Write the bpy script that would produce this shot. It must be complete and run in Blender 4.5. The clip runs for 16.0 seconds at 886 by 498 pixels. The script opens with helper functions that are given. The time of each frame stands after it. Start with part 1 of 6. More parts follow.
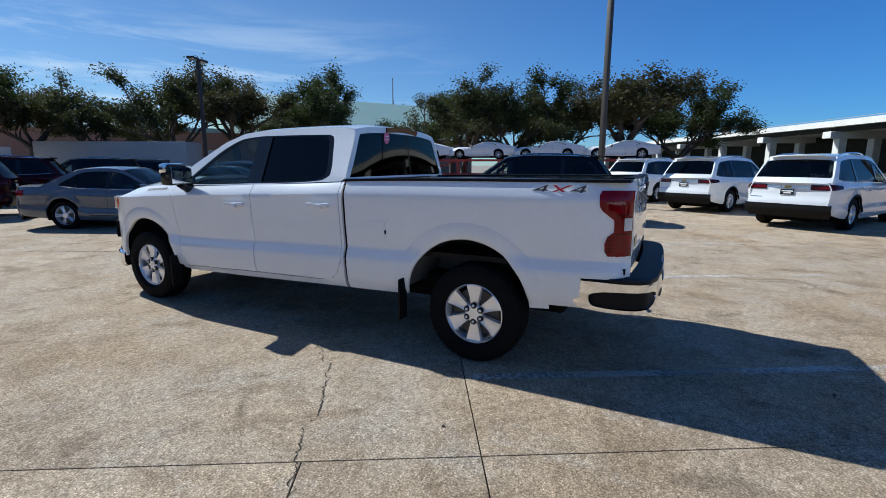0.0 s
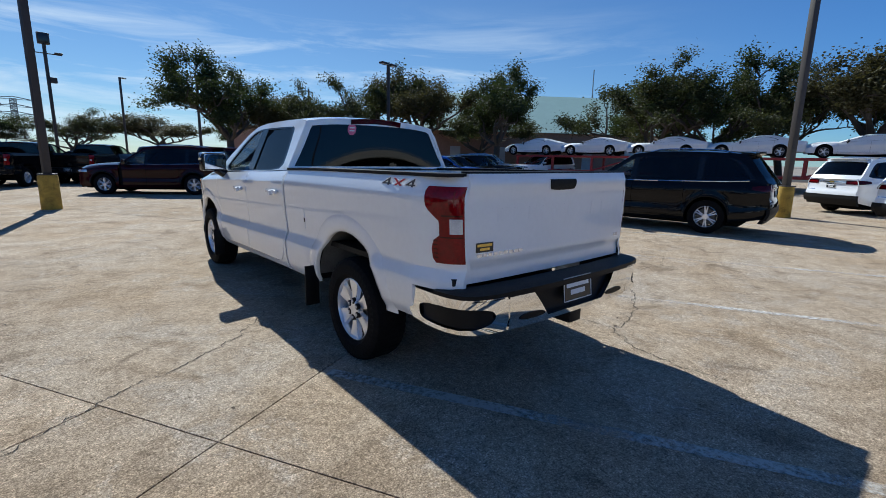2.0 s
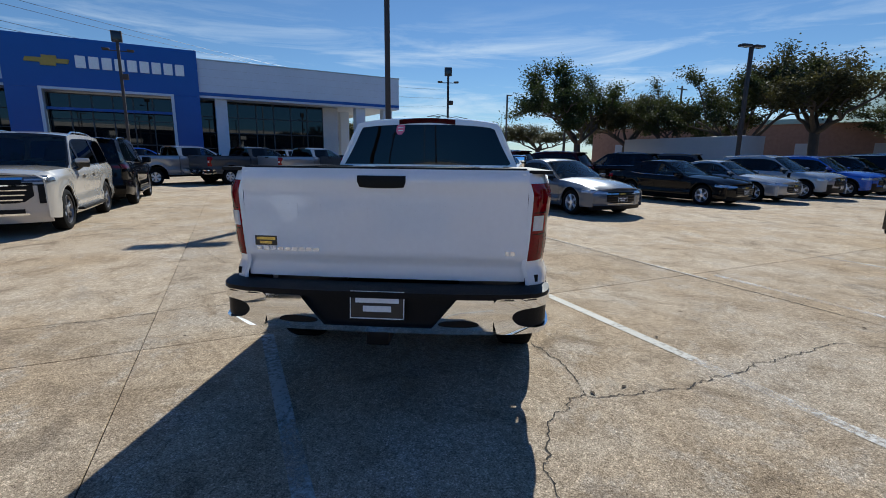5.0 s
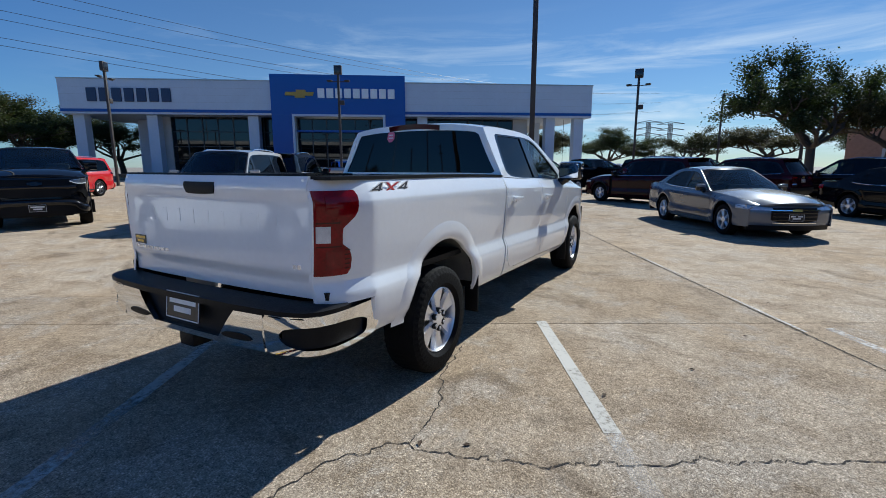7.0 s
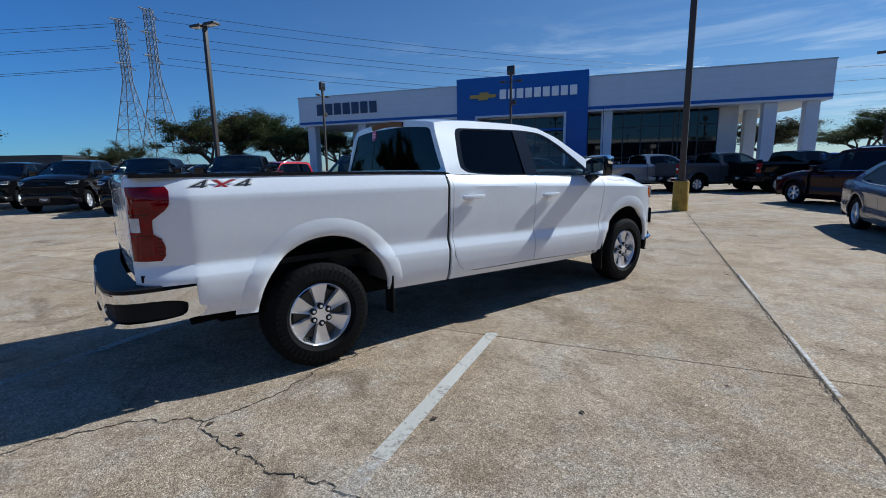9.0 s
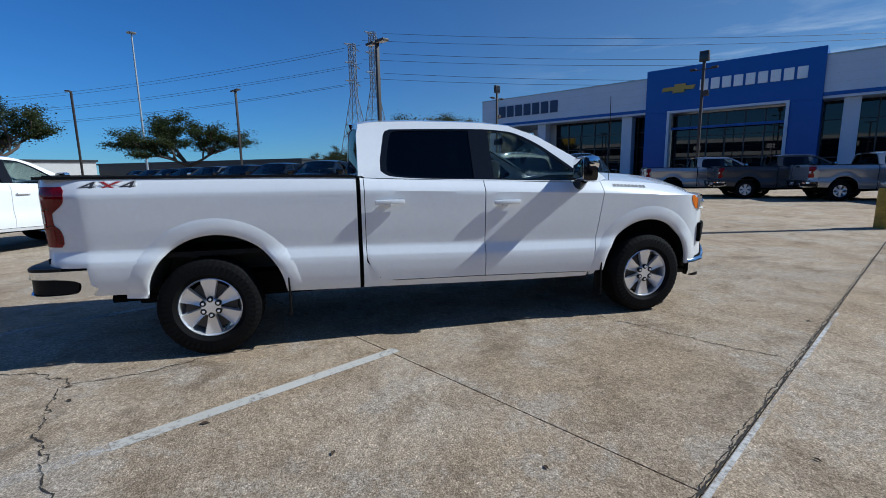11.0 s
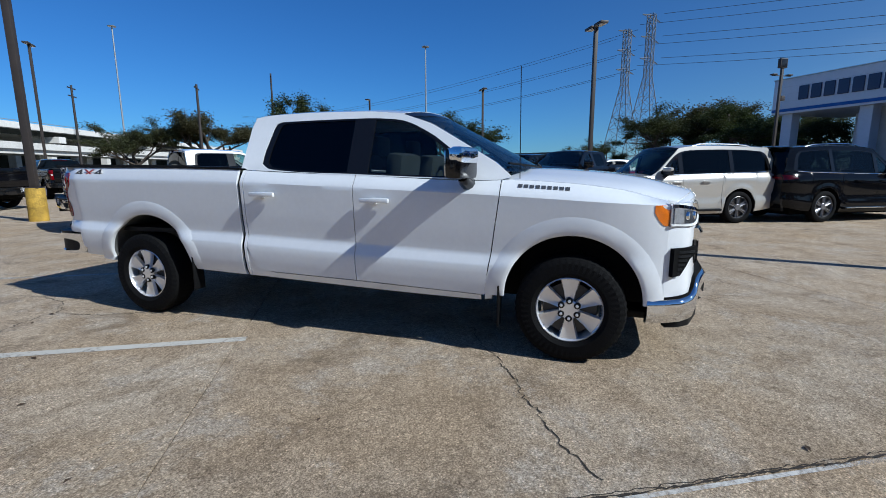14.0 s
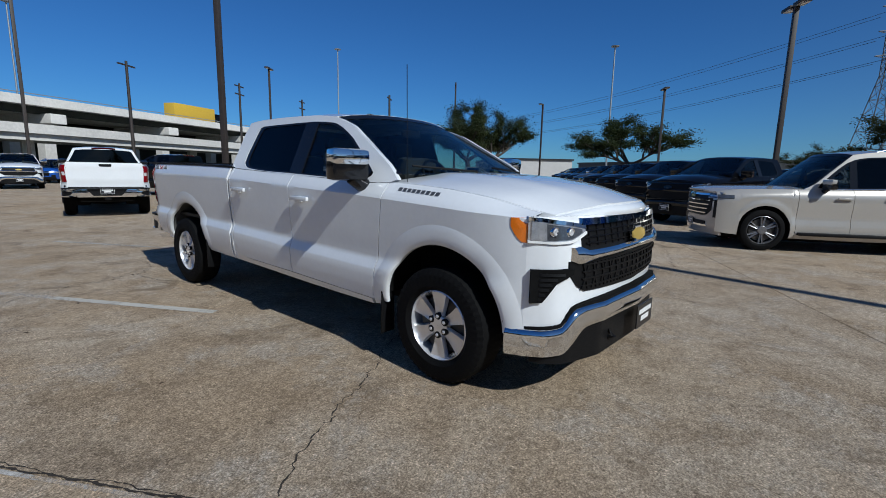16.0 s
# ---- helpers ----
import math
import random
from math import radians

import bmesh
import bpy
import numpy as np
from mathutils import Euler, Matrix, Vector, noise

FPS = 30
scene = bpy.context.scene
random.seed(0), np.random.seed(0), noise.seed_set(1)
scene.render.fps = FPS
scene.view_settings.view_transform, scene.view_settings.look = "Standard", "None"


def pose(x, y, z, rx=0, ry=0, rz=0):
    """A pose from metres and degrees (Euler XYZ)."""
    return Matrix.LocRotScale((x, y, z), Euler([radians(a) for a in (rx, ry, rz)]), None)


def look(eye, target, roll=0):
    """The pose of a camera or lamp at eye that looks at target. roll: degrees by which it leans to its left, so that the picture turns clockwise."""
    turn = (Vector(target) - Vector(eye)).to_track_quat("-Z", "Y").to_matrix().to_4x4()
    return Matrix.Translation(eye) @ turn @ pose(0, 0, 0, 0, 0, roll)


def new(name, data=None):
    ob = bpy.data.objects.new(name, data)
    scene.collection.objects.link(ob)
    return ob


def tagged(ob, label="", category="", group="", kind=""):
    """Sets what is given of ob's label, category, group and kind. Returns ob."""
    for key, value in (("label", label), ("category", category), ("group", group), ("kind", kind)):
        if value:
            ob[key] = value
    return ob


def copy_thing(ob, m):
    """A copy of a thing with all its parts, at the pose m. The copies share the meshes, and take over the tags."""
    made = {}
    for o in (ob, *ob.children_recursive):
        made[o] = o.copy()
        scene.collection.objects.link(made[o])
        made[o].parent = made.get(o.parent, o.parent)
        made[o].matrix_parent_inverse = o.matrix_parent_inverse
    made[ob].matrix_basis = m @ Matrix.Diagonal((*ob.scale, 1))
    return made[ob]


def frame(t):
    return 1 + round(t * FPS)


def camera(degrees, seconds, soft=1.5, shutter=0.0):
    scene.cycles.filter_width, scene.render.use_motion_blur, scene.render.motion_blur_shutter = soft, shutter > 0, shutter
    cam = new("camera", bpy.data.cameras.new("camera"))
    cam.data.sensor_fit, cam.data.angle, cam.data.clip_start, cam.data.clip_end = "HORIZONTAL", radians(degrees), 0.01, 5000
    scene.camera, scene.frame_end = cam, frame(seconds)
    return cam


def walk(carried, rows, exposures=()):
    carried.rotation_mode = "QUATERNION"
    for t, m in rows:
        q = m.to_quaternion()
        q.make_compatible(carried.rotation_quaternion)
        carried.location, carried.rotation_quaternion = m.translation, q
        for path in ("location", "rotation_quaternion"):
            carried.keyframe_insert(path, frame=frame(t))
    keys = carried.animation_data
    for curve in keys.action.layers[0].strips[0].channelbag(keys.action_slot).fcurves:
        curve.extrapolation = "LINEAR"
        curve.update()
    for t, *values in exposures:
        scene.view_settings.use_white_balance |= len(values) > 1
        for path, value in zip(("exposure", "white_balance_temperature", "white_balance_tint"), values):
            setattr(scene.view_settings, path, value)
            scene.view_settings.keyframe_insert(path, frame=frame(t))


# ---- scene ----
cam = camera(87.6, 16.0, 0.9)
PATH = [
    (0, (-4.153, -1.3, 1.53), (-2.386, -0.435, 1.171), 0.1),
    (0.5, (-3.842, -1.779, 1.529), (-2.165, -0.75, 1.169), 0.5),
    (1, (-3.476, -2.233, 1.53), (-1.912, -1.04, 1.169), 0.9),
    (1.5, (-3.049, -2.638, 1.523), (-1.622, -1.287, 1.15), 1.1),
    (2, (-2.584, -2.982, 1.517), (-1.324, -1.477, 1.133), 1.1),
    (2.5, (-2.074, -3.265, 1.522), (-1.002, -1.621, 1.137), 1.0),
    (3, (-1.574, -3.494, 1.531), (-0.703, -1.734, 1.154), 1.1),
    (3.5, (-1.033, -3.657, 1.521), (-0.39, -1.802, 1.138), 1.2),
    (4, (-0.505, -3.764, 1.52), (-0.116, -1.843, 1.125), 1.1),
    (4.5, (0.016, -3.757, 1.51), (0.131, -1.801, 1.108), 0.8),
    (5, (0.544, -3.702, 1.509), (0.397, -1.746, 1.116), 0.6),
    (7.5, (3.01, -2.482, 1.48), (1.889, -0.862, 1.132), -0.3),
    (8, (3.463, -2.145, 1.474), (2.178, -0.652, 1.127), -0.6),
    (10.5, (4.709, 0.383, 1.413), (2.854, 1.05, 1.073), -1.2),
    (11, (4.857, 0.943, 1.427), (2.943, 1.419, 1.096), -1.0),
    (11.5, (4.883, 1.473, 1.431), (2.93, 1.752, 1.105), -0.7),
    (12, (4.876, 2.03, 1.418), (2.905, 2.108, 1.09), -0.2),
    (12.5, (4.788, 2.563, 1.391), (2.819, 2.446, 1.056), 0.0),
    (13, (4.684, 3.108, 1.388), (2.734, 2.815, 1.054), -0.0),
    (13.5, (4.485, 3.611, 1.394), (2.565, 3.161, 1.057), -0.1),
    (14, (4.271, 4.111, 1.397), (2.396, 3.505, 1.052), -0.2),
    (14.5, (4.023, 4.558, 1.387), (2.21, 3.792, 1.036), -0.1),
    (15, (3.772, 5.02, 1.391), (2.038, 4.087, 1.038), 0.2),
    (15.5, (3.502, 5.458, 1.397), (1.871, 4.353, 1.054), 0.7),
    (16, (3.186, 5.89, 1.398), (1.675, 4.622, 1.066), 1.2),
]
walk(cam, [(t, look(eye, target, roll)) for t, eye, target, roll in PATH],
     exposures=[(0, .33, 5850, 4.7), (3.5, .27, 6000, 4.7), (5, .26, 6050, 4.7), (8, .19, 5750, 4.7), (10.5, -.02, 5600, 4.7), (12.5, .01, 5600, 4.7), (14.5, .0, 5700, 5), (15, -.34, 5750, 5.2), (16, -.42, 5800, 5.5)])

# ---- light ----
SUN_AZ, SUN_EL = radians(10.0), radians(40.0)          # from +y towards +x, and above the ground
to_sun = Vector((math.sin(SUN_AZ) * math.cos(SUN_EL), math.cos(SUN_AZ) * math.cos(SUN_EL), math.sin(SUN_EL)))
sun = new("sun", bpy.data.lights.new("sun", "SUN"))
sun.data.energy, sun.data.angle, sun.data.color = 5.0, radians(0.6), (1.0, 0.965, 0.90)
sun.matrix_world = look(to_sun * 50, (0, 0, 0))
world = bpy.data.worlds.new("sky")
scene.world = world
world.use_nodes = True


def lot(a, b, z=0.0):
    """A place by the lot's own axes: a along its rows, b towards the showroom."""
    return Vector((0.8746 * a - 0.4848 * b, 0.4848 * a + 0.8746 * b, z))


def build_sky():
    nt = world.node_tree
    N, L = nt.nodes, nt.links
    N.clear()
    out, bg = N.new("ShaderNodeOutputWorld"), N.new("ShaderNodeBackground")
    sky = N.new("ShaderNodeTexSky")
    sky.sky_type, sky.sun_disc = "NISHITA", False
    sky.sun_elevation, sky.sun_rotation = SUN_EL, SUN_AZ
    sky.air_density, sky.dust_density, sky.ozone_density = 1.0, 0.0, 1.6
    # thin streaks of high cloud, far off beyond the showroom
    tc, mp, ns = N.new("ShaderNodeTexCoord"), N.new("ShaderNodeMapping"), N.new("ShaderNodeTexNoise")
    mp.inputs["Scale"].default_value = (2.0, 2.4, 17.0)
    mp.inputs["Rotation"].default_value = (0.10, -0.12, 0.0)
    ns.inputs["Scale"].default_value, ns.inputs["Detail"].default_value, ns.inputs["Roughness"].default_value = 1.5, 7.0, 0.62
    ns.inputs["Distortion"].default_value = 0.5
    cr = N.new("ShaderNodeValToRGB")
    cr.color_ramp.elements[0].position, cr.color_ramp.elements[1].position = 0.47, 0.80
    sep = N.new("ShaderNodeSeparateXYZ")
    band = N.new("ShaderNodeMapRange")
    band.interpolation_type = "SMOOTHSTEP"
    for k, v in zip((1, 2, 3, 4), (0.31, 0.14, 0.0, 1.0)):
        band.inputs[k].default_value = v
    side = N.new("ShaderNodeMapRange")
    side.interpolation_type = "SMOOTHSTEP"
    for k, v in zip((1, 2, 3, 4), (0.30, 0.80, 0.0, 1.0)):
        side.inputs[k].default_value = v
    mul, mul2 = N.new("ShaderNodeMath"), N.new("ShaderNodeMath")
    mul.operation = mul2.operation = "MULTIPLY"
    mix = N.new("ShaderNodeMix")
    mix.data_type = "RGBA"
    mix.inputs[7].default_value = (11.5, 12.6, 13.6, 1)
    L.new(tc.outputs["Generated"], mp.inputs["Vector"])
    L.new(mp.outputs[0], ns.inputs["Vector"])
    L.new(ns.outputs["Fac"], cr.inputs["Fac"])
    L.new(tc.outputs["Generated"], sep.inputs[0])
    L.new(sep.outputs["Z"], band.inputs[0])
    L.new(sep.outputs["Y"], side.inputs[0])
    L.new(cr.outputs["Color"], mul.inputs[0])
    L.new(band.outputs[0], mul.inputs[1])
    L.new(mul.outputs[0], mul2.inputs[0])
    L.new(side.outputs[0], mul2.inputs[1])
    L.new(mul2.outputs[0], mix.inputs[0])
    L.new(sky.outputs[0], mix.inputs[6])
    deep = N.new("ShaderNodeMix")
    deep.data_type, deep.blend_type = "RGBA", "MULTIPLY"
    deep.inputs[0].default_value, deep.inputs[7].default_value = 1.0, (0.50, 0.86, 1.38, 1)
    # the blue is deepest away from the sun and paler towards it
    hue, away = N.new("ShaderNodeMix"), N.new("ShaderNodeMapRange")
    hue.data_type = "RGBA"
    away.interpolation_type = "SMOOTHSTEP"
    for k, v in zip((1, 2, 3, 4), (-.35, .85, 0.0, 1.0)):
        away.inputs[k].default_value = v
    hue.inputs[6].default_value, hue.inputs[7].default_value = (0.43, 0.92, 1.60, 1), (0.74, 0.92, 1.16, 1)
    L.new(sep.outputs["Y"], away.inputs[0])
    L.new(away.outputs[0], hue.inputs[0])
    L.new(hue.outputs[2], deep.inputs[7])
    L.new(sky.outputs[0], deep.inputs[6])
    L.new(deep.outputs[2], mix.inputs[6])
    L.new(mix.outputs[2], bg.inputs["Color"])
    bg.inputs["Strength"].default_value = 0.056
    L.new(bg.outputs[0], out.inputs[0])


build_sky()

# ---- materials ----
MATS = {}


def mat(name, color, rough=0.6, metal=0.0, coat=0.0, vary=0.12, scale=6.0, bump=0.0, bscale=60.0, spec=0.5, emit=None):
    """A node material whose colour wavers at two scales; kept by name."""
    if name in MATS:
        return MATS[name]
    m = bpy.data.materials.new(name)
    m.use_nodes = True
    N, L = m.node_tree.nodes, m.node_tree.links
    p = N["Principled BSDF"]
    p.inputs["Roughness"].default_value, p.inputs["Metallic"].default_value = rough, metal
    p.inputs["Coat Weight"].default_value, p.inputs["Coat Roughness"].default_value = coat, 0.03
    p.inputs["Specular IOR Level"].default_value = spec
    tc = N.new("ShaderNodeTexCoord")
    n1, n2 = N.new("ShaderNodeTexNoise"), N.new("ShaderNodeTexNoise")
    n1.inputs["Scale"].default_value, n2.inputs["Scale"].default_value = scale, scale * 9
    n1.inputs["Detail"].default_value = n2.inputs["Detail"].default_value = 5
    add = N.new("ShaderNodeMath")
    add.operation = "ADD"
    mr = N.new("ShaderNodeMapRange")
    for k, v in zip((1, 2, 3, 4), (0.6, 1.4, 1 - vary, 1 + vary)):
        mr.inputs[k].default_value = v
    mx = N.new("ShaderNodeMix")
    mx.data_type, mx.blend_type = "RGBA", "MULTIPLY"
    mx.inputs[0].default_value = 1.0
    mx.inputs[6].default_value = (*color, 1)
    L.new(tc.outputs["Object"], n1.inputs["Vector"])
    L.new(tc.outputs["Object"], n2.inputs["Vector"])
    L.new(n1.outputs["Fac"], add.inputs[0])
    L.new(n2.outputs["Fac"], add.inputs[1])
    L.new(add.outputs[0], mr.inputs[0])
    L.new(mr.outputs[0], mx.inputs[7])
    L.new(mx.outputs[2], p.inputs["Base Color"])
    if bump:
        n3, b = N.new("ShaderNodeTexNoise"), N.new("ShaderNodeBump")
        n3.inputs["Scale"].default_value, n3.inputs["Detail"].default_value = bscale, 6
        b.inputs["Strength"].default_value, b.inputs["Distance"].default_value = bump, 0.01
        L.new(tc.outputs["Object"], n3.inputs["Vector"])
        L.new(n3.outputs["Fac"], b.inputs["Height"])
        L.new(b.outputs[0], p.inputs["Normal"])
    if emit:
        p.inputs["Emission Color"].default_value, p.inputs["Emission Strength"].default_value = (*emit[:3], 1), emit[3]
    MATS[name] = m
    return m


def paint(name, color, metal=0.0):
    return mat(name, color, rough=0.26, metal=metal, coat=1.0, vary=0.03, scale=3.0)


def glass(name, tint, gloss=0.55):
    """A tinted pane: what lies behind shows through, darkened, under a clear reflection."""
    if name in MATS:
        return MATS[name]
    m = bpy.data.materials.new(name)
    m.use_nodes = True
    N, L = m.node_tree.nodes, m.node_tree.links
    N.clear()
    out, mix, tr, gl, fr = (N.new("ShaderNode" + k) for k in ("OutputMaterial", "MixShader", "BsdfTransparent", "BsdfGlossy", "LayerWeight"))
    tr.inputs["Color"].default_value = (*tint, 1)
    gl.inputs["Roughness"].default_value, gl.inputs["Color"].default_value = 0.02, (gloss, gloss, gloss, 1)
    fr.inputs["Blend"].default_value = 0.5
    pw, ma = N.new("ShaderNodeMath"), N.new("ShaderNodeMath")
    pw.operation, ma.operation = "POWER", "MULTIPLY_ADD"
    pw.inputs[1].default_value, ma.inputs[1].default_value, ma.inputs[2].default_value = 4.5, 0.75, 0.05
    L.new(fr.outputs["Facing"], pw.inputs[0])
    L.new(pw.outputs[0], ma.inputs[0])
    L.new(ma.outputs[0], mix.inputs[0])
    L.new(tr.outputs[0], mix.inputs[1])
    L.new(gl.outputs[0], mix.inputs[2])
    L.new(mix.outputs[0], out.inputs[0])
    MATS[name] = m
    return m


WHITE = paint("white_paint", (0.80, 0.815, 0.825))
BLACKP = mat("black_paint", (0.004, 0.004, 0.005), rough=0.06, coat=0.0, vary=0.05, spec=0.26)
GREYP = mat("grey_paint", (0.050, 0.055, 0.062), rough=.12, vary=.04, spec=.3)
SILVERP = paint("silver_paint", (0.36, 0.37, 0.38), 0.5)
SLATEP = paint("slate_paint", (0.085, 0.105, 0.135), 0.15)
BLUEP = paint("blue_paint", (0.015, 0.09, 0.42), 0.2)
REDP = paint("red_paint", (0.50, 0.012, 0.012))
MAROONP = mat("maroon_paint", (0.022, 0.002, 0.004), rough=.08, vary=.05, spec=.22)
CHAMPP = paint("champagne_paint", (0.47, 0.44, 0.395), 0.25)
CHROME = mat("chrome", (0.86, 0.87, 0.88), rough=0.06, metal=1.0, vary=0.02)
ALLOY = mat("bright_alloy", (0.86, 0.86, 0.87), rough=0.27, metal=0.65, coat=.4, vary=0.04)
TRIMB = mat("black_plastic", (0.007, 0.007, 0.0075), rough=0.48, vary=0.2, bump=0.15, bscale=220, spec=.16)
GLOSSB = mat("gloss_black", (0.008, 0.008, 0.009), rough=0.12, vary=0.05)
RUBBER = mat("tyre_rubber", (0.006, 0.006, 0.0063), rough=0.75, vary=0.3, scale=9, bump=0.3, bscale=120, spec=.10)
UNDER = mat("underbody", (0.008, 0.008, 0.008), rough=0.9, vary=0.3, spec=.05)
GALV = mat("dusty_primer", (0.10, 0.10, 0.095), rough=0.65, vary=0.3, scale=9)
DISC = mat("brake_disc", (0.07, 0.068, 0.066), rough=0.45, metal=0.8)
CLOTH = mat("cabin_cloth", (0.022, 0.022, 0.024), rough=0.85, vary=0.3)
TINT = glass("dark_tinted_glass", (0.20, 0.21, 0.22))
PRIVACY = glass("privacy_glass", (0.07, 0.075, 0.08))
LIGHTT = glass("light_tinted_glass", (0.84, 0.90, 0.88))
LENSRED = mat("red_lens", (0.18, 0.0008, 0.004), rough=0.05, spec=0.30, coat=0.0, vary=0.45, scale=9)
LENSDARK = mat("dark_red_lens", (0.045, 0.001, 0.003), rough=0.06, spec=.4, vary=0.2, scale=14)
LENSDEEP = mat("deep_red_lens", (0.16, 0.001, 0.004), rough=0.05, spec=.4, vary=0.4, scale=30)
LENSCLEAR = mat("clear_lens", (0.55, 0.55, 0.56), rough=0.1, coat=1.0, vary=0.3, scale=22)
HEADLENS = mat("headlamp_lens", (0.62, 0.63, 0.65), rough=0.12, metal=0.6, coat=1.0, vary=0.4, scale=26)
HEADDARK = mat("headlamp_housing", (0.10, 0.105, 0.115), rough=0.15, metal=0.4, coat=1.0, vary=0.5, scale=18)
AMBER = mat("amber_lens", (0.78, 0.19, 0.012), rough=0.12, coat=1.0, vary=0.15, scale=20)
GOLD = mat("gold_emblem", (0.72, 0.50, 0.12), rough=0.25, metal=0.5)
PLATEK = mat("black_plate", (0.012, 0.012, 0.013), rough=0.3)
PRINT = mat("white_print", (0.78, 0.78, 0.76), rough=0.5)
DECALK = mat("grey_decal", (0.06, 0.065, 0.075), rough=0.4)
DECALR = mat("red_decal", (0.50, 0.03, 0.04), rough=0.4)
PINK = mat("pink_sticker", (0.72, 0.16, 0.27), rough=0.6)

# ---- mesh tools ----
def mesh_of(name, verts, faces, smooth=True, crease=40.0):
    me = bpy.data.meshes.new(name)
    me.from_pydata([tuple(v) for v in verts], [], faces)
    me.update()
    if smooth:
        me.polygons.foreach_set("use_smooth", [True] * len(me.polygons))
        me.set_sharp_from_angle(angle=radians(crease))
    return me


def part(name, data, material, parent, label="", smooth=True, crease=40.0):
    """Links (verts, faces), a bmesh or a mesh as one object under a thing or part."""
    if isinstance(data, tuple):
        data = mesh_of(name, data[0], data[1], smooth, crease)
    elif isinstance(data, bmesh.types.BMesh):
        me = bpy.data.meshes.new(name)
        data.to_mesh(me)
        data.free()
        if smooth:
            me.polygons.foreach_set("use_smooth", [True] * len(me.polygons))
            me.set_sharp_from_angle(angle=radians(crease))
        data = me
    if material and not data.materials:
        data.materials.append(material)
    ob = new(name, data)
    if parent:
        ob.parent = parent
    if label:
        ob["label"] = label
    return ob


def merged(*pieces):
    """Joins several (verts, faces) of ONE part."""
    V, F = [], []
    for v, f in pieces:
        n = len(V)
        V += list(v)
        F += [tuple(i + n for i in q) for q in f]
    return V, F


def fix(vf):
    """The same with faces turned outwards."""
    bm = bmesh.new()
    vs = [bm.verts.new(v) for v in vf[0]]
    for q in vf[1]:
        try:
            bm.faces.new([vs[i] for i in q])
        except ValueError:
            pass
    bmesh.ops.recalc_face_normals(bm, faces=bm.faces)
    bm.verts.index_update()
    out = [v.co.copy() for v in bm.verts], [tuple(v.index for v in f.verts) for f in bm.faces]
    bm.free()
    return out


def shell(P, us, lo, hi, nv=2, thick=0.02, off=0.0):
    """A slab that follows a surface P(u, v, d): columns at us, from lo(u) to hi(u), with real thickness."""
    lo_f = lo if callable(lo) else (lambda u: lo)
    hi_f = hi if callable(hi) else (lambda u: hi)
    n, m = len(us), nv + 1
    V, F = [], []
    for d in (off, off - thick):
        for u in us:
            a, b = lo_f(u), hi_f(u)
            V += [P(u, a + (b - a) * j / nv, d) for j in range(m)]
    k = n * m
    for i in range(n - 1):
        for j in range(nv):
            a = i * m + j
            F.append((a, a + m, a + m + 1, a + 1))
            F.append((k + a, k + a + 1, k + a + m + 1, k + a + m))
    for i in range(n - 1):
        for j in (0, nv):
            a = i * m + j
            F.append((a, a + m, k + a + m, k + a))
    for j in range(nv):
        for i in (0, n - 1):
            a = i * m + j
            F.append((a, a + 1, k + a + 1, k + a))
    return fix((V, F))


def box(x0, x1, y0, y1, z0, z1, bev=0.0, m=None):
    """A box, its edges chamfered."""
    bm = bmesh.new()
    bmesh.ops.create_cube(bm, size=1.0)
    for v in bm.verts:
        v.co = Vector((x0 + (x1 - x0) * (v.co.x + .5), y0 + (y1 - y0) * (v.co.y + .5), z0 + (z1 - z0) * (v.co.z + .5)))
    if bev:
        bmesh.ops.bevel(bm, geom=list(bm.edges), offset=bev, segments=2, affect="EDGES", profile=0.6)
    if m:
        bm.transform(m)
    bm.verts.index_update()
    out = [v.co.copy() for v in bm.verts], [tuple(v.index for v in f.verts) for f in bm.faces]
    bm.free()
    return out


def lathe(profile, n, m=None, alt=None):
    """Turns (radius, along) points about the x axis. alt: a change of radius at every other step, by point."""
    V, F = [], []
    k = len(profile)
    for i in range(n):
        a = 2 * math.pi * i / n
        for j, (r, x) in enumerate(profile):
            rr = r + (alt[j] if alt and (i // 2 + (j % 2)) % 2 else 0)
            V.append(Vector((x, rr * math.cos(a), rr * math.sin(a))))
    for i in range(n):
        i2 = (i + 1) % n
        for j in range(k - 1):
            F.append((i * k + j, i * k + j + 1, i2 * k + j + 1, i2 * k + j))
    if m:
        V = [m @ v for v in V]
    return V, F


def tube(points, radius, n=8):
    """A round bar along points; radius may be one number or one for each point."""
    V, F = [], []
    pts = [Vector(p) for p in points]
    for i, p in enumerate(pts):
        d = (pts[min(i + 1, len(pts) - 1)] - pts[max(i - 1, 0)]).normalized()
        a = d.orthogonal().normalized() if abs(d.z) > 0.9 else d.cross(Vector((0, 0, 1))).normalized()
        b = d.cross(a)
        r = radius[i] if isinstance(radius, (list, tuple)) else radius
        V += [p + r * (math.cos(2 * math.pi * j / n) * a + math.sin(2 * math.pi * j / n) * b) for j in range(n)]
    for i in range(len(pts) - 1):
        for j in range(n):
            j2 = (j + 1) % n
            F.append((i * n + j, i * n + j2, (i + 1) * n + j2, (i + 1) * n + j))
    F.append(tuple(range(n - 1, -1, -1)))
    F.append(tuple(range((len(pts) - 1) * n, len(pts) * n)))
    return V, F


def curve(pts):
    """A smooth function through (u, v) points."""
    xs, ys = [p[0] for p in pts], [p[1] for p in pts]
    return lambda u: float(np.interp(u, xs, ys))


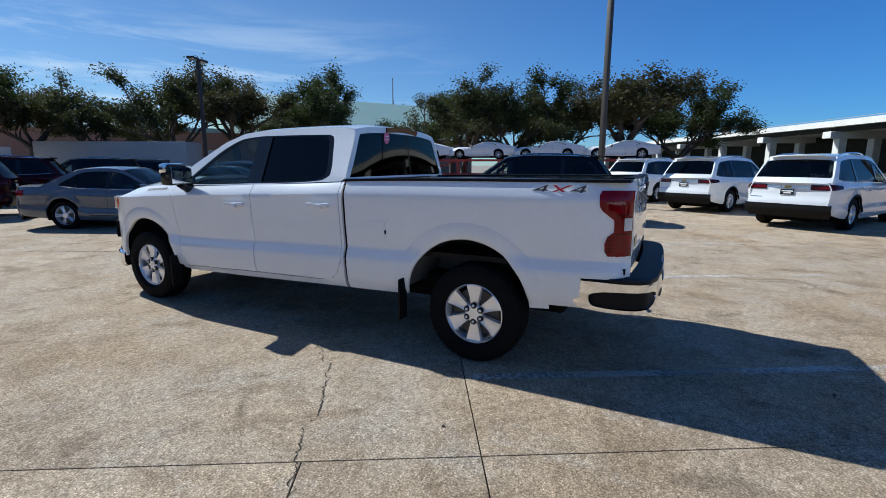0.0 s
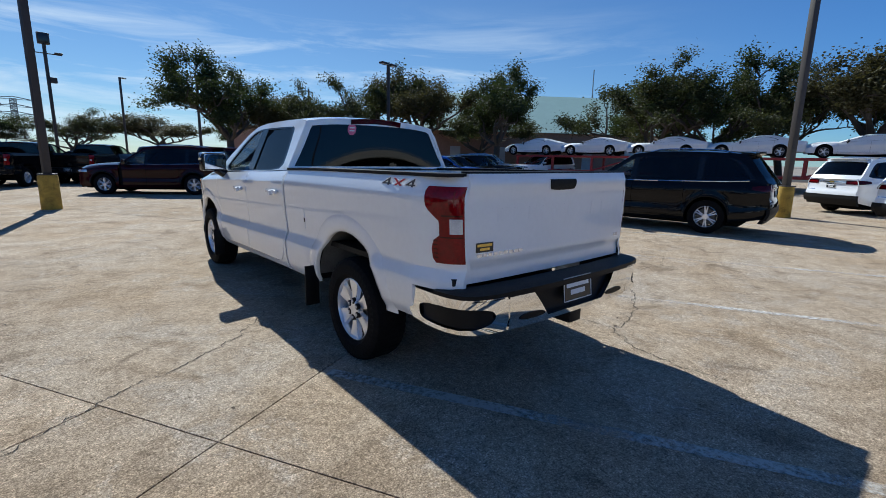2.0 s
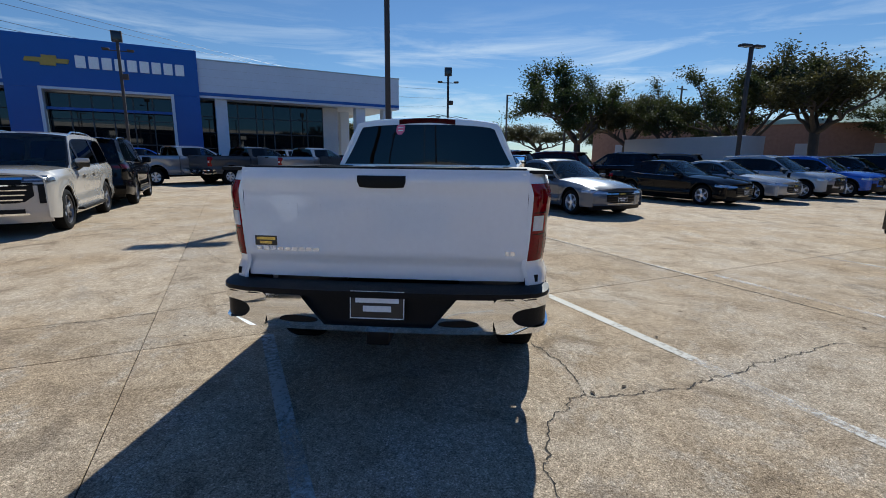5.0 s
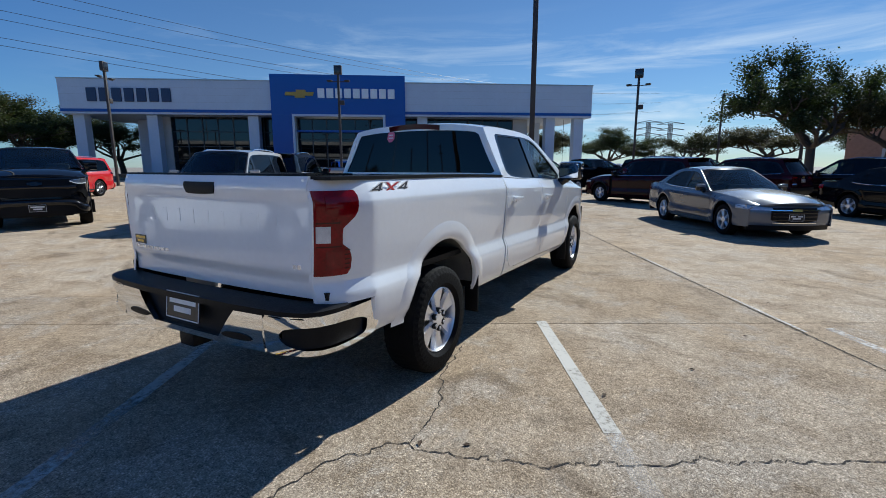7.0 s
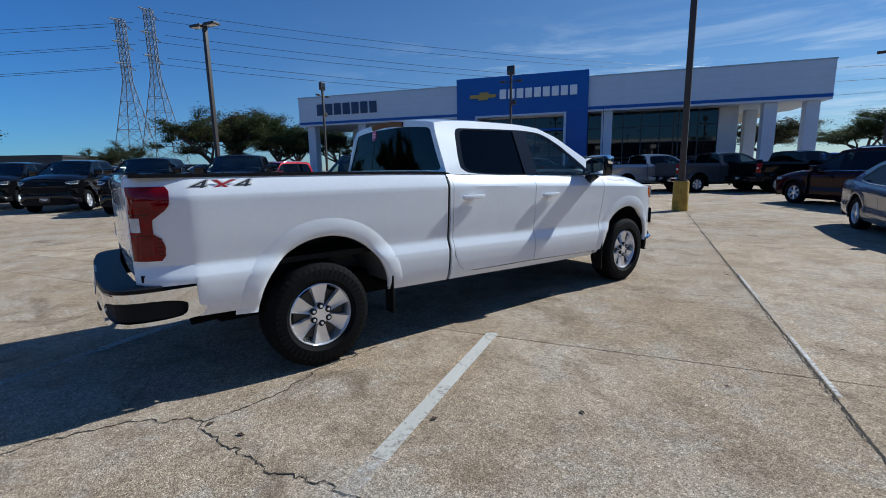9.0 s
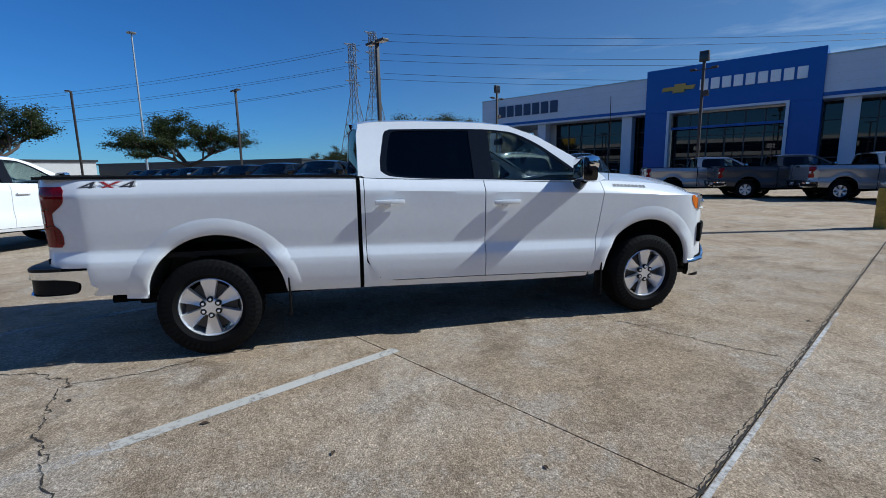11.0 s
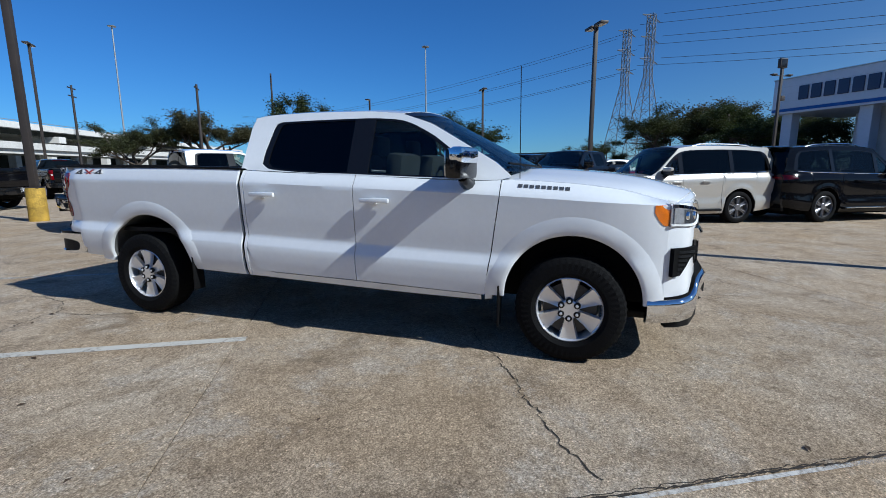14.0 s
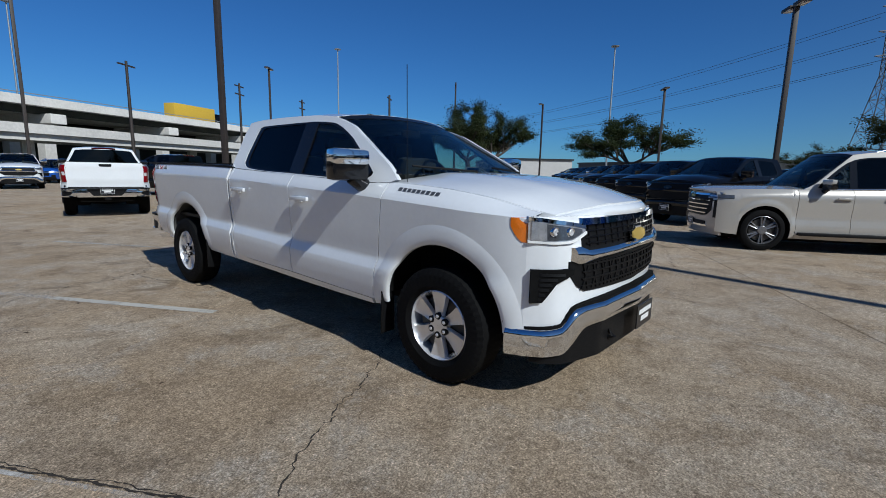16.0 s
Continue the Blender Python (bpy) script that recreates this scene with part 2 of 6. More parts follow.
def fair(pts):
    """A rounded function through (u, v) points that never overshoots them."""
    xs, ys = np.array([p[0] for p in pts], float), np.array([p[1] for p in pts], float)
    h = np.diff(xs)
    d = np.diff(ys) / h
    m = np.zeros(len(xs))
    m[0], m[-1] = d[0], d[-1]
    for i in range(1, len(xs) - 1):
        if d[i - 1] * d[i] > 0:
            w1, w2 = 2 * h[i] + h[i - 1], h[i] + 2 * h[i - 1]
            m[i] = (w1 + w2) / (w1 / d[i - 1] + w2 / d[i])

    def at(u):
        if u <= xs[0]:
            return float(ys[0])
        if u >= xs[-1]:
            return float(ys[-1])
        i = int(np.searchsorted(xs, u)) - 1
        t = (u - xs[i]) / h[i]
        return float((1 + 2 * t) * (1 - t) ** 2 * ys[i] + t * (1 - t) ** 2 * h[i] * m[i] + t * t * (3 - 2 * t) * ys[i + 1] + t * t * (t - 1) * h[i] * m[i + 1])
    return at


def rounded(outline, times=2):
    """A closed outline with its corners cut round."""
    pts = [Vector(p) for p in outline]
    for _ in range(times):
        pts = [q for a, b in zip(pts, pts[1:] + pts[:1]) for q in (a.lerp(b, .25), a.lerp(b, .75))]
    return [(p.x, p.y) for p in pts]


def span(a, b, n):
    return [a + (b - a) * i / n for i in range(n + 1)]


def thing(name, label, category, group="", m=None, kind=""):
    ob = new(name)
    ob.empty_display_size = 0.2
    if m:
        ob.matrix_basis = m
    return tagged(ob, label, category, group, kind)


def lettering(text, size, depth=0.002, shear=0.0, bold=0.0):
    """The mesh of a word in the built-in font, lying in its own x-y plane."""
    cu = bpy.data.curves.new("lettering", "FONT")
    cu.body, cu.size, cu.extrude, cu.shear, cu.offset = text, size, depth, shear, bold
    cu.align_x, cu.align_y = "CENTER", "CENTER"
    ob = bpy.data.objects.new("lettering", cu)
    scene.collection.objects.link(ob)
    me = bpy.data.meshes.new_from_object(ob.evaluated_get(bpy.context.evaluated_depsgraph_get()))
    bpy.data.objects.remove(ob)
    return me

# ---- vehicles: y ahead, x to the right, the origin on the ground under the rear axle ----
def ring(P, inner, outer, n=72, thick=0.03, off=0.0):
    """A frame between a closed inner outline and the outer outline round it, on the surface P(u, v, d)."""
    pts = [Vector(p) for p in inner]
    seg = [(pts[(i + 1) % len(pts)] - pts[i]).length for i in range(len(pts))]
    tot, res = sum(seg), []
    for k in range(n):
        s = tot * k / n
        i = 0
        while s > seg[i]:
            s -= seg[i]
            i += 1
        res.append(pts[i].lerp(pts[(i + 1) % len(pts)], s / seg[i]))
    c = sum(res, Vector((0, 0))) / n
    out = []
    for p in res:
        d = (p - c).normalized()
        best = None
        for i in range(len(outer)):
            a, b = Vector(outer[i]), Vector(outer[(i + 1) % len(outer)])
            e = b - a
            det = d.x * -e.y + e.x * d.y
            if abs(det) < 1e-9:
                continue
            t = ((a.x - c.x) * -e.y + e.x * (a.y - c.y)) / det
            q = (d.x * (a.y - c.y) - d.y * (a.x - c.x)) / det
            if t > 0 and -0.001 <= q <= 1.001 and (best is None or t > best):
                best = t
        out.append(c + d * best if best and best > (p - c).length else p + d * 0.02)
    V, F = [], []
    for d in (off, off - thick):
        for loop in (res, out):
            V += [P(p.x, p.y, d) for p in loop]
    for k in range(n):
        k2 = (k + 1) % n
        F += [(k, k2, n + k2, n + k), (2 * n + k, 3 * n + k, 3 * n + k2, 2 * n + k2), (k, 2 * n + k, 2 * n + k2, k2), (n + k, n + k2, 3 * n + k2, 3 * n + k)]
    return fix((V, F))


def fill(P, outline, off=0.0, thick=0.006, rows=10):
    """A thin pane that fills an outline (in u, v) on the surface P, cut into rows so that it follows a bend."""
    vs = [p[1] for p in outline]
    v0, v1 = min(vs), max(vs)

    def cut(v):
        xs = []
        for i in range(len(outline)):
            (u1, a), (u2, b) = outline[i], outline[(i + 1) % len(outline)]
            if (a <= v < b) or (b <= v < a):
                xs.append(u1 + (u2 - u1) * (v - a) / (b - a))
        return min(xs), max(xs)
    e = (v1 - v0) * 0.004
    vv = span(v0 + e, v1 - e, rows)
    ends = {v: cut(v) for v in vv}
    return shell(lambda v, u, d: P(u, v, d), vv, lambda v: ends[v][0], lambda v: ends[v][1], 6, thick, off)


ROWS_K = [1, .93, .86, .80, .73, .662, .64, .61, .58, .555, .53, .47, .40, .33, .26, .18, .10, .04, 0, -.12, -.3, -.5, -.7, -.88, -1]


def soft_step(t):
    t = min(1.0, max(0.0, t))
    return t * t * (3 - 2 * t)


def wheel_parts(root, x, y, r, tw, rim_r, spokes, sgn, fine, rim_mat, twin=False):
    m = Matrix.Translation((x * sgn, y, r)) @ Matrix.Diagonal((sgn, 1, 1, 1))
    h = tw / 2
    hub = part("wheel", fix(lathe([(0.02, -h + .05), (rim_r * .78, -h + .05), (rim_r * .80, h * .35), (rim_r * .3, h * .4), (0.02, h * .4)], 28, m)), DISC, root)
    n = 200 if fine else 40
    prof = [(rim_r * .98, -h * .8), (rim_r + .03, -h), (r - .05, -h), (r - .012, -h * .86), (r, -h * .6), (r, -h * .22), (r, h * .22), (r, h * .6), (r - .012, h * .86), (r - .05, h), (rim_r + .03, h), (rim_r * .99, h * .8), (rim_r * .98, -h * .8)]
    alt = [0, 0, 0, -.006, -.006, 0, -.006, -.006, -.006, 0, 0, 0, 0] if fine else None
    part("tyre", fix(lathe(prof, n, m, alt)), RUBBER, hub, crease=28)
    f = h * .80
    pieces = [lathe([(rim_r * .99, -h * .6), (rim_r * .995, f - .01), (rim_r * 1.01, f), (rim_r * .97, f + .006), (rim_r * .945, f - .008), (rim_r * .925, f - .05), (rim_r * .88, -h * .6)], 48, m),
              lathe([(rim_r * .30, f - .05), (rim_r * .30, f - .012), (rim_r * .26, f - .004), (0.001, f - .002)], 24, m)]
    for k in range(spokes):
        a0 = 2 * math.pi * (k + .5) / spokes
        for da in ((-.13, .13) if twin else (0,)):
            a = a0 + da
            wi, wo = rim_r * (.085 if twin else .115), rim_r * (.065 if twin else .315)
            V = []
            for rr, w, xx in ((rim_r * .20, wi, f - .010), (rim_r * .55, (wi + wo) * .46, f - .016), (rim_r * .94, wo, f - .008)):
                for q, dx in ((-w, -.030), (-w * .84, -.002), (0, -.013), (w * .84, -.002), (w, -.030), (w * .6, -.05), (-w * .6, -.05)):
                    V.append(m @ Vector((xx + dx, rr * math.cos(a) - q * math.sin(a), rr * math.sin(a) + q * math.cos(a))))
            F = [(i * 7 + j, i * 7 + (j + 1) % 7, (i + 1) * 7 + (j + 1) % 7, (i + 1) * 7 + j) for i in range(2) for j in range(7)]
            pieces.append((V, F))
    part("rim", fix(merged(*pieces)), rim_mat, hub, crease=30)
    if fine:
        for k in range(6):
            a = 2 * math.pi * (k + .5) / 6
            nm = m @ Matrix.Translation((f - .012, rim_r * .27 * math.cos(a), rim_r * .27 * math.sin(a)))
            part("lug_well", fix(lathe([(.001, .012), (.021, .012), (.024, .010), (.024, -.01)], 14, nm)), TRIMB, hub)
            part("lug_nut", fix(lathe([(.012, -.01), (.012, .018), (.001, .022)], 6, nm)), ALLOY, hub)


def add_plate(root, P, x0, x1, z0, z1, off=0.012, fine=False, border=True):
    """A black dealer plate with a pale border and two rows of bars."""
    pl = part("number_plate", shell(P, span(x0, x1, 2), z0, z1, 1, .008, off), PLATEK, root, "black dealer plate with pale bars")
    w, h = x1 - x0, z1 - z0
    rim = merged(shell(P, span(x0, x1, 2), z0, z0 + h * .035, 1, .004, off + .003), shell(P, span(x0, x1, 2), z1 - h * .035, z1, 1, .004, off + .003),
                 shell(P, [x0, x0 + w * .015], z0, z1, 1, .004, off + .003), shell(P, [x1 - w * .015, x1], z0, z1, 1, .004, off + .003))
    if not fine:
        bars = [shell(P, [x0 + a * w, x0 + b * w], z0 + c * h, z0 + d * h, 1, .003, off + .002) for a, b, c, d in ((.10, .90, .58, .78), (.24, .76, .26, .47))]
        part("plate_print", merged(rim, *bars), PRINT, pl)
        return pl
    if border:
        part("plate_border", rim, PRINT, pl)
    for (a, b, c, d) in ((.10, .90, .58, .78), (.24, .76, .26, .47)):
        part("bar", shell(P, span(x0 + a * w, x0 + b * w, 2), z0 + c * h, z0 + d * h, 1, .003, off + .002), PRINT, pl)
    return pl


def vehicle(S, name, label, category, body, group="", fine=False):
    root = thing(name, label, category, group)
    hw, wb, r = S["hw"], S["wb"], S["r"]
    top, sh, sill, xt, plan = (fair(S[k]) for k in ("top", "sh", "sill", "xt", "plan"))
    prof = curve(S.get("prof", [(0, 0), (.1, -.003), (.35, -.014), (.55, -.03), (.66, .002), (.8, -.004), (.93, -.022), (1, -.05)]))
    arches = S["arch"]
    step, nv = (.04, 22) if fine else (.11, 10)

    def W(y, z):
        t, s, l = top(y), sh(y), sill(y)
        if z >= s:
            x = hw + (xt(y) - hw) * min(1, (z - s) / max(t - s, .01)) ** 1.25
        else:
            x = hw + prof((s - z) / (s - l)) * (1 - min(1, max(0, (y - wb - .30) / .25)))
        for yc, zc, R in arches:
            e = math.hypot(y - yc, z - zc) - R
            x += (0 if fine else S.get("flare", .03)) * soft_step(1 - (e - .02) / .13) * (1 if z < s else max(0, 1 - (z - s) * 8)) * (1 - min(1, max(0, (y - wb - .40) / .2)))
        return x * plan(y)

    def edge(y, z):
        e = S.get("door_edge")
        return 0 if not e else -max(0, e[1] - z) * e[2] * max(0, 1 - abs(y - e[0]) / .16)

    def PS(g):
        return lambda y, z, d: Vector((g * (W(y, z) + d), y + edge(y, z), z))

    notch = curve(S.get("notch", [(-9, 0), (9, 0)]))          # where the flank is cut away over the rear bumper

    def low(u):
        for yc, zc, R in arches:
            if abs(u - yc) <= R:
                return max(zc + math.sqrt(max(0, R * R - (u - yc) ** 2)), sill(u))
        return max(sill(u), notch(u))

    def cols(y0, y1):
        us = {round(v, 4) for v in span(y0, y1, max(2, int((y1 - y0) / step)))}
        for yc, zc, R in arches:
            us |= {round(yc + R * math.sin(radians(a)), 4) for a in range(-90, 91, 6 if fine else 15)} | {round(yc - R - .001, 4), round(yc + R + .001, 4)}
        us |= {round(p[0], 4) for p in S.get("notch", ())[1:-1]}
        return sorted(u for u in us if y0 <= u <= y1)

    tum, out_line, dlo = S["tum"], S["cab"], S["dlo"]

    def xg(y, z):
        return xt(y) * plan(y) - max(0, z - top(y)) * tum

    def PG(g):
        return lambda y, z, d: Vector((g * (xg(y, z) + d), y, z))

    handles = S.get("handles", ())
    for g in (-1, 1):
        P, G = PS(g), PG(g)
        for pn, y0, y1, dr in S["panels"]:
            lo = low
            if dr:
                cut = curve(S["door_low"])
                lo = (lambda u: max(cut(u), low(u)))
            us = cols(y0 + .004, y1 - .004)
            if fine:
                # rows of faces that run along the creases of the flank
                def Q(u, j, d, lo=lo):
                    k = ROWS_K[min(len(ROWS_K) - 1, int(round(j * (len(ROWS_K) - 1))))]
                    s, l, t = sh(u), sill(u), top(u)
                    z, a = s - (s - l) * k if k >= 0 else s + (t - s) * -k, lo(u)
                    if a > l + .002:
                        # above an arch the rows crowd together and run along its edge
                        w = .045
                        z = a + w * math.log1p(math.exp(min(40, (z - a) / w))) - w * math.log1p(math.exp((l - a) / w)) * math.exp(-(z - l) / .08)
                    return P(u, z, d)
                ob = part(pn, shell(Q, us, 0.0, 1.0, len(ROWS_K) - 1, .022), body, root, crease=24)
            else:
                ob = part(pn, shell(P, us, lo, top, nv, .022), body, root)
            if dr:
                for hy, hz in handles:
                    if y0 < hy < y1:
                        hm = Matrix.Translation((g * (W(hy, hz) + .028), hy, hz))
                        hd = part("door_handle", box(-.014, .014, -.125, .125, -.020, .018, .012, hm), S.get("handle_mat", body), ob)
                        if not fine:
                            continue
                        part("handle_cup", fix(lathe([(.001, 0), (.045, .002), (.05, -.012)], 18, Matrix.Translation((g * (W(hy, hz) - .001), hy + .0, hz + .004)) @ Matrix.Diagonal((g, 1.1, .8, 1)))), S.get("handle_mat", body), hd)
                        part("handle_mount", box(-.034, .004, -.05, .01, -.034, .008, .008, hm), S.get("handle_mat", body), hd)
        if "rocker" in S:
            a, b = S["rocker"]
            cut = curve(S["door_low"])
            part("rocker_panel", shell(P, span(a, b, 16), sill, lambda u: cut(u) - .008, 3, .02, -.004), body, root)
            # dark sheet added behind the doors so that their shut lines look shaded
            part("door_seal", shell(P, span(a + .02, b - .02, 12), lambda u: sill(u) + .06, lambda u: top(u) - .02, 4, .01, -.03), UNDER, root)
        # wheel housings
        for k, (yc, zc, R) in enumerate(arches):
            V, F = [], []
            for xx in (W(yc, zc + R) - .03, .42):
                V += [Vector((g * xx, yc + (R + .01) * math.cos(radians(a)), zc + (R + .01) * math.sin(radians(a)))) for a in (range(9, 172, 9) if fine else range(-20, 201, 10))]
            n = len(V) // 2
            F = [(i, i + 1, n + i + 1, n + i) for i in range(n - 1)] + [tuple(range(n, 2 * n))]
            part("wheel_housing", (V, F), GALV if fine and k == 0 else UNDER, root)
        if fine:
            # a raised band of the body's colour round each arch
            for yc, zc, R in arches:
                V, F, m = [], [], 8
                a0 = math.degrees(math.asin((sill(yc) - zc) / R)) - 1
                angles = span(a0, 180 - a0, 48)
                for a in angles:
                    for e, h in ((-.004, -.03), (-.005, -.004), (.002, .004), (.03, .0085), (.062, .0085), (.092, .0060), (.118, .0022), (.142, -.0035)):
                        y, z = yc + (R + e) * math.cos(radians(a)), zc + (R + e) * math.sin(radians(a))
                        V.append(Vector((g * (W(y, z) + (h if h < 0 else h * soft_step(min(a - a0, 180 - a0 - a) / 26 + .25))), y, z)))
                F = [(i * m + j, i * m + j + 1, (i + 1) * m + j + 1, (i + 1) * m + j) for i in range(len(angles) - 1) for j in range(m - 1)]
                part("wheel_arch", fix((V, F)), body, root, crease=60)
        # greenhouse
        part("cab_frame" if S["kind"] == "pickup" else "roof_frame", ring(G, dlo, out_line, 96 if fine else 48, .035, .004), body, root)
        part("window_trim", ring(G, [(Vector(p) - Vector(S["dlo_c"])) * .94 + Vector(S["dlo_c"]) for p in dlo], dlo, 72 if fine else 40, .02, .0), GLOSSB, root)
        for pane, y0, y1, gm in S["panes"]:
            clip = [p for p in S["pane_lines"][pane]]
            part("side_window", fill(G, clip, -.008, .005, 16), gm, root)
        for y0, y1 in S["posts"]:
            tl, bl = fair(S["dlo_top"]), fair(S["dlo_bot"])
            part("door_pillar", shell(G, [y0, (y0 + y1) / 2, y1], lambda u: bl(u) - .004, lambda u: tl(u) + .004, 4, .012, .003), GLOSSB, root)
        # mirror
        if "mirror" in S:
            my, mz = S["mirror"]
            mx = xg(my, mz)
            ms = S.get("mirror_size", 1.0)
            mm = Matrix.Translation((g * (mx + .205 * ms), my, mz)) @ Matrix.Rotation(radians(-10 * g), 4, "Z")
            mir = part("wing_mirror", box(-.145 * ms, .145 * ms, -.045 * ms, .085 * ms, -.11 * ms, .105 * ms, .035 * ms, mm), GLOSSB, root)
            part("mirror_cap", box(-.149 * ms, .149 * ms, -.03 * ms, .096 * ms, -.005 * ms, .112 * ms, .04 * ms, mm), S.get("mirror_mat", body), mir)
            if fine:
                part("mirror_glass", box(-.125 * ms, .125 * ms, -.052 * ms, -.043 * ms, -.09 * ms, .085 * ms, .003, mm), CHROME, mir)
            part("mirror_arm", fix(tube([(g * (mx + .0), my + .03, mz - .16 * ms), (g * (mx + .09 * ms), my + .03, mz - .14 * ms), (g * (mx + .18 * ms), my + .02, mz - .09 * ms)], [.06 * ms, .055 * ms, .045 * ms], 10)), GLOSSB, mir)
        for y in (0, wb):
            wheel_parts(root, S["tx"], y, r, S["tw"], S["rim"], S["spokes"], g, fine, S.get("rim_mat", ALLOY), S.get("twin", False))

    # roof, screens, bonnet
    (a0, a1), (b0, b1) = S["front_pillar"], S["rear_pillar"]          # foot and head of each, in (y, z)
    crown = S.get("crown", .05)
    rz = fair(sorted(S["roof_line"]))
    bow = S.get("bow", .14)

    def roof_pt(u, k, d=0.0):
        y = b1[0] + (a1[0] - b1[0]) * k
        z = rz(y)
        return Vector((u * (xg(y, z) + .003), y + .10 * (1 - u * u) * max(0, k * 2 - 1) - S.get("rbow", .03) * (1 - u * u) * max(0, 1 - 2 * k), z + crown * (1 - abs(u) ** 3) + d))
    part("roof", shell(roof_pt, span(-1, 1, 24 if fine else 10), 0.0, 1.0, 16 if fine else 8, .03), body, root)

    def screen(u, s, d):
        y, z = a0[0] + (a1[0] - a0[0]) * s, a0[1] + (a1[1] - a0[1]) * s
        q = 1 - u * u
        return Vector((u * xg(y, z), y + q * (bow * (1 - s) + .10 * s) + d * .6, z + crown * s * (1 - abs(u) ** 3) + d * .8))
    part("windscreen", shell(screen, span(-.985, .985, 16), .0, 1.0, 8, .006, -.004), S.get("screen_mat", LIGHTT), root)
    part("screen_border", merged(shell(screen, span(-.985, .985, 12), .93, 1.0, 1, .008, -.001), shell(screen, span(-.985, -.945, 1), 0, 1, 8, .008, -.001), shell(screen, span(.945, .985, 1), 0, 1, 8, .008, -.001)), GLOSSB, root)

    y_nose = S["nose"]
    hood_c = S.get("hood_crown", .06)

    def hood(u, k, d):
        y = a0[0] - .04 + (y_nose - a0[0] + .04) * k
        x = xt(y) * plan(y) - .012
        q = 1 - u * u
        bulge = S.get("power_dome", 0) * math.exp(-((abs(u) - .48) / .13) ** 2) * (1 - k * .6)
        return Vector((u * x, y + q * (bow * (1 - k) + S["sweep"] * k), top(y) + hood_c * (1 - abs(u) ** 2.4) * (1 - .2 * k ** 3) + bulge + d))
    part("bonnet", shell(hood, span(-1, 1, 40 if fine else 10), 0, 1, 24 if fine else 8, .03, .004), body, root)

    ff, fr = fair(S["front_face"]), curve(S["rear_face"])

    nose_plan = fair(S["nose_plan"]) if "nose_plan" in S else None

    def PF(x, z, d):
        if nose_plan:
            t = soft_step((abs(x) - .80) / .145)
            y = ff(z) + nose_plan(abs(x))
            if t > 0:
                # the outer edge meets the wing
                y += t * (S["wing_end"] - ff(z) - nose_plan(.945))
                x *= 1 + t * (W(S["wing_end"], min(z, sh(S["wing_end"]) - .005)) / .945 - 1)
            return Vector((x + (d * .8 * math.copysign(1, x) if abs(x) > .9 else 0), y + (d if abs(x) <= .9 else d * .6), z))
        q = min(1.0, abs(x) / (hw * .94))
        return Vector((x, ff(z) - S["sweep"] * q ** 2.2 + d, z))

    def PR(x, z, d):
        q = min(1.0, abs(x) / (hw * .94))
        return Vector((x, fr(z) + S["rsweep"] * q ** 2.4 - d, z))
    part("engine_bay", box(-hw * .72, hw * .72, wb - r, y_nose - .12, sill(wb) - .05, top(y_nose) - .06, .03), UNDER, root)
    part("underbody", merged(box(-hw * .62, hw * .62, -r * 1.6, wb + r, sill(1.5) - .08, sill(1.5) + .14, .04), box(-hw * .92, hw * .92, r + .22, wb - r - .22, sill(1.5) + .03, sill(1.5) + .10, .02)), UNDER, root)
    # seats and dashboard, seen dimly through the glass
    bz = top(1.8)
    if not fine:
        part("seats", merged(*[box(g * hw * .40 - .25, g * hw * .40 + .25, sy - .30, sy - .12, bz - .6, bz + .12, .06) for g in (-1, 1) for sy in S["seats"]]), CLOTH, root)
    for g in ((-1, 1) if fine else ()):
        for sy in S["seats"]:
            mseat = Matrix.Translation((g * hw * .40, sy, bz - .72))
            seat = part("seat", merged(box(-.25, .25, -.24, .28, .12, .32, .06, mseat), box(-.24, .24, -.34, -.18, .28, .86, .06, mseat @ Matrix.Rotation(radians(-8), 4, "X"))), CLOTH, root)
            part("headrest", box(-.13, .13, -.42, -.33, .86, 1.04, .04, mseat), CLOTH, seat)
    part("dashboard", box(-hw * .72, hw * .72, a0[0] - .62, a0[0] - .1, bz - .40, bz - .05, .08), CLOTH, root)
    if fine:
        wm = Matrix.Translation((-.40, a0[0] - .72, bz - .02)) @ Matrix.Rotation(radians(-62), 4, "X")
        part("steering_wheel", fix(merged(tube([wm @ Vector((.185 * math.cos(a), .185 * math.sin(a), 0)) for a in span(0, 2 * math.pi, 28)], .016, 8), box(-.17, .17, -.03, .03, -.02, .02, .01, wm), box(-.06, .06, -.08, .06, -.03, .03, .02, wm))), TRIMB, root)
    return dict(root=root, W=W, PS=PS, PG=PG, PF=PF, PR=PR, xg=xg, top=top, sill=sill, screen=screen, roof=roof_pt, hood=hood, plan=plan)


def rear_screen(S, K, body, name="rear_window"):
    """The back of a cabin: a painted frame with a dark pane in it."""
    (b0, b1) = S["rear_pillar"]
    crown, rb = S.get("crown", .05), S.get("rbow", .03)

    def back(u, s, d):
        y, z = b0[0] + (b1[0] - b0[0]) * s, b0[1] + (b1[1] - b0[1]) * s
        return Vector((u * (K["xg"](y, z) + .003), y - rb * (1 - u * u) - d, z + crown * s * (1 - abs(u) ** 3)))
    l, h, wu = S.get("rear_pane", (.08, .86, .90))
    inner = [(-wu, l), (wu, l), (wu * .96, h), (-wu * .96, h)]
    part("back_frame", ring(back, [(p[0], p[1]) for p in inner], [(-1, 0), (1, 0), (1, 1), (-1, 1)], 64, .03, .003), body, K["root"])
    part(name, shell(back, span(-wu, wu, 12), l, h, 5, .006, -.004), S.get("rear_glass", TINT), K["root"])
    K["back"] = back


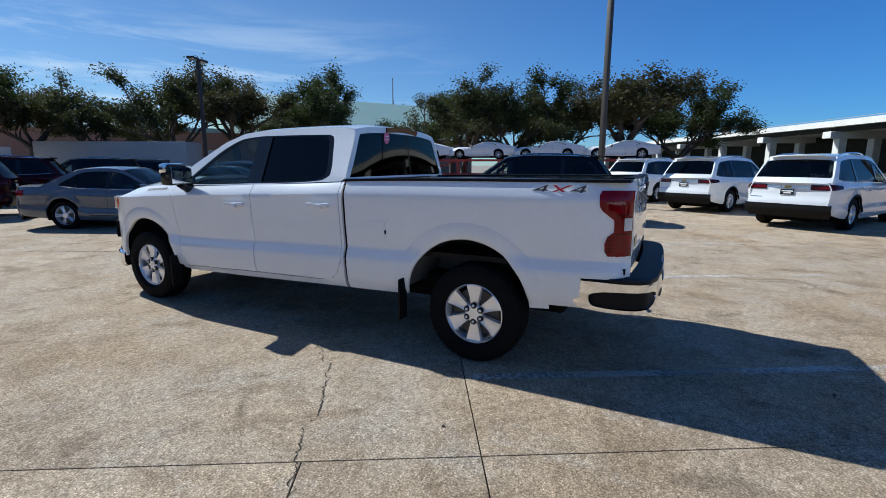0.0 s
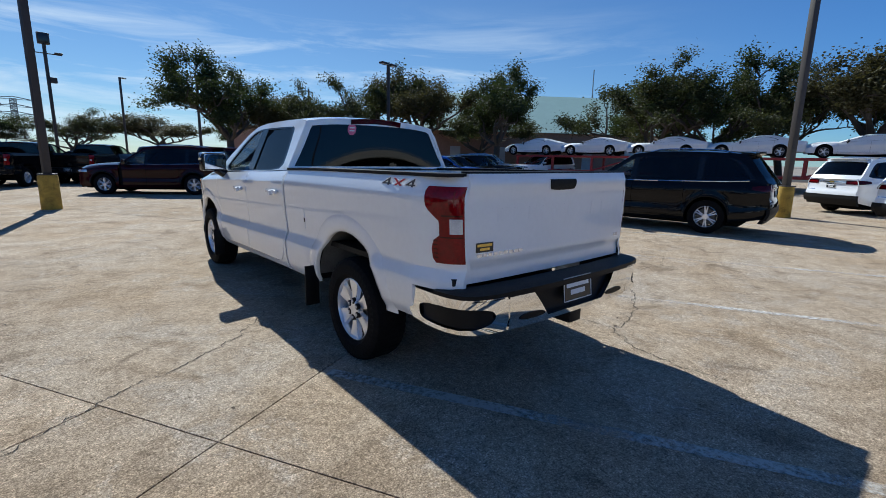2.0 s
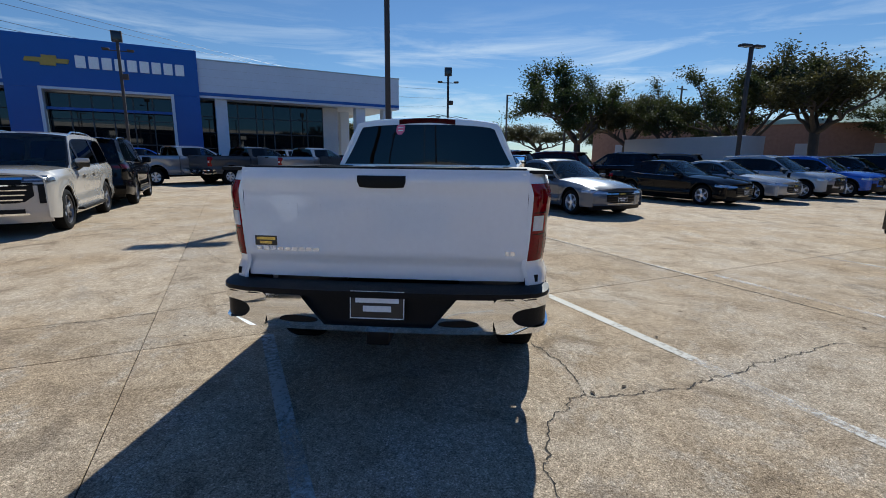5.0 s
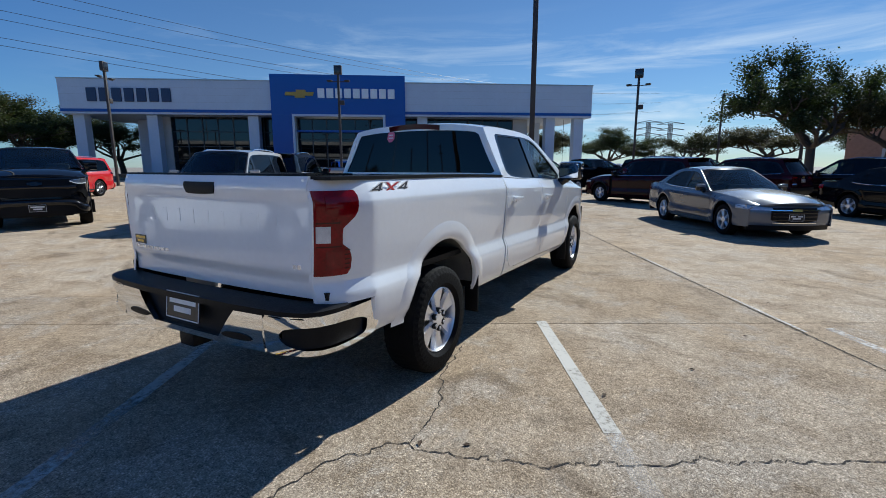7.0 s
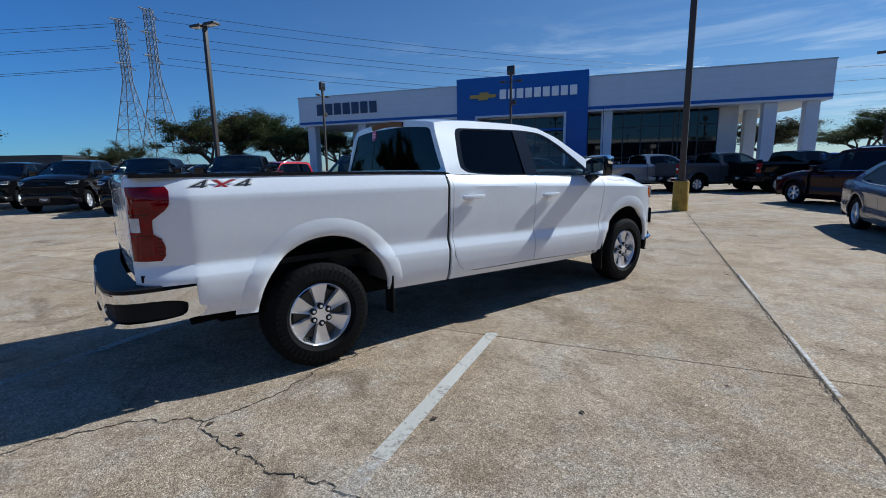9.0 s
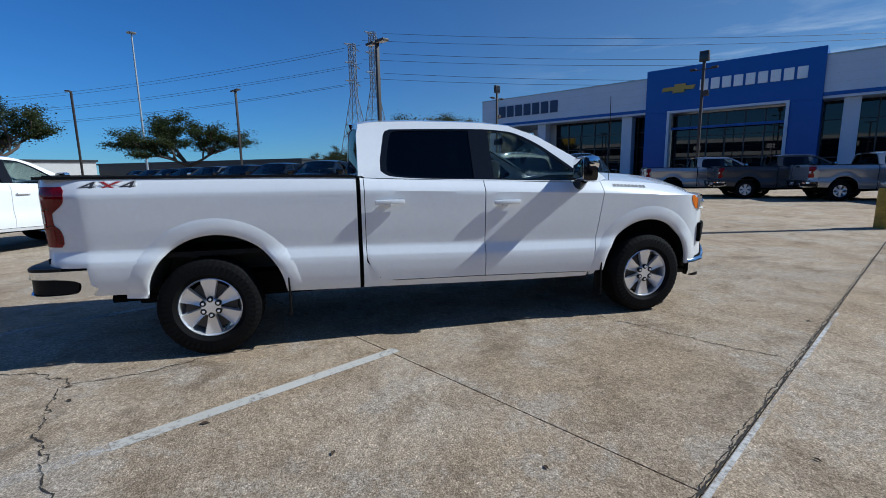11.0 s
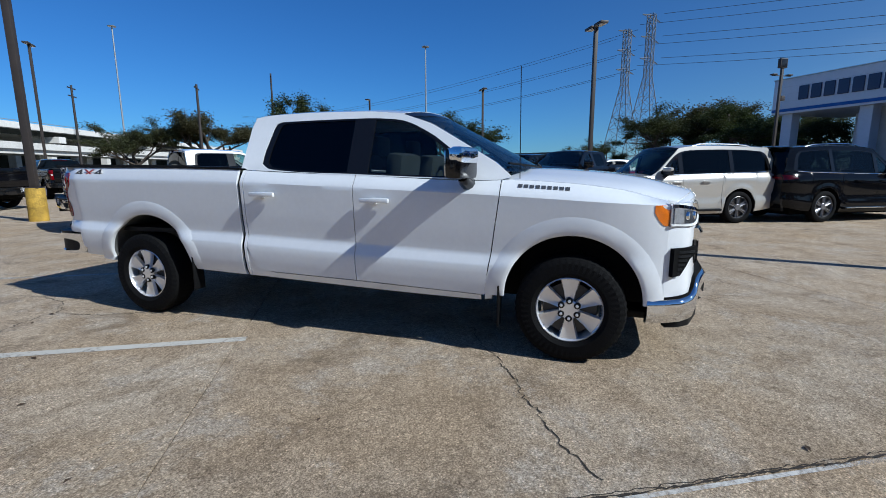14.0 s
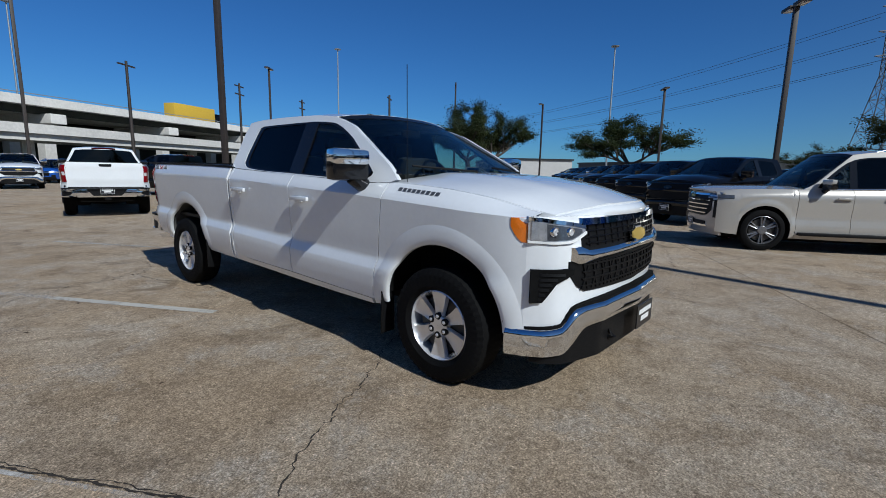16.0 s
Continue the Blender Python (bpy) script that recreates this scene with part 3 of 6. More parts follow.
def complete(S):
    """Fills in the window outlines from their lower and upper lines."""
    bl, tl = fair(S["dlo_bot"]), fair(S["dlo_top"])
    ya, yb = S["dlo_bot"][0][0], S["dlo_bot"][-1][0]

    def poly(y0, y1, n):
        ys = span(y0, y1, n)
        return [(y, bl(y)) for y in ys] + [(y, tl(y)) for y in reversed(ys) if tl(y) - bl(y) > .012]
    S["dlo"] = poly(ya, yb, 36)
    S["dlo_c"] = tuple(sum(p[k] for p in S["dlo"]) / len(S["dlo"]) for k in (0, 1))
    S["pane_lines"] = {i: poly(max(p[1], ya + .004), min(p[2], yb - .03), 20) for i, p in enumerate(S["panes"])}
    S["panes"] = [(i, *p[1:]) for i, p in enumerate(S["panes"])]
    return S


def wrap(points):
    """A surface that stands along a line in plan, P(u, z, d) with u from 0 to 1 and d outwards (to the line's left)."""
    pts = [Vector(p) for p in points]
    acc = [0.0]
    for a, b in zip(pts, pts[1:]):
        acc.append(acc[-1] + (b - a).length)
    xs, ys = [p.x for p in pts], [p.y for p in pts]

    def P(u, z, d):
        s = u * acc[-1]
        e = .03
        x, y = np.interp(s, acc, xs), np.interp(s, acc, ys)
        t = Vector((np.interp(s + e, acc, xs) - np.interp(s - e, acc, xs), np.interp(s + e, acc, ys) - np.interp(s - e, acc, ys))).normalized()
        return Vector((x - t.y * d, y + t.x * d, z))
    return P


PICKUP = complete(dict(
    kind="pickup", hw=.995, wb=3.989, r=.392, tw=.27, tx=.855, rim=.238, spokes=6, tum=.44, flare=.022, notch=[(-9, .770), (-.795, .770), (-.789, .3), (9, .3)],
    sill=[(-1.1, .555), (-.4, .535), (.65, .475), (1.2, .46), (3.4, .41), (3.55, .43), (4.47, .50), (4.7, .52)],
    top=[(-1.1, 1.422), (1.2, 1.392), (1.22, 1.388), (2.3, 1.345), (3.3, 1.305), (3.5, 1.31), (3.9, 1.292), (4.3, 1.245), (4.55, 1.185), (4.7, 1.15)],
    sh=[(-1.1, 1.30), (1.2, 1.28), (2.3, 1.245), (3.4, 1.205), (4.2, 1.165), (4.6, 1.145), (4.7, 1.13)],
    xt=[(-1.1, .945), (1.2, .945), (1.22, .93), (3.3, .925), (3.6, .90), (4.2, .87), (4.6, .83), (4.75, .80)],
    plan=[(-1.10, .845), (-1.06, .905), (-1.0, .945), (-.9, .975), (-.75, 1), (4.05, 1), (4.15, .9985), (4.25, .9935), (4.35, .983), (4.45, .965), (4.55, .9385), (4.6, .922), (4.7, .88)],
    arch=[(.075, .46, .515), (3.995, .45, .485)],
    panels=[("bed_side", -1.10, 1.186, False), ("cab_corner", 1.212, 1.247, False), ("rear_door", 1.245, 2.30, True), ("front_door", 2.30, 3.475, True), ("front_wing", 3.475, 4.606, False)], wing_end=4.60,
    door_low=[(1.245, .74), (1.26, .66), (1.30, .58), (1.37, .53), (1.46, .512), (2.3, .495), (3.48, .455)],
    door_edge=(3.475, 1.2, .145), rocker=(1.215, 3.40), handles=[(1.452, 1.184), (2.497, 1.152)],
    cab=[(1.205, 1.39), (1.215, 1.78), (1.25, 1.835), (1.35, 1.855), (1.75, 1.868), (2.3, 1.86), (2.62, 1.832), (2.88, 1.745), (3.17, 1.583), (3.41, 1.447), (3.55, 1.335), (3.45, 1.305), (2.3, 1.342), (1.3, 1.385)],
    dlo_bot=[(1.395, 1.44), (1.46, 1.395), (2.3, 1.352), (3.20, 1.325), (3.30, 1.365)],
    dlo_top=[(1.395, 1.52), (1.415, 1.71), (1.48, 1.795), (2.3, 1.803), (2.60, 1.782), (2.87, 1.675), (3.06, 1.548), (3.30, 1.372)],
    panes=[(0, 1.40, 2.22, PRIVACY), (1, 2.40, 3.28, LIGHTT)], posts=[(2.215, 2.40)], rear_glass=PRIVACY,
    mirror=(3.20, 1.43), mirror_mat=CHROME, front_pillar=((3.50, 1.375), (2.63, 1.832)), rear_pillar=((1.205, 1.40), (1.235, 1.838)),
    roof_line=[(1.20, 1.82), (1.235, 1.838), (1.35, 1.856), (1.75, 1.868), (2.3, 1.86), (2.63, 1.832)], nose=4.66, nose_plan=[(0, 0), (.3, -.014), (.6, -.056), (.72, -.092), (.80, -.130), (.86, -.176), (.90, -.217), (.92, -.243), (.935, -.266), (.945, -.285)], sweep=.20, rsweep=.03, bow=.20,
    power_dome=.010, hood_crown=.080, front_face=[(.3, 4.80), (.42, 4.86), (.55, 4.90), (.75, 4.885), (.95, 4.885), (1.16, 4.85)],
    rear_face=[(.5, -1.10), (.9, -1.10), (.935, -1.122), (1.30, -1.115), (1.38, -1.128), (1.44, -1.105)], seats=(1.75, 2.65), rear_pane=(.05, .88, .945)))


def pickup(name, label, body, group="", fine=False):
    S = PICKUP
    K = vehicle(S, name, label, "pickup truck", body, group, fine)
    root, PF, PR, W = K["root"], K["PF"], K["PR"], K["W"]
    rear_screen(S, K, body)
    nx = 24 if fine else 8
    # load bed
    for g in (-1, 1):
        part("bed_wall", box(g * .80 - .02, g * .80 + .02, -1.08, 1.17, .985, 1.39, .008), body, root)
        rail = (lambda g: lambda y, x, d: Vector((g * x, y, K["top"](y) + d)))(g)
        part("rail_cap", shell(rail, span(-1.07, 1.19, 12), .79, .955, 3, .02, .016), TRIMB, root)
        part("taillight", shell(lambda z, y, d: K["PS"](g)(y, z, d), span(.925, 1.365, 16 if fine else 6), -1.092, curve([(.925, -.955), (.95, -.935), (1.02, -.93), (1.07, -.955), (1.09, -.985), (1.17, -.985), (1.23, -.91), (1.26, -.89), (1.345, -.885), (1.365, -.90)]), 10 if fine else 4, .03, .006), LENSRED, root, "red tail lamp with a clear reversing lens")
        lamp = root.children[-1]
        part("reversing_lens", shell(K["PS"](g), span(-1.089, -1.045, 3), 1.10, 1.185, 3, .01, .012), LENSCLEAR, lamp)
        if fine:
            for z0, z1, y1 in ((1.198, 1.206, -1.0), (1.076, 1.083, -.99)):
                part("lens_seam", shell(K["PS"](g), span(-1.088, y1, 5), z0, z1, 1, .006, .0085), LENSDARK, lamp)
            part("lens_core", shell(K["PS"](g), span(-1.06, -.985, 5), .96, 1.055, 4, .006, .009), LENSDEEP, lamp)
            part("lens_core", shell(K["PS"](g), span(-1.06, -.95, 5), 1.25, 1.335, 4, .006, .009), LENSDEEP, lamp)
            for zz in (.955, .98, 1.005, 1.03, 1.055):
                part("lens_rib", shell(K["PS"](g), span(-.972, -.945, 2), zz, zz + .006, 1, .004, .009), LENSDARK, lamp)
        # headlamp: a clear lens with an amber end round the corner
        up, dn = fair([(.62, 1.100), (.72, 1.118), (.95, 1.150)]), fair([(.62, 1.062), (.68, 1.035), (.755, 1.008), (.86, 1.004), (.95, 1.010)])
        xs = [g * v for v in (.63, .66, .70, .74, .78, .83, .87, .90, .92, .935, .944)]
        hl = part("headlamp", shell(PF, xs, lambda x: dn(abs(x)), lambda x: up(abs(x)), 4, .05, .012), HEADLENS, root, "clear headlamp with bright strips and an amber end")
        part("turn_signal", shell(K["PS"](g), span(4.508, 4.602, 7), curve([(4.508, 1.10), (4.54, 1.045), (4.57, 1.014), (4.61, 1.010)]), curve([(4.487, 1.149), (4.61, 1.152)]), 4, .015, .004), AMBER, hl, "amber lens")
        part("light_strip", shell(PF, xs, lambda x: dn(abs(x)) + .004, lambda x: dn(abs(x)) + .017, 1, .02, .020), PRINT, hl, "white light strip")
        part("lamp_shade", shell(PF, xs[1:-1], lambda x: dn(abs(x)) + .024, lambda x: max(dn(abs(x)) + .026, up(abs(x)) - .020), 3, .02, .015), HEADDARK, hl, "dark inner shade")
        part("lamp_brow", shell(PF, xs, lambda x: up(abs(x)) - .012, lambda x: up(abs(x)) + .010, 1, .03, .018), CHROME, hl)
        if fine:
            for ex in (.745, .835):
                em = Matrix.Translation(PF(g * ex, (up(ex) + dn(ex)) / 2 + .006, .012)) @ Matrix.Rotation(radians(90 - g * 12), 4, "Z")
                part("lamp_eye", fix(lathe([(.001, .004), (.016, .009), (.022, .004), (.024, -.012)], 18, em)), LENSCLEAR, hl)
                part("eye_rim", fix(lathe([(.022, .006), (.027, .007), (.030, .002), (.030, -.012)], 18, em)), CHROME, hl)
            part("lamp_reflector", shell(PF, [g * v for v in (.885, .90, .92, .935)], lambda x: dn(abs(x)) + .022, lambda x: up(abs(x)) - .014, 1, .01, .019), HEADLENS, hl)
        vx = (.745, .78, .81, .842, .87, .89, .905, .92, .932)
        v_lo, v_hi = curve([(.74, .838), (.80, .81), (.842, .785), (.905, .674), (.94, .668)]), curve([(.74, .866), (.94, .862)])
        vent = part("air_vent", shell(PF, [g * v for v in vx], lambda x: v_lo(abs(x)), lambda x: v_hi(abs(x)), 14, .04, .034), UNDER, root, "black slatted corner vent")
        for k in range(6 if fine else 0):
            z = .682 + k * .029
            x0 = .762 if z > .835 else float(np.interp(z, (.674, .785, .84), (.914, .858, .785)))
            fin = lambda x, q, d, z=z: PF(x, z + .016 * q, d + .005 * (1 - q))
            part("slat", shell(fin, [g * v for v in span(x0, .922, 8)], 0, 1, 1, .012, .0365), TRIMB, vent)
        part("mud_flap", box(g * .97 - .10, g * .97 + .02, .60, .615, .28, .62, .004), TRIMB, root)
        part("mud_flap", box(g * .97 - .10, g * .97 + .02, 3.47, 3.485, .22, .56, .004), TRIMB, root)
        if fine:
            part("tow_hook", fix(tube([(g * .36, 4.70, .385), (g * .36, 4.90, .385), (g * .36, 4.935, .40), (g * .36, 4.90, .425), (g * .36, 4.80, .425)], .016, 8)), TRIMB, root)
    part("bed_floor", box(-.90, .90, -1.07, 1.17, .80, .84), TRIMB, root)
    # dark box added between cab and bed: stops the sun, makes the gap look shaded
    part("gap_seal", box(-.94, .94, 1.180, 1.222, .50, 1.37, .004), UNDER, root)
    part("bed_front_wall", box(-.84, .84, 1.165, 1.192, .80, 1.385, .006), body, root)
    # tailgate and rear bumper
    gate = part("tailgate", shell(PR, span(-.822, .822, nx), .80, 1.437, 26 if fine else 8, .05), body, root)
    part("gate_cap", shell(PR, span(-.81, .81, 8), 1.428, 1.448, 1, .07, -.004), TRIMB, gate)
    part("gate_handle", shell(PR, [-.137, -.125, -.06, 0, .06, .125, .137], curve([(-.137, 1.365), (-.125, 1.335), (-.1, 1.33), (.1, 1.33), (.125, 1.335), (.137, 1.365)]), 1.40, 2, .014, .006), TRIMB, gate, "black recessed handle")
    if fine:
        for k in range(9):
            x = -.60 + k * .137
            part("raised_block", shell(PR, span(x, x + .105, 2), 1.155, 1.235, 2, .004, .0012), body, gate)
    RB = wrap([(.972, -.74), (.974, -.86), (.972, -1.0), (.962, -1.09), (.935, -1.165), (.88, -1.222), (.75, -1.262), (.4, -1.286), (0, -1.29), (-.4, -1.286), (-.75, -1.262), (-.88, -1.222), (-.935, -1.165), (-.962, -1.09), (-.972, -1.0), (-.974, -.86), (-.972, -.74)])
    bump = part("rear_bumper", shell(RB, span(.0, 1, 60 if fine else 24), curve([(0, .575), (.3, .55), (.7, .55), (1, .575)]), .765, 3, .10, -.034), TRIMB, root, "chrome rear bumper with black corner steps")
    tread = lambda u, k, d: RB(u, .772 + .012 * math.sin(min(1, k / .17 * 1.4) * math.pi / 2) + d, .002 - k)
    part("step_pad", shell(tread, span(.085, .915, 50 if fine else 20), 0.0, .17, 4, .035, 0), TRIMB, bump)
    for g in (-1, 1):
        U = (lambda u: u) if g > 0 else (lambda u: 1 - u)
        pocket = rounded([(U(.040), .690), (U(.215), .700), (U(.240), .640), (U(.205), .572), (U(.060), .572), (U(.040), .60)])
        outer = [(U(.004), .752), (U(.262), .748), (U(.278), .70), (U(.262), .545), (U(.07), .548), (U(.018), .56), (U(.004), .60)]
        part("chrome_frame", ring(RB, pocket, outer, 96 if fine else 32, .04, .004), CHROME, bump, crease=60)
        part("corner_step", shell(RB, sorted(U(v) for v in span(.05, .23, 12 if fine else 5)), .58, .69, 4, .02, -.012), TRIMB, bump)
        panel = lambda k, q, d, U=U: RB(U(.270 + (.395 - .052 * k - .270) * q), .562 + .178 * k, d + .006 * math.sin(math.pi * k))
        part("chrome_panel", shell(panel, span(0, 1, 10 if fine else 4), 0.0, 1.0, 10 if fine else 4, .03, .004), CHROME, bump)
        if fine:
            gap = rounded([(U(.290), .585), (U(.383), .585), (U(.372), .622), (U(.31), .628)])
            part("bumper_recess", fill(RB, gap, .013, .004, 8), TRIMB, bump)
    part("chrome_lip", shell(lambda u, k, d: RB(u, .540 + .034 * k, d - .006 * (1 - k)), span(.27, .73, 40 if fine else 16), 0.0, 1.0, 4 if fine else 2, .03, .0055), CHROME, bump)
    PM = lambda x, z, d: Vector((x, -1.272 + .12 * (z - .7) - d, z))
    add_plate(root, PM, -.152, .152, .622, .775, .02, fine)
    part("hitch_receiver", box(-.065, .065, -1.29, -1.05, .46, .55, .012), TRIMB, root)
    part("exhaust", fix(tube([(.58, -.2, .44), (.60, -.60, .44), (.62, -.80, .44)], .035, 10)), UNDER, root)
    part("axle", fix(tube([(-.8, 0, .39), (0, 0, .37), (.8, 0, .39)], [.05, .10, .05], 12)), UNDER, root)
    # front
    fx = [.945, .94, .935, .928, .92, .91, .90, .885, .87, .855, .84, .82, .8, .775, .75, .725, .7, .65, .6, .5, .4, .3, .2, .1]
    part("front_panel", shell(PF, [-v for v in fx] + [0] + fx[::-1], .50, lambda x: 1.160, 14, .04, 0), body, root, crease=60)
    HN = K["hood"]

    def nose(u, k, d):
        p = HN(u, 1, -.004)
        return p.lerp(Vector((p.x, p.y + .03, 1.152)), k) + Vector((0, .018 * math.sin(math.pi * k) + d, 0))
    part("bonnet_nose", shell(nose, span(-.99, .99, 30 if fine else 8), 0, 1, 5, .02), body, root)
    gr = part("grille", shell(PF, span(-.66, .66, nx), .965, 1.118, 3, .03, .004), TRIMB, root, "black mesh grille with chrome bars")
    part("grille_top_bar", shell(PF, span(-.66, .66, nx), 1.112, 1.150, 2, .04, .026), CHROME, gr)
    bar_lo, bar_hi = fair([(0, .918), (.5, .905), (.66, .892), (.715, .890), (.735, .905)]), fair([(0, .975), (.5, .965), (.62, .966), (.70, .992), (.735, .985)])
    part("grille_bar", shell(lambda x, k, d: PF(x, bar_lo(abs(x)) + (bar_hi(abs(x)) - bar_lo(abs(x))) * k, d + .020 * math.sin(math.pi * k)), span(-.735, .735, 40 if fine else 10), 0, 1, 6 if fine else 2, .04, .022), CHROME, gr)
    low = part("lower_grille", shell(PF, span(-.752, .752, nx), curve([(-.752, .838), (-.66, .722), (0, .705), (.66, .722), (.752, .838)]), .905, 4, .03, .010), TRIMB, root, "black lower grille with a honeycomb mesh")
    for k in range(3 if fine else 0):
        part("slat", shell(PF, span(-.63, .63, 12), 1.0 + k * .036, 1.008 + k * .036, 1, .012, .014), GLOSSB, gr)
    if fine:
        # a lattice of slanting ribs over the lower opening and a finer one over the upper
        for k in range(15):
            x = -.63 + k * .09
            for lean in (-1, 1):
                rib = lambda q, w, d, x=x, lean=lean: PF(x + lean * .05 * (q - .5) + w, .735 + .155 * q, d)
                part("rib", shell(rib, span(0, 1, 3), -.006, .006, 1, .012, .019), TRIMB, low)
            part("rib", shell(PF, [x * .95 - .004, x * .95 + .004], .985, 1.112, 1, .01, .012), GLOSSB, gr)
        for k in range(4):
            part("slat", shell(PF, span(-.66, .66, 12), .75 + k * .042, .759 + k * .042, 1, .014, .021), TRIMB, low)
    em_lo, em_hi = curve([(-.13, .992), (-.0601, .992), (-.06, .972), (.06, .972), (.0601, .992), (.13, .992)]), curve([(-.13, 1.048), (-.0601, 1.048), (-.06, 1.068), (.06, 1.068), (.0601, 1.048), (.13, 1.048)])
    em = part("emblem", shell(PF, [-.13, -.0601, -.06, .06, .0601, .13], em_lo, em_hi, 1, .012, .046), CHROME, gr, "plain gold cross-shaped emblem with a chrome rim")
    part("emblem_field", shell(PF, [-.118, -.0501, -.05, .05, .0501, .118], lambda x: em_lo(x * 1.1) + .010, lambda x: em_hi(x * 1.1) - .010, 1, .006, .050), GOLD, em)
    FB = wrap([(-.955, 4.50), (-.932, 4.62), (-.89, 4.73), (-.79, 4.825), (-.5, 4.925), (0, 4.965), (.5, 4.925), (.79, 4.825), (.89, 4.73), (.932, 4.62), (.955, 4.50)])
    half = lambda f: (lambda u: f(min(u, 1 - u)))
    b_top, b_bot = half(fair([(0, .502), (.10, .515), (.142, .530), (.164, .585), (.188, .628), (.24, .645), (.5, .662)])), half(fair([(0, .338), (.10, .355), (.142, .366), (.18, .425), (.224, .512), (.30, .530), (.5, .540)]))
    face = lambda u, k, d: FB(u, b_bot(u) + (b_top(u) - b_bot(u)) * k, d - .022 * (1 - math.sin(math.pi * min(1, .5 + max(0, k - .80) * 2.5))) - .05 * max(0, .3 - k))
    fb = part("front_bumper", shell(face, span(0, 1, 90 if fine else 24), 0, 1, 14 if fine else 4, .05, .006), CHROME, root, "polished chrome front bumper", crease=60)
    part("bumper_gap", shell(FB, span(.03, .97, 50 if fine else 12), lambda u: b_top(u) - .01, lambda u: b_top(u) + .016, 1, .05, -.020), UNDER, fb)
    part("air_dam", shell(FB, span(.06, .94, 50 if fine else 12), half(fair([(.06, .305), (.2, .30), (.5, .33)])), lambda u: b_bot(u) + .02, 4, .05, -.035), TRIMB, root)
    part("skid_plate", box(-.62, .62, 4.2, 4.80, .27, .33, .02), TRIMB, root)
    add_plate(root, lambda x, z, d: Vector((x, 4.985 + d, z)), -.152, .152, .405, .56, .02, fine, False)
    # roof lamp over the rear window
    part("stop_lamp", shell(lambda x, z, d: Vector((x, 1.195 - d - .3 * (z - 1.85), z + .018 * (1 - (x / .29) ** 2))), span(-.29, .29, 10), 1.828, 1.876, 2, .03, .006), LENSDARK, root, "dark red high stop lamp")
    K["gate"] = gate
    return K


def wagon_spec(wb, fo, ro, H, belt, hood, hw, r, foot, head, rake=.30, rim=.24, spokes=5, twin=True, tumble=.36, **more):
    """A spec of an estate or SUV; lengths ahead of the front axle (fo) and behind the rear one (ro)."""
    ye, yf = -ro, wb + fo
    S = dict(kind="suv", hw=hw, wb=wb, r=r, tw=.245, tx=hw - .13, rim=rim, spokes=spokes, twin=twin, tum=tumble, flare=.022,
             sill=[(ye, .42), (-.5, .30), (wb / 2, .25), (wb + .5, .30), (yf, .36)],
             top=[(ye, belt + .05), (0, belt + .04), (wb * .6, belt), (foot, belt - .01), (wb, hood), (wb + fo * .6, hood - .07), (yf - .12, hood - .16)],
             sh=[(ye, belt - .10), (foot, belt - .13), (wb, hood - .12), (yf, hood - .24)],
             xt=[(ye, hw * .90), (0, hw * .93), (foot, hw * .92), (wb, hw * .88), (yf - .12, hw * .76)],
             plan=[(ye + .02, .85), (ye + .08, .92), (ye + .22, .965), (ye + .5, 1), (wb + .2, 1), (yf - .45, .985), (yf - .25, .955), (yf - .15, .91), (yf - .1, .86)],
             arch=[(0, r + .02, r + .055), (wb, r + .02, r + .055)], door_low=[(r + .12, .62), (r + .22, .5), (r + .35, .38), (wb * .5, .36), (wb - r - .12, .36)],
             panels=[("rear_quarter", ye + .02, r + .12, False), ("rear_door", r + .12, wb * .53, True), ("front_door", wb * .53, wb - r - .14, True), ("front_wing", wb - r - .14, yf - .15, False)],
             rocker=(r + .12, wb - r - .14), handles=[(wb * .53 - .82 + .18, belt - .15), (wb * .53 + .16, belt - .16)],
             cab=[(ye + .06, belt + .03), (ye + .08 + rake * .9, H - .10), (ye + .14 + rake, H - .055), (.4, H - .012), (1.1, H - .01), (head - .25, H - .035), (head, H - .07), (foot - .05, belt + .05), (foot + .1, belt - .01), (wb * .6, belt - .005), (0, belt + .035)],
             dlo_bot=[(ye + .30, belt + .12), (ye + .5, belt + .085), (.8, belt + .045), (foot - .22, belt + .02), (foot - .12, belt + .04)],
             dlo_top=[(ye + .30, belt + .14), (ye + .24 + rake, H - .16), (.4, H - .10), (head - .30, H - .12), (head - .04, H - .16), (foot - .12, belt + .045)],
             panes=[(0, ye + .32, .18, TINT), (1, .26, wb * .53 - .05, TINT), (2, wb * .53 + .05, foot - .14, LIGHTT)], posts=[(.16, .27), (wb * .53 - .06, wb * .53 + .06)],
             mirror=(foot - .28, belt + .10), mirror_size=.85, front_pillar=((foot + .02, belt + .02), (head, H - .07)), rear_pillar=((ye + .06, belt + .03), (ye + .12 + rake, H - .06)),
             roof_line=[(ye + .1, H - .08), (ye + .14 + rake, H - .055), (.4, H - .012), (1.1, H - .01), (head - .25, H - .035), (head, H - .07)],
             nose=yf - .13, sweep=.20, rsweep=.05, bow=.20, rbow=.14, crown=.045, hood_crown=.07, power_dome=.012,
             front_face=[(.25, yf - .04), (.45, yf), (hood - .3, yf), (hood - .12, yf - .05)], rear_face=[(.3, ye + .02), (.5, ye - .06), (.72, ye - .05), (.78, ye - .01), (belt + .05, ye + .03)],
             seats=(.75, 1.75), rear_pane=(.20, .84, .96), belt=belt, hood=hood, yf=yf, ye=ye, H=H)
    S.update(more)
    return complete(S)


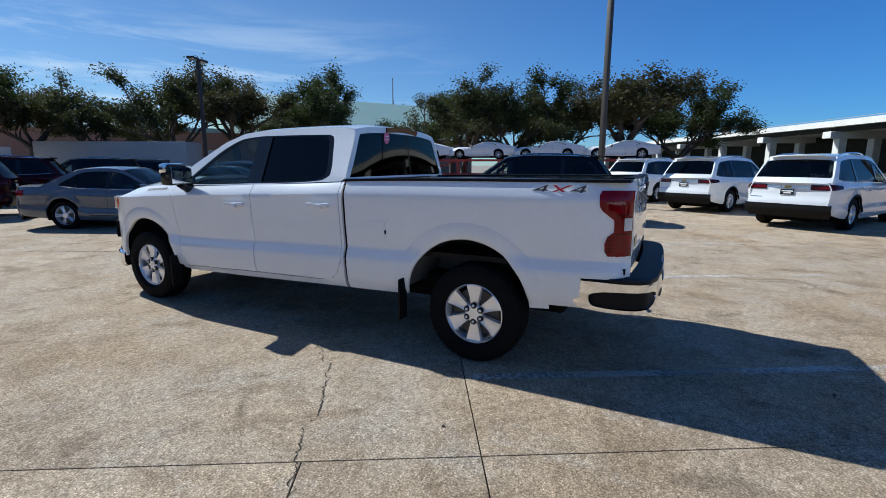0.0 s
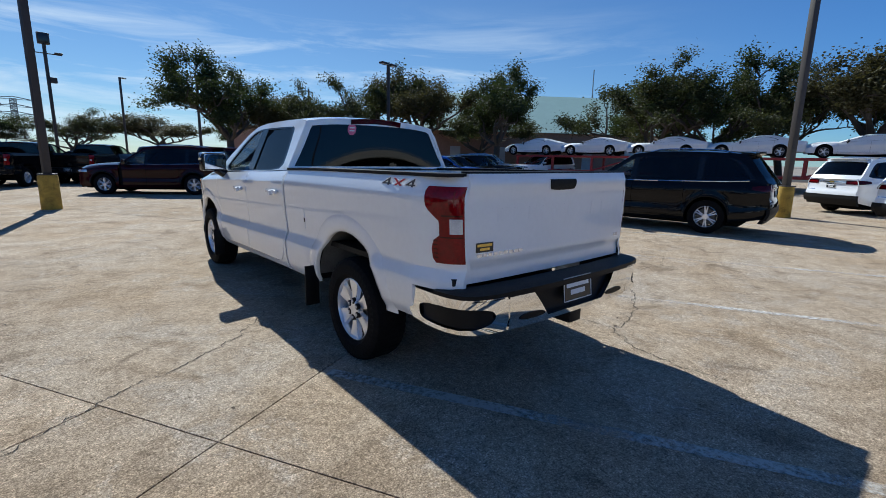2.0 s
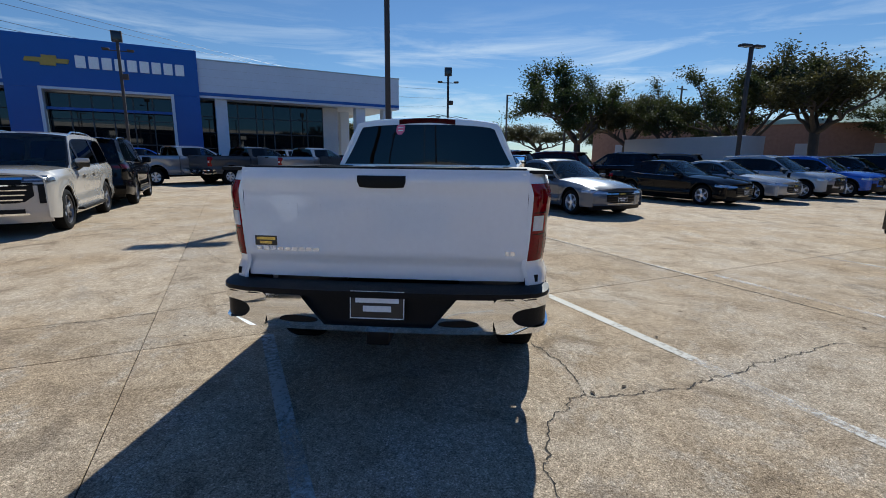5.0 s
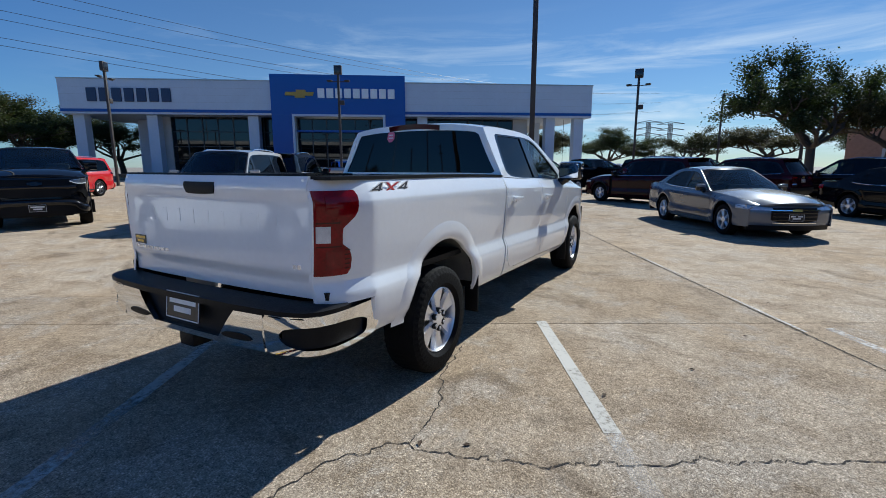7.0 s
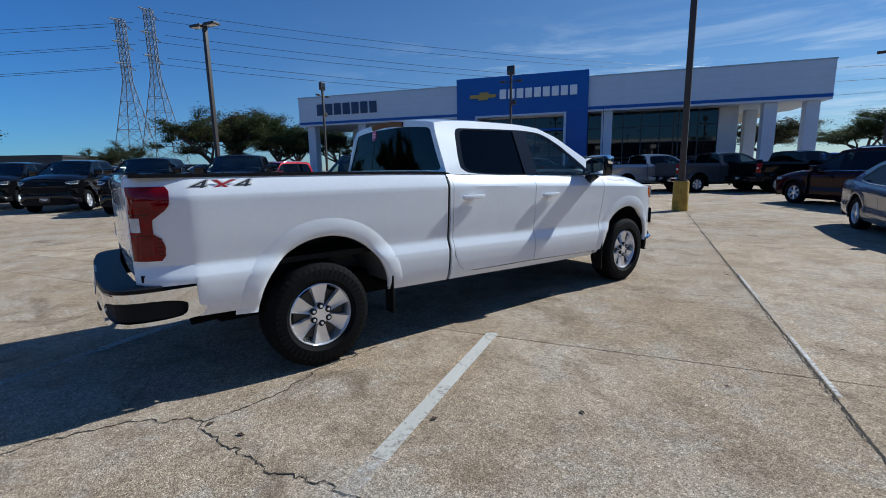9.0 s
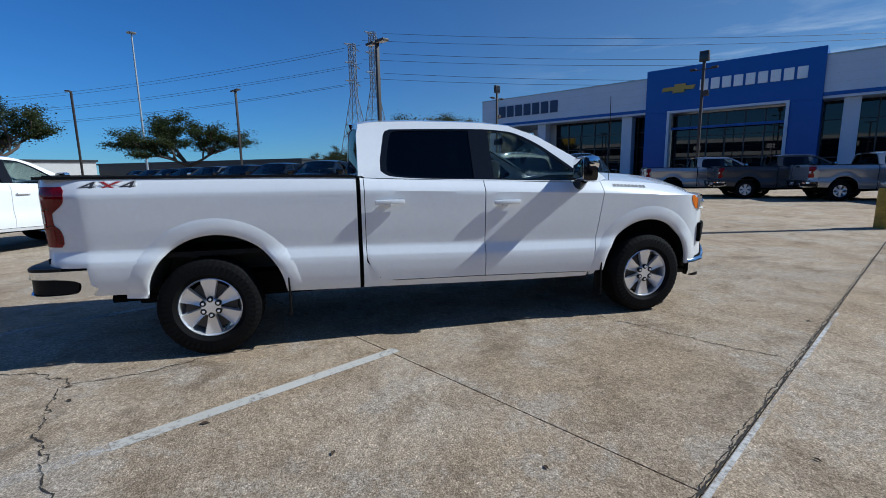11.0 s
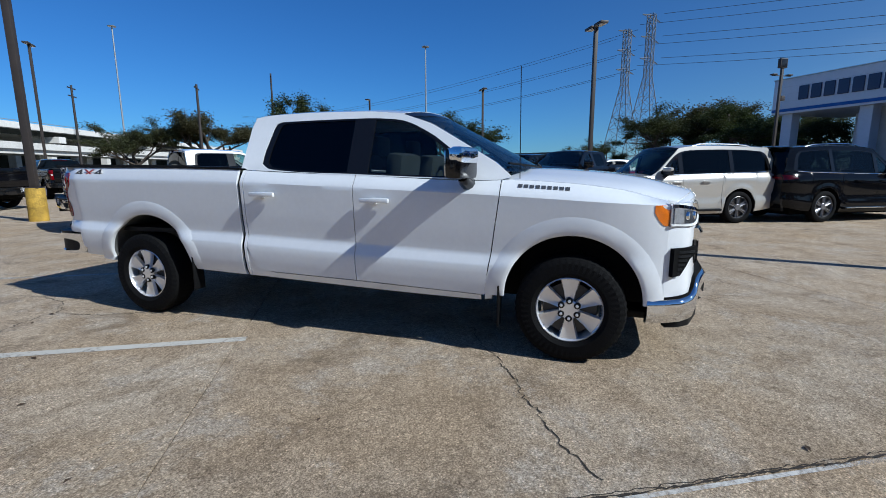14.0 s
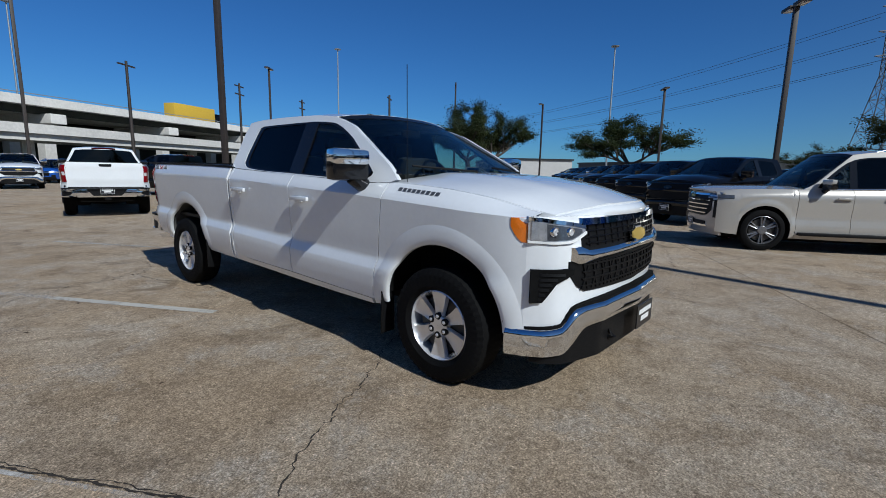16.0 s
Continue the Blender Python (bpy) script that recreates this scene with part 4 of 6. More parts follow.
def wagon(S, name, label, category, body, group="", fine=False, cladding=True, trimm=None, big=False):
    """An SUV, crossover or estate of the kind that S gives."""
    K = vehicle(S, name, label, category, body, group, fine)
    root, PF, PR = K["root"], K["PF"], K["PR"]
    hw, belt, hd, ye, yf = S["hw"], S["belt"], S["hood"], S["ye"], S["yf"]
    rear_screen(S, K, body)
    x1 = hw * .845
    gate = part("liftgate", shell(PR, span(-x1, x1, 14), .62, belt + .035, 8, .05), body, root)
    rb = part("rear_bumper", shell(PR, span(-hw * .90, hw * .90, 16), .38, .62, 6, .06, .012), TRIMB if cladding else body, root)
    part("bumper_skirt", shell(PR, span(-hw * .85, hw * .85, 10), .30, .42, 2, .08, -.03), TRIMB, rb)
    part("gate_bar", shell(PR, span(-.55, .55, 8), belt - .075, belt - .05, 1, .02, .012), trimm or CHROME, gate)
    part("tail_badge", shell(PR, span(-.07, .07, 2), belt - .09, belt - .035, 1, .01, .022), GOLD, gate, "plain gold emblem")
    part("name_bar", shell(PR, span(-x1 * .95, -x1 * .62, 3), belt - .33, belt - .305, 1, .006, .006), CHROME, gate)
    add_plate(root, PR, -.15, .15, belt - .26, belt - .12, .012)
    for g in (-1, 1):
        tl = part("taillight", shell(K["PS"](g), span(ye + .03, ye + .34, 6), curve([(ye, belt - .13), (ye + .34, belt - .09)]), curve([(ye, belt + .01), (ye + .34, belt - .02)]), 4, .03, .008), LENSDARK, root, "dark red tail lamp")
        part("gate_lens", shell(PR, [g * v for v in span(hw * .46, hw * .85, 5)], belt - .13, belt - .01, 2, .02, .014), LENSDARK, tl)
        part("lens_strip", shell(PR, [g * v for v in span(hw * .48, hw * .83, 4)], belt - .085, belt - .055, 1, .01, .018), LENSRED, tl)
        if big:
            hl = part("headlamp", shell(PF, [g * v for v in span(hw * .60, hw * .93, 6)], hd - .235, hd - .150, 2, .04, .012), HEADDARK, root, "slim dark headlamp with bright strip")
            part("lamp_wrap", shell(K["PS"](g), span(yf - .42, yf - .155, 5), hd - .235, hd - .160, 2, .02, .006), HEADDARK, hl)
            part("lamp_eyes", shell(PF, [g * v for v in span(hw * .64, hw * .90, 5)], hd - .205, hd - .175, 1, .02, .020), HEADLENS, hl)
            part("corner_intake", shell(PF, [g * v for v in span(hw * .80, hw * .90, 3)], .60, hd - .29, 3, .03, .010), TRIMB, root)
            part("intake_rim", shell(PF, [g * v for v in span(hw * .62, hw * .90, 4)], hd - .295, hd - .275, 1, .03, .016), TRIMB, root)
            board = part("running_board", box(g * hw - .09, g * hw + .07, S["r"] + .16, S["wb"] - S["r"] - .18, .33, .39, .02), TRIMB, root)
            part("board_lip", box(g * (hw + .07) - .012, g * (hw + .07) + .012, S["r"] + .20, S["wb"] - S["r"] - .22, .355, .385, .005), CHROME, board)
        else:
            hl = part("headlamp", shell(PF, [g * v for v in span(hw * .50, hw * .93, 6)], hd - .26, hd - .165, 2, .04, .012), HEADLENS, root, "clear slim headlamp")
            part("lamp_wrap", shell(K["PS"](g), span(yf - .48, yf - .155, 5), hd - .26, hd - .17, 2, .02, .006), HEADLENS, hl)
            part("fog_pocket", shell(PF, [g * v for v in span(hw * .62, hw * .86, 3)], .42, .60, 2, .03, .010), TRIMB, root)
        if cladding:
            for yc, zc, R in S["arch"]:
                lip = [(g * (K["W"](yc + (R + .012) * math.cos(radians(a)), zc + (R + .012) * math.sin(radians(a))) + .004), yc + (R + .012) * math.cos(radians(a)), zc + (R + .012) * math.sin(radians(a))) for a in range(4, 177, 8)]
                part("arch_trim", fix(tube(lip, .028, 6)), TRIMB, root)
        part("roof_rail", fix(tube([(g * (K["xg"](y, curve(S["roof_line"])(y)) - .05), y, curve(S["roof_line"])(y) + z) for y, z in zip(span(ye + .75, S["front_pillar"][1][0] - .35, 8), [.0, .045, .055, .055, .055, .055, .055, .045, .0])], .016, 6)), trimm or CHROME, root)
        dt = curve(S["dlo_bot"])
        part("belt_moulding", fix(tube([(g * (K["xg"](y, dt(y)) + .012), y, dt(y) - .012) for y in span(S["dlo_bot"][0][0] + .1, S["dlo_bot"][-1][0] - .1, 8)], .010, 6)), trimm or CHROME, root)
    part("front_panel", shell(PF, span(-hw * .925, hw * .925, 18), .42, hd - .12, 6, .04, 0), body, root)
    gw = hw * (.74 if big else .52)
    gr = part("grille", shell(PF, span(-gw, gw, 12), curve([(-gw, .74), (-gw * .8, .62), (gw * .8, .62), (gw, .74)]) if big else curve([(-1, .62), (-.35, .52), (.35, .52), (1, .62)]), hd - (.245 if big else .15), 4, .03, .010), TRIMB, root, "black grille with bright bars")
    if big:
        part("upper_bar", shell(PF, span(-hw * .62, hw * .62, 10), hd - .19, hd - .150, 1, .03, .016), CHROME, gr)
        part("upper_mesh", shell(PF, span(-hw * .60, hw * .60, 10), hd - .245, hd - .19, 1, .03, .012), TRIMB, gr)
        for k in range(4):
            z = .665 + k * (hd - .30 - .665) / 3
            part("grille_bar", shell(PF, span(-gw * (.80 + .045 * k), gw * (.80 + .045 * k), 8), z, z + .022, 1, .02, .024), CHROME, gr)
        part("skid_trim", shell(PF, span(-hw * .66, hw * .66, 8), .40, .435, 1, .03, .022), CHROME, root)
        part("lower_intake", shell(PF, span(-hw * .60, hw * .60, 8), .435, .51, 1, .03, .012), TRIMB, root)
    else:
        zb = [.57 + (hd - .20 - .57) * k / 4 for k in range(5)]
        part("grille_mesh", merged(*[shell(PF, span(-hw * .50, hw * .50, 8), z, z + .022, 1, .02, .024) for z in zb[:3]]), GLOSSB, gr)
        part("chrome_trim", merged(*[shell(PF, span(-hw * .50, hw * .50, 8), z, z + .022, 1, .02, .024) for z in zb[3:]]), trimm or CHROME, gr)
    part("emblem", shell(PF, [-.11, .11], hd - .235, hd - .185, 1, .012, .04), GOLD, gr, "plain gold emblem")
    part("lower_bumper", shell(PF, span(-hw * .93, hw * .93, 14), .26, .46, 4, .05, .006), TRIMB if cladding else body, root)
    add_plate(root, PF, -.15, .15, .40, .54, .03)
    part("spoiler", shell(lambda u, s, d: K["roof"](u, s, d), span(-.9, .9, 8), -.06, .05, 2, .03, .012), body, root)
    return K


def sedan_spec():
    S = wagon_spec(2.83, .93, 1.16, 1.455, .90, .90, .925, .335, 2.15, 1.35, rim=.225, spokes=5, twin=True, tumble=.46)
    ye, yf, H, belt, foot, head = S["ye"], S["yf"], 1.455, .90, 2.15, 1.30
    S.update(kind="sedan", panes=[(0, -.05, .28, TINT), (1, .30, .98, TINT), (2, 1.06, 2.0, LIGHTT)], posts=[(.97, 1.07)],
             top=[(ye, 1.0), (-.5, 1.0), (.2, .965), (1.5, .92), (foot, .905), (2.83, .855), (3.4, .775), (yf - .12, .70)],
             sh=[(ye, .86), (foot, .80), (2.83, .74), (yf, .62)], hood=.86,
             cab=[(-.55, .985), (-.15, 1.21), (.18, 1.36), (.45, 1.415), (.8, 1.435), (1.1, 1.425), (head, 1.385), (1.75, 1.15), (foot - .03, .945), (foot + .1, .90), (1.5, .915), (.2, .955)],
             dlo_bot=[(-.12, 1.045), (.1, 1.0), (.5, .975), (1.5, .945), (2.02, .935), (2.08, .945)],
             dlo_top=[(-.12, 1.055), (.12, 1.20), (.34, 1.315), (.6, 1.355), (1.0, 1.36), (1.28, 1.315), (1.7, 1.12), (2.08, .95)],
             front_pillar=((foot + .02, .93), (head, 1.385)), rear_pillar=((-.56, .99), (.22, 1.375)), roof_line=[(-.6, 1.0), (.22, 1.375), (.45, 1.415), (.8, 1.435), (1.1, 1.425), (head, 1.385)],
             panels=[("rear_quarter", ye + .02, .30, False), ("rear_door", .30, 1.02, True), ("front_door", 1.02, 2.29, True), ("front_wing", 2.29, yf - .15, False)], door_low=[(.30, .60), (.42, .45), (.55, .34), (2.29, .32)], rocker=(.34, 2.29),
             handles=[(.52, .80), (1.22, .77)], mirror=(1.92, .99), mirror_size=.7, rbow=.10, bow=.26, rear_pane=(.06, .94, .93), seats=(.45, 1.35), power_dome=.01, rsweep=.07,
             front_face=[(.2, yf - .05), (.4, yf), (.6, yf), (.72, yf - .06)], rear_face=[(.3, ye + .03), (.5, ye - .03), (.8, ye + .0), (1.0, ye + .05)], belt=.94, sill=[(ye, .34), (0, .24), (1.4, .20), (2.83, .24), (yf, .28)])
    return complete(S)


def sedan(S, name, label, body, group=""):
    K = vehicle(S, name, label, "car", body, group)
    root, PF, PR = K["root"], K["PF"], K["PR"]
    hw, ye, yf, hd = S["hw"], S["ye"], S["yf"], S["hood"]
    rear_screen(S, K, body)

    def boot(u, k, d):
        y = -.54 + (ye + .06 + .54) * k
        return Vector((u * K["xg"](y, K["top"](y)), y - (1 - u * u) * (.10 * (1 - k) + .16 * k), K["top"](y) + .03 * (1 - abs(u) ** 3) + d))
    part("boot_lid", shell(boot, span(-1, 1, 10), 0, 1, 5, .03, .003), body, root)
    part("rear_panel", shell(PR, span(-hw * .90, hw * .90, 12), .30, .985, 6, .04), body, root)
    part("lower_valance", shell(PR, span(-hw * .88, hw * .88, 8), .22, .34, 2, .05, .004), TRIMB, root)
    part("front_panel", shell(PF, span(-hw * .925, hw * .925, 16), .26, .715, 5, .04), body, root)
    gr = part("grille", shell(PF, span(-.46, .46, 8), curve([(-.46, .42), (-.3, .36), (.3, .36), (.46, .42)]), .655, 3, .03, .010), TRIMB, root, "black grille with chrome bars")
    part("grille_mesh", merged(*[shell(PF, span(-.44, .44, 8), z, z + .022, 1, .014, .02) for z in (.40, .47, .54)]), GLOSSB, gr)
    part("grille_bar", shell(PF, span(-.50, .50, 8), .60, .62, 1, .03, .024), CHROME, gr)
    part("grille_rim", shell(PF, span(-.44, .44, 8), .345, .36, 1, .03, .02), CHROME, gr)
    part("emblem", shell(PF, [-.09, .09], .59, .63, 1, .012, .036), GOLD, gr, "plain gold emblem")
    add_plate(root, PF, -.15, .15, .40, .53, .03)
    add_plate(root, PR, -.15, .15, .62, .76, .012)
    part("lower_bumper", shell(PF, span(-hw * .9, hw * .9, 10), .20, .30, 2, .05, .004), TRIMB, root)
    for g in (-1, 1):
        hl = part("headlamp", shell(PF, [g * v for v in span(.44, .86, 5)], .605, curve([(.44, .655), (.86, .70)]) if g > 0 else curve([(-.86, .70), (-.44, .655)]), 2, .04, .012), HEADLENS, root, "clear swept headlamp")
        part("lamp_wrap", shell(K["PS"](g), span(yf - .50, yf - .155, 5), .625, .70, 2, .02, .006), HEADLENS, hl)
        tl = part("taillight", shell(K["PS"](g), span(ye + .03, ye + .28, 5), .80, .93, 3, .03, .008), LENSRED, root, "red tail lamp")
        part("boot_lens", shell(PR, [g * v for v in span(hw * .55, hw * .86, 4)], .81, .92, 2, .02, .010), LENSRED, tl)
        dt = curve(S["dlo_bot"])
        part("belt_moulding", fix(tube([(g * (K["xg"](y, dt(y)) + .010), y, dt(y) - .010) for y in span(-.02, 2.0, 8)], .008, 6)), CHROME, root)
    return K

# ---- the lot ----
def concrete(name):
    m = bpy.data.materials.new(name)
    m.use_nodes = True
    N, L = m.node_tree.nodes, m.node_tree.links
    p = N["Principled BSDF"]
    geo, info = N.new("ShaderNodeNewGeometry"), N.new("ShaderNodeObjectInfo")

    def noise_at(scale, detail, rough=.6, dist=0.0):
        n = N.new("ShaderNodeTexNoise")
        n.inputs["Scale"].default_value, n.inputs["Detail"].default_value = scale, detail
        n.inputs["Roughness"].default_value, n.inputs["Distortion"].default_value = rough, dist
        L.new(geo.outputs["Position"], n.inputs["Vector"])
        return n.outputs["Fac"]

    def ramp(src, a, b, lo, hi):
        r = N.new("ShaderNodeMapRange")
        for k, v in zip((1, 2, 3, 4), (a, b, lo, hi)):
            r.inputs[k].default_value = v
        L.new(src, r.inputs[0])
        return r.outputs[0]

    def blend(kind, fac, a, b):
        x = N.new("ShaderNodeMix")
        x.data_type, x.blend_type = "RGBA", kind
        for k, v in ((0, fac), (6, a), (7, b)):
            if isinstance(v, (int, float, tuple)):
                x.inputs[k].default_value = v
            else:
                L.new(v, x.inputs[k])
        return x.outputs[2]
    # broad tan and grey areas, darker blotches, scaled patches with a ragged edge, then sand and grit
    tone = blend("MIX", ramp(noise_at(.50, 6, .62, .4), .36, .66, 0, 1), (.500, .390, .265, 1), (.590, .508, .398, 1))
    tone = blend("MIX", ramp(noise_at(2.1, 9, .74, .6), .45, .66, 0, .75), tone, (.290, .220, .146, 1))
    patch = ramp(noise_at(1.15, 12, .78, .3), .515, .590, 0, .8)
    tone = blend("MIX", patch, tone, blend("MIX", ramp(noise_at(34, 8, .8), .40, .62, 0, 1), (.40, .340, .268, 1), (.68, .610, .510, 1)))
    tone = blend("MIX", ramp(noise_at(1.3, 3, .5, 1.2), .60, .72, 0, .65), tone, (.215, .166, .116, 1))
    vo = N.new("ShaderNodeTexVoronoi")
    vo.inputs["Scale"].default_value = 75.0
    L.new(geo.outputs["Position"], vo.inputs["Vector"])
    tone = blend("MULTIPLY", .60, tone, blend("MIX", ramp(vo.outputs["Distance"], .1, .55, 0, 1), (1.35, 1.32, 1.28, 1), (.55, .52, .49, 1)))
    tone = blend("MULTIPLY", .9, tone, blend("MIX", ramp(noise_at(95, 4, .8), .34, .66, 0, 1), (.34, .32, .30, 1), (1.58, 1.58, 1.58, 1)))
    tone = blend("MULTIPLY", .62, tone, blend("MIX", ramp(noise_at(48, 5, .75), .37, .46, 0, 1), (.42, .39, .36, 1), (1.06, 1.06, 1.06, 1)))
    tone = blend("MULTIPLY", .62, tone, blend("MIX", ramp(noise_at(26, 8, .8, .8), .39, .60, 0, 1), (.50, .47, .44, 1), (1.42, 1.42, 1.42, 1)))
    tone = blend("MULTIPLY", 1.0, tone, blend("MIX", info.outputs["Random"], (.90, .90, .91, 1), (1.06, 1.04, 1.02, 1)))
    L.new(tone, p.inputs["Base Color"])
    p.inputs["Roughness"].default_value = .92
    p.inputs["Specular IOR Level"].default_value = .12
    b = N.new("ShaderNodeBump")
    b.inputs["Strength"].default_value, b.inputs["Distance"].default_value = .8, .010
    L.new(noise_at(110, 6, .75), b.inputs["Height"])
    L.new(b.outputs[0], p.inputs["Normal"])
    return m


def worn_paint(name, color, wear=.5):
    """Road paint, rubbed away in flakes so that the concrete shows through."""
    m = bpy.data.materials.new(name)
    m.use_nodes = True
    N, L = m.node_tree.nodes, m.node_tree.links
    p, out = N["Principled BSDF"], N["Material Output"]
    p.inputs["Base Color"].default_value, p.inputs["Roughness"].default_value = (*color, 1), .8
    geo, n, n2, r, tr, mix, add = (N.new("ShaderNode" + k) for k in ("NewGeometry", "TexNoise", "TexNoise", "MapRange", "BsdfTransparent", "MixShader", "Math"))
    n.inputs["Scale"].default_value, n.inputs["Detail"].default_value, n.inputs["Roughness"].default_value = 26, 8, .75
    n2.inputs["Scale"].default_value, n2.inputs["Detail"].default_value = .9, 3
    add.operation = "ADD"
    for k, v in zip((1, 2, 3, 4), (wear + .38, wear + .62, .12, .85)):
        r.inputs[k].default_value = v
    for q in (n, n2):
        L.new(geo.outputs["Position"], q.inputs["Vector"])
    L.new(n.outputs["Fac"], add.inputs[0])
    L.new(n2.outputs["Fac"], add.inputs[1])
    L.new(add.outputs[0], r.inputs[0])
    L.new(r.outputs[0], mix.inputs[0])
    L.new(tr.outputs[0], mix.inputs[1])
    L.new(p.outputs[0], mix.inputs[2])
    L.new(mix.outputs[0], out.inputs[0])
    return m


CONCRETE = concrete("worn_concrete")
JOINT = mat("joint_filler", (.035, .028, .022), rough=.9, vary=.4, scale=8)
CRACK = mat("crack_shadow", (.030, .023, .017), rough=.95, vary=.3, scale=8)
LINEP = worn_paint("worn_white_line", (.52, .49, .43), .43)
SOLIDP = worn_paint("rubbed_white_line", (.56, .53, .47), .27)
FAINTP = worn_paint("faint_white_line", (.62, .60, .56), .61)
SEAL = worn_paint("pale_sealant", (.60, .58, .54), .48)

base_ground = part("ground", ([(-700, -700, -.022), (700, -700, -.022), (700, 700, -.022), (-700, 700, -.022)], [(0, 1, 2, 3)]), mat("lot_far", (.25, .215, .175), rough=.9, vary=.25, scale=.4), None)
tagged(base_ground, "broad pale ground around the parking lot", "ground", kind="structure")
pavement = part("pavement", (lambda c: ([lot(*q, -.016) for q in ((-80, -50), (80, -50), (80, 52), (-80, 52))], [(0, 1, 2, 3)]))(0), JOINT, None)
tagged(pavement, "tan worn concrete slabs of a dealer's parking lot", "pavement", kind="structure")


def strip(points, width, z, jag=0.0, seed=1):
    """A flat ribbon along points in plan, with an uneven edge."""
    rnd = random.Random(seed)
    pts = []
    for (a, b) in zip(points, points[1:]):
        a, b = Vector(a[:2]), Vector(b[:2])
        n = max(1, int((b - a).length / .022)) if jag else 1
        pts += [a.lerp(b, i / n) for i in range(n)]
    pts.append(Vector(points[-1][:2]))
    if jag:
        w = Vector((0, 0))
        for i in range(1, len(pts) - 1):
            w = w * .62 + Vector((rnd.gauss(0, jag), rnd.gauss(0, jag)))
            pts[i] = pts[i] + w
    V, F = [], []
    for i, p in enumerate(pts):
        d = (pts[min(i + 1, len(pts) - 1)] - pts[max(i - 1, 0)]).normalized()
        n = Vector((-d.y, d.x))
        k = width / 2 * (rnd.uniform(.25, 1.5) if jag else 1)
        V += [(*(p + n * k), z), (*(p - n * k), z)]
    F = [(2 * i, 2 * i + 1, 2 * i + 3, 2 * i + 2) for i in range(len(pts) - 1)]
    return V, F


for i, (path, wd) in enumerate([
        ([(-1.1, 1.5), (-1.48, 1.04), (-1.78, .78), (-2.04, .6), (-2.23, .54), (-2.53, .36), (-2.75, .2), (-3.2, -.15)], .0075),
        ([(.95, -1.95), (.91, -1.64), (.95, -1.4), (1.03, -1.13), (1.26, -.88), (1.23, -.65), (1.18, -.39), (1.01, -.06), (.90, .5)], .0075),
        ([(1.26, -.88), (1.52, -.87), (1.75, -.79), (2.0, -.71), (2.2, -.56), (2.44, -.46), (2.66, -.29), (2.8, -.24), (3.24, .02), (3.59, .19)], .0075),
        ([(.4, 3.1), (.96, 3.42), (1.22, 3.59), (1.47, 3.71), (1.72, 3.85), (1.91, 3.94), (2.26, 4.22)], .008),
        ([(-3.0, 2.4), (-3.9, 3.3), (-5.4, 4.4), (-7.2, 5.2)], .007),
        ([(-2.4, 3.6), (-4.6, 4.1), (-6.4, 3.5), (-9.0, 4.0)], .007),
        ([(3.59, .19), (4.3, .1), (5.2, .5)], .007)]):
    ck = part("crack", strip(path, wd, .0035, .011, i + 3), CRACK, None, smooth=False)
    tagged(ck, "thin jagged crack in the concrete", "crack", kind="structure")
# broken edge and sealant along one long joint
for k, (off, wd, mt, jag) in enumerate(((-.006, .013, CRACK, .0035), (-.024, .006, CRACK, .0045))):
    ck = part("joint_break", strip([lot(4.13 + off, b)[:2] for b in span(-1.2 + k, 12.4 - k * 4.3, 12)], wd, .0030 + .0005 * k, jag, 40 + k), mt, None, smooth=False)
    tagged(ck, "crumbled edge of a long concrete joint", "crack", kind="structure")
sl = part("sealant_line", strip([lot(4.155, b)[:2] for b in span(.3, 4.2, 8)], .028, .0055), SEAL, None, smooth=False)
tagged(sl, "pale sealant along a concrete joint", "trim", kind="structure")
for a, b0, b1, mt in ((-1.12, .5, -4.9, LINEP), (1.82, .62, -.45, SOLIDP), (1.82, -.45, -1.3, LINEP), (1.82, -1.3, -4.9, FAINTP), (4.45, .4, -8.4, FAINTP), (7.18, .6, -4.9, LINEP), (10.1, .6, -4.9, LINEP), (13.0, .6, -4.9, LINEP)):
    ln = part("stall_line", strip([lot(a, b)[:2] for b in span(b0, b1, 4)], .10, .0045), mt, None, smooth=False)
    tagged(ln, "worn white painted stall line on concrete", "road marking", kind="structure", group="stall lines")

# slabs, each a piece of its own on one shared mesh
SA, SB = 6.18, 6.10
slab_mesh = mesh_of("slab", *box(.004, SA - .004, .004, SB - .004, -.012, 0, .003), smooth=False)
slab_mesh.materials.append(CONCRETE)
left_mesh = mesh_of("slab", *box(.004, SA - .004, .004, .944, -.012, 0, .003), smooth=False)
left_mesh2 = mesh_of("slab", *box(.004, SA - .004, .952, SB - .004, -.012, 0, .003), smooth=False)
left_mesh.materials.append(CONCRETE)
left_mesh2.materials.append(CONCRETE)
for i in range(-9, 8):
    for j in range(-7, 8):
        for me in ((left_mesh, left_mesh2) if (i, j) == (-1, 0) else (slab_mesh,)):
            ob = new("slab", me)
            ob.parent = pavement
            ob.matrix_basis = Matrix.Translation(lot(-2.05 + i * SA, .556 + j * SB)) @ Matrix.Rotation(radians(29), 4, "Z")

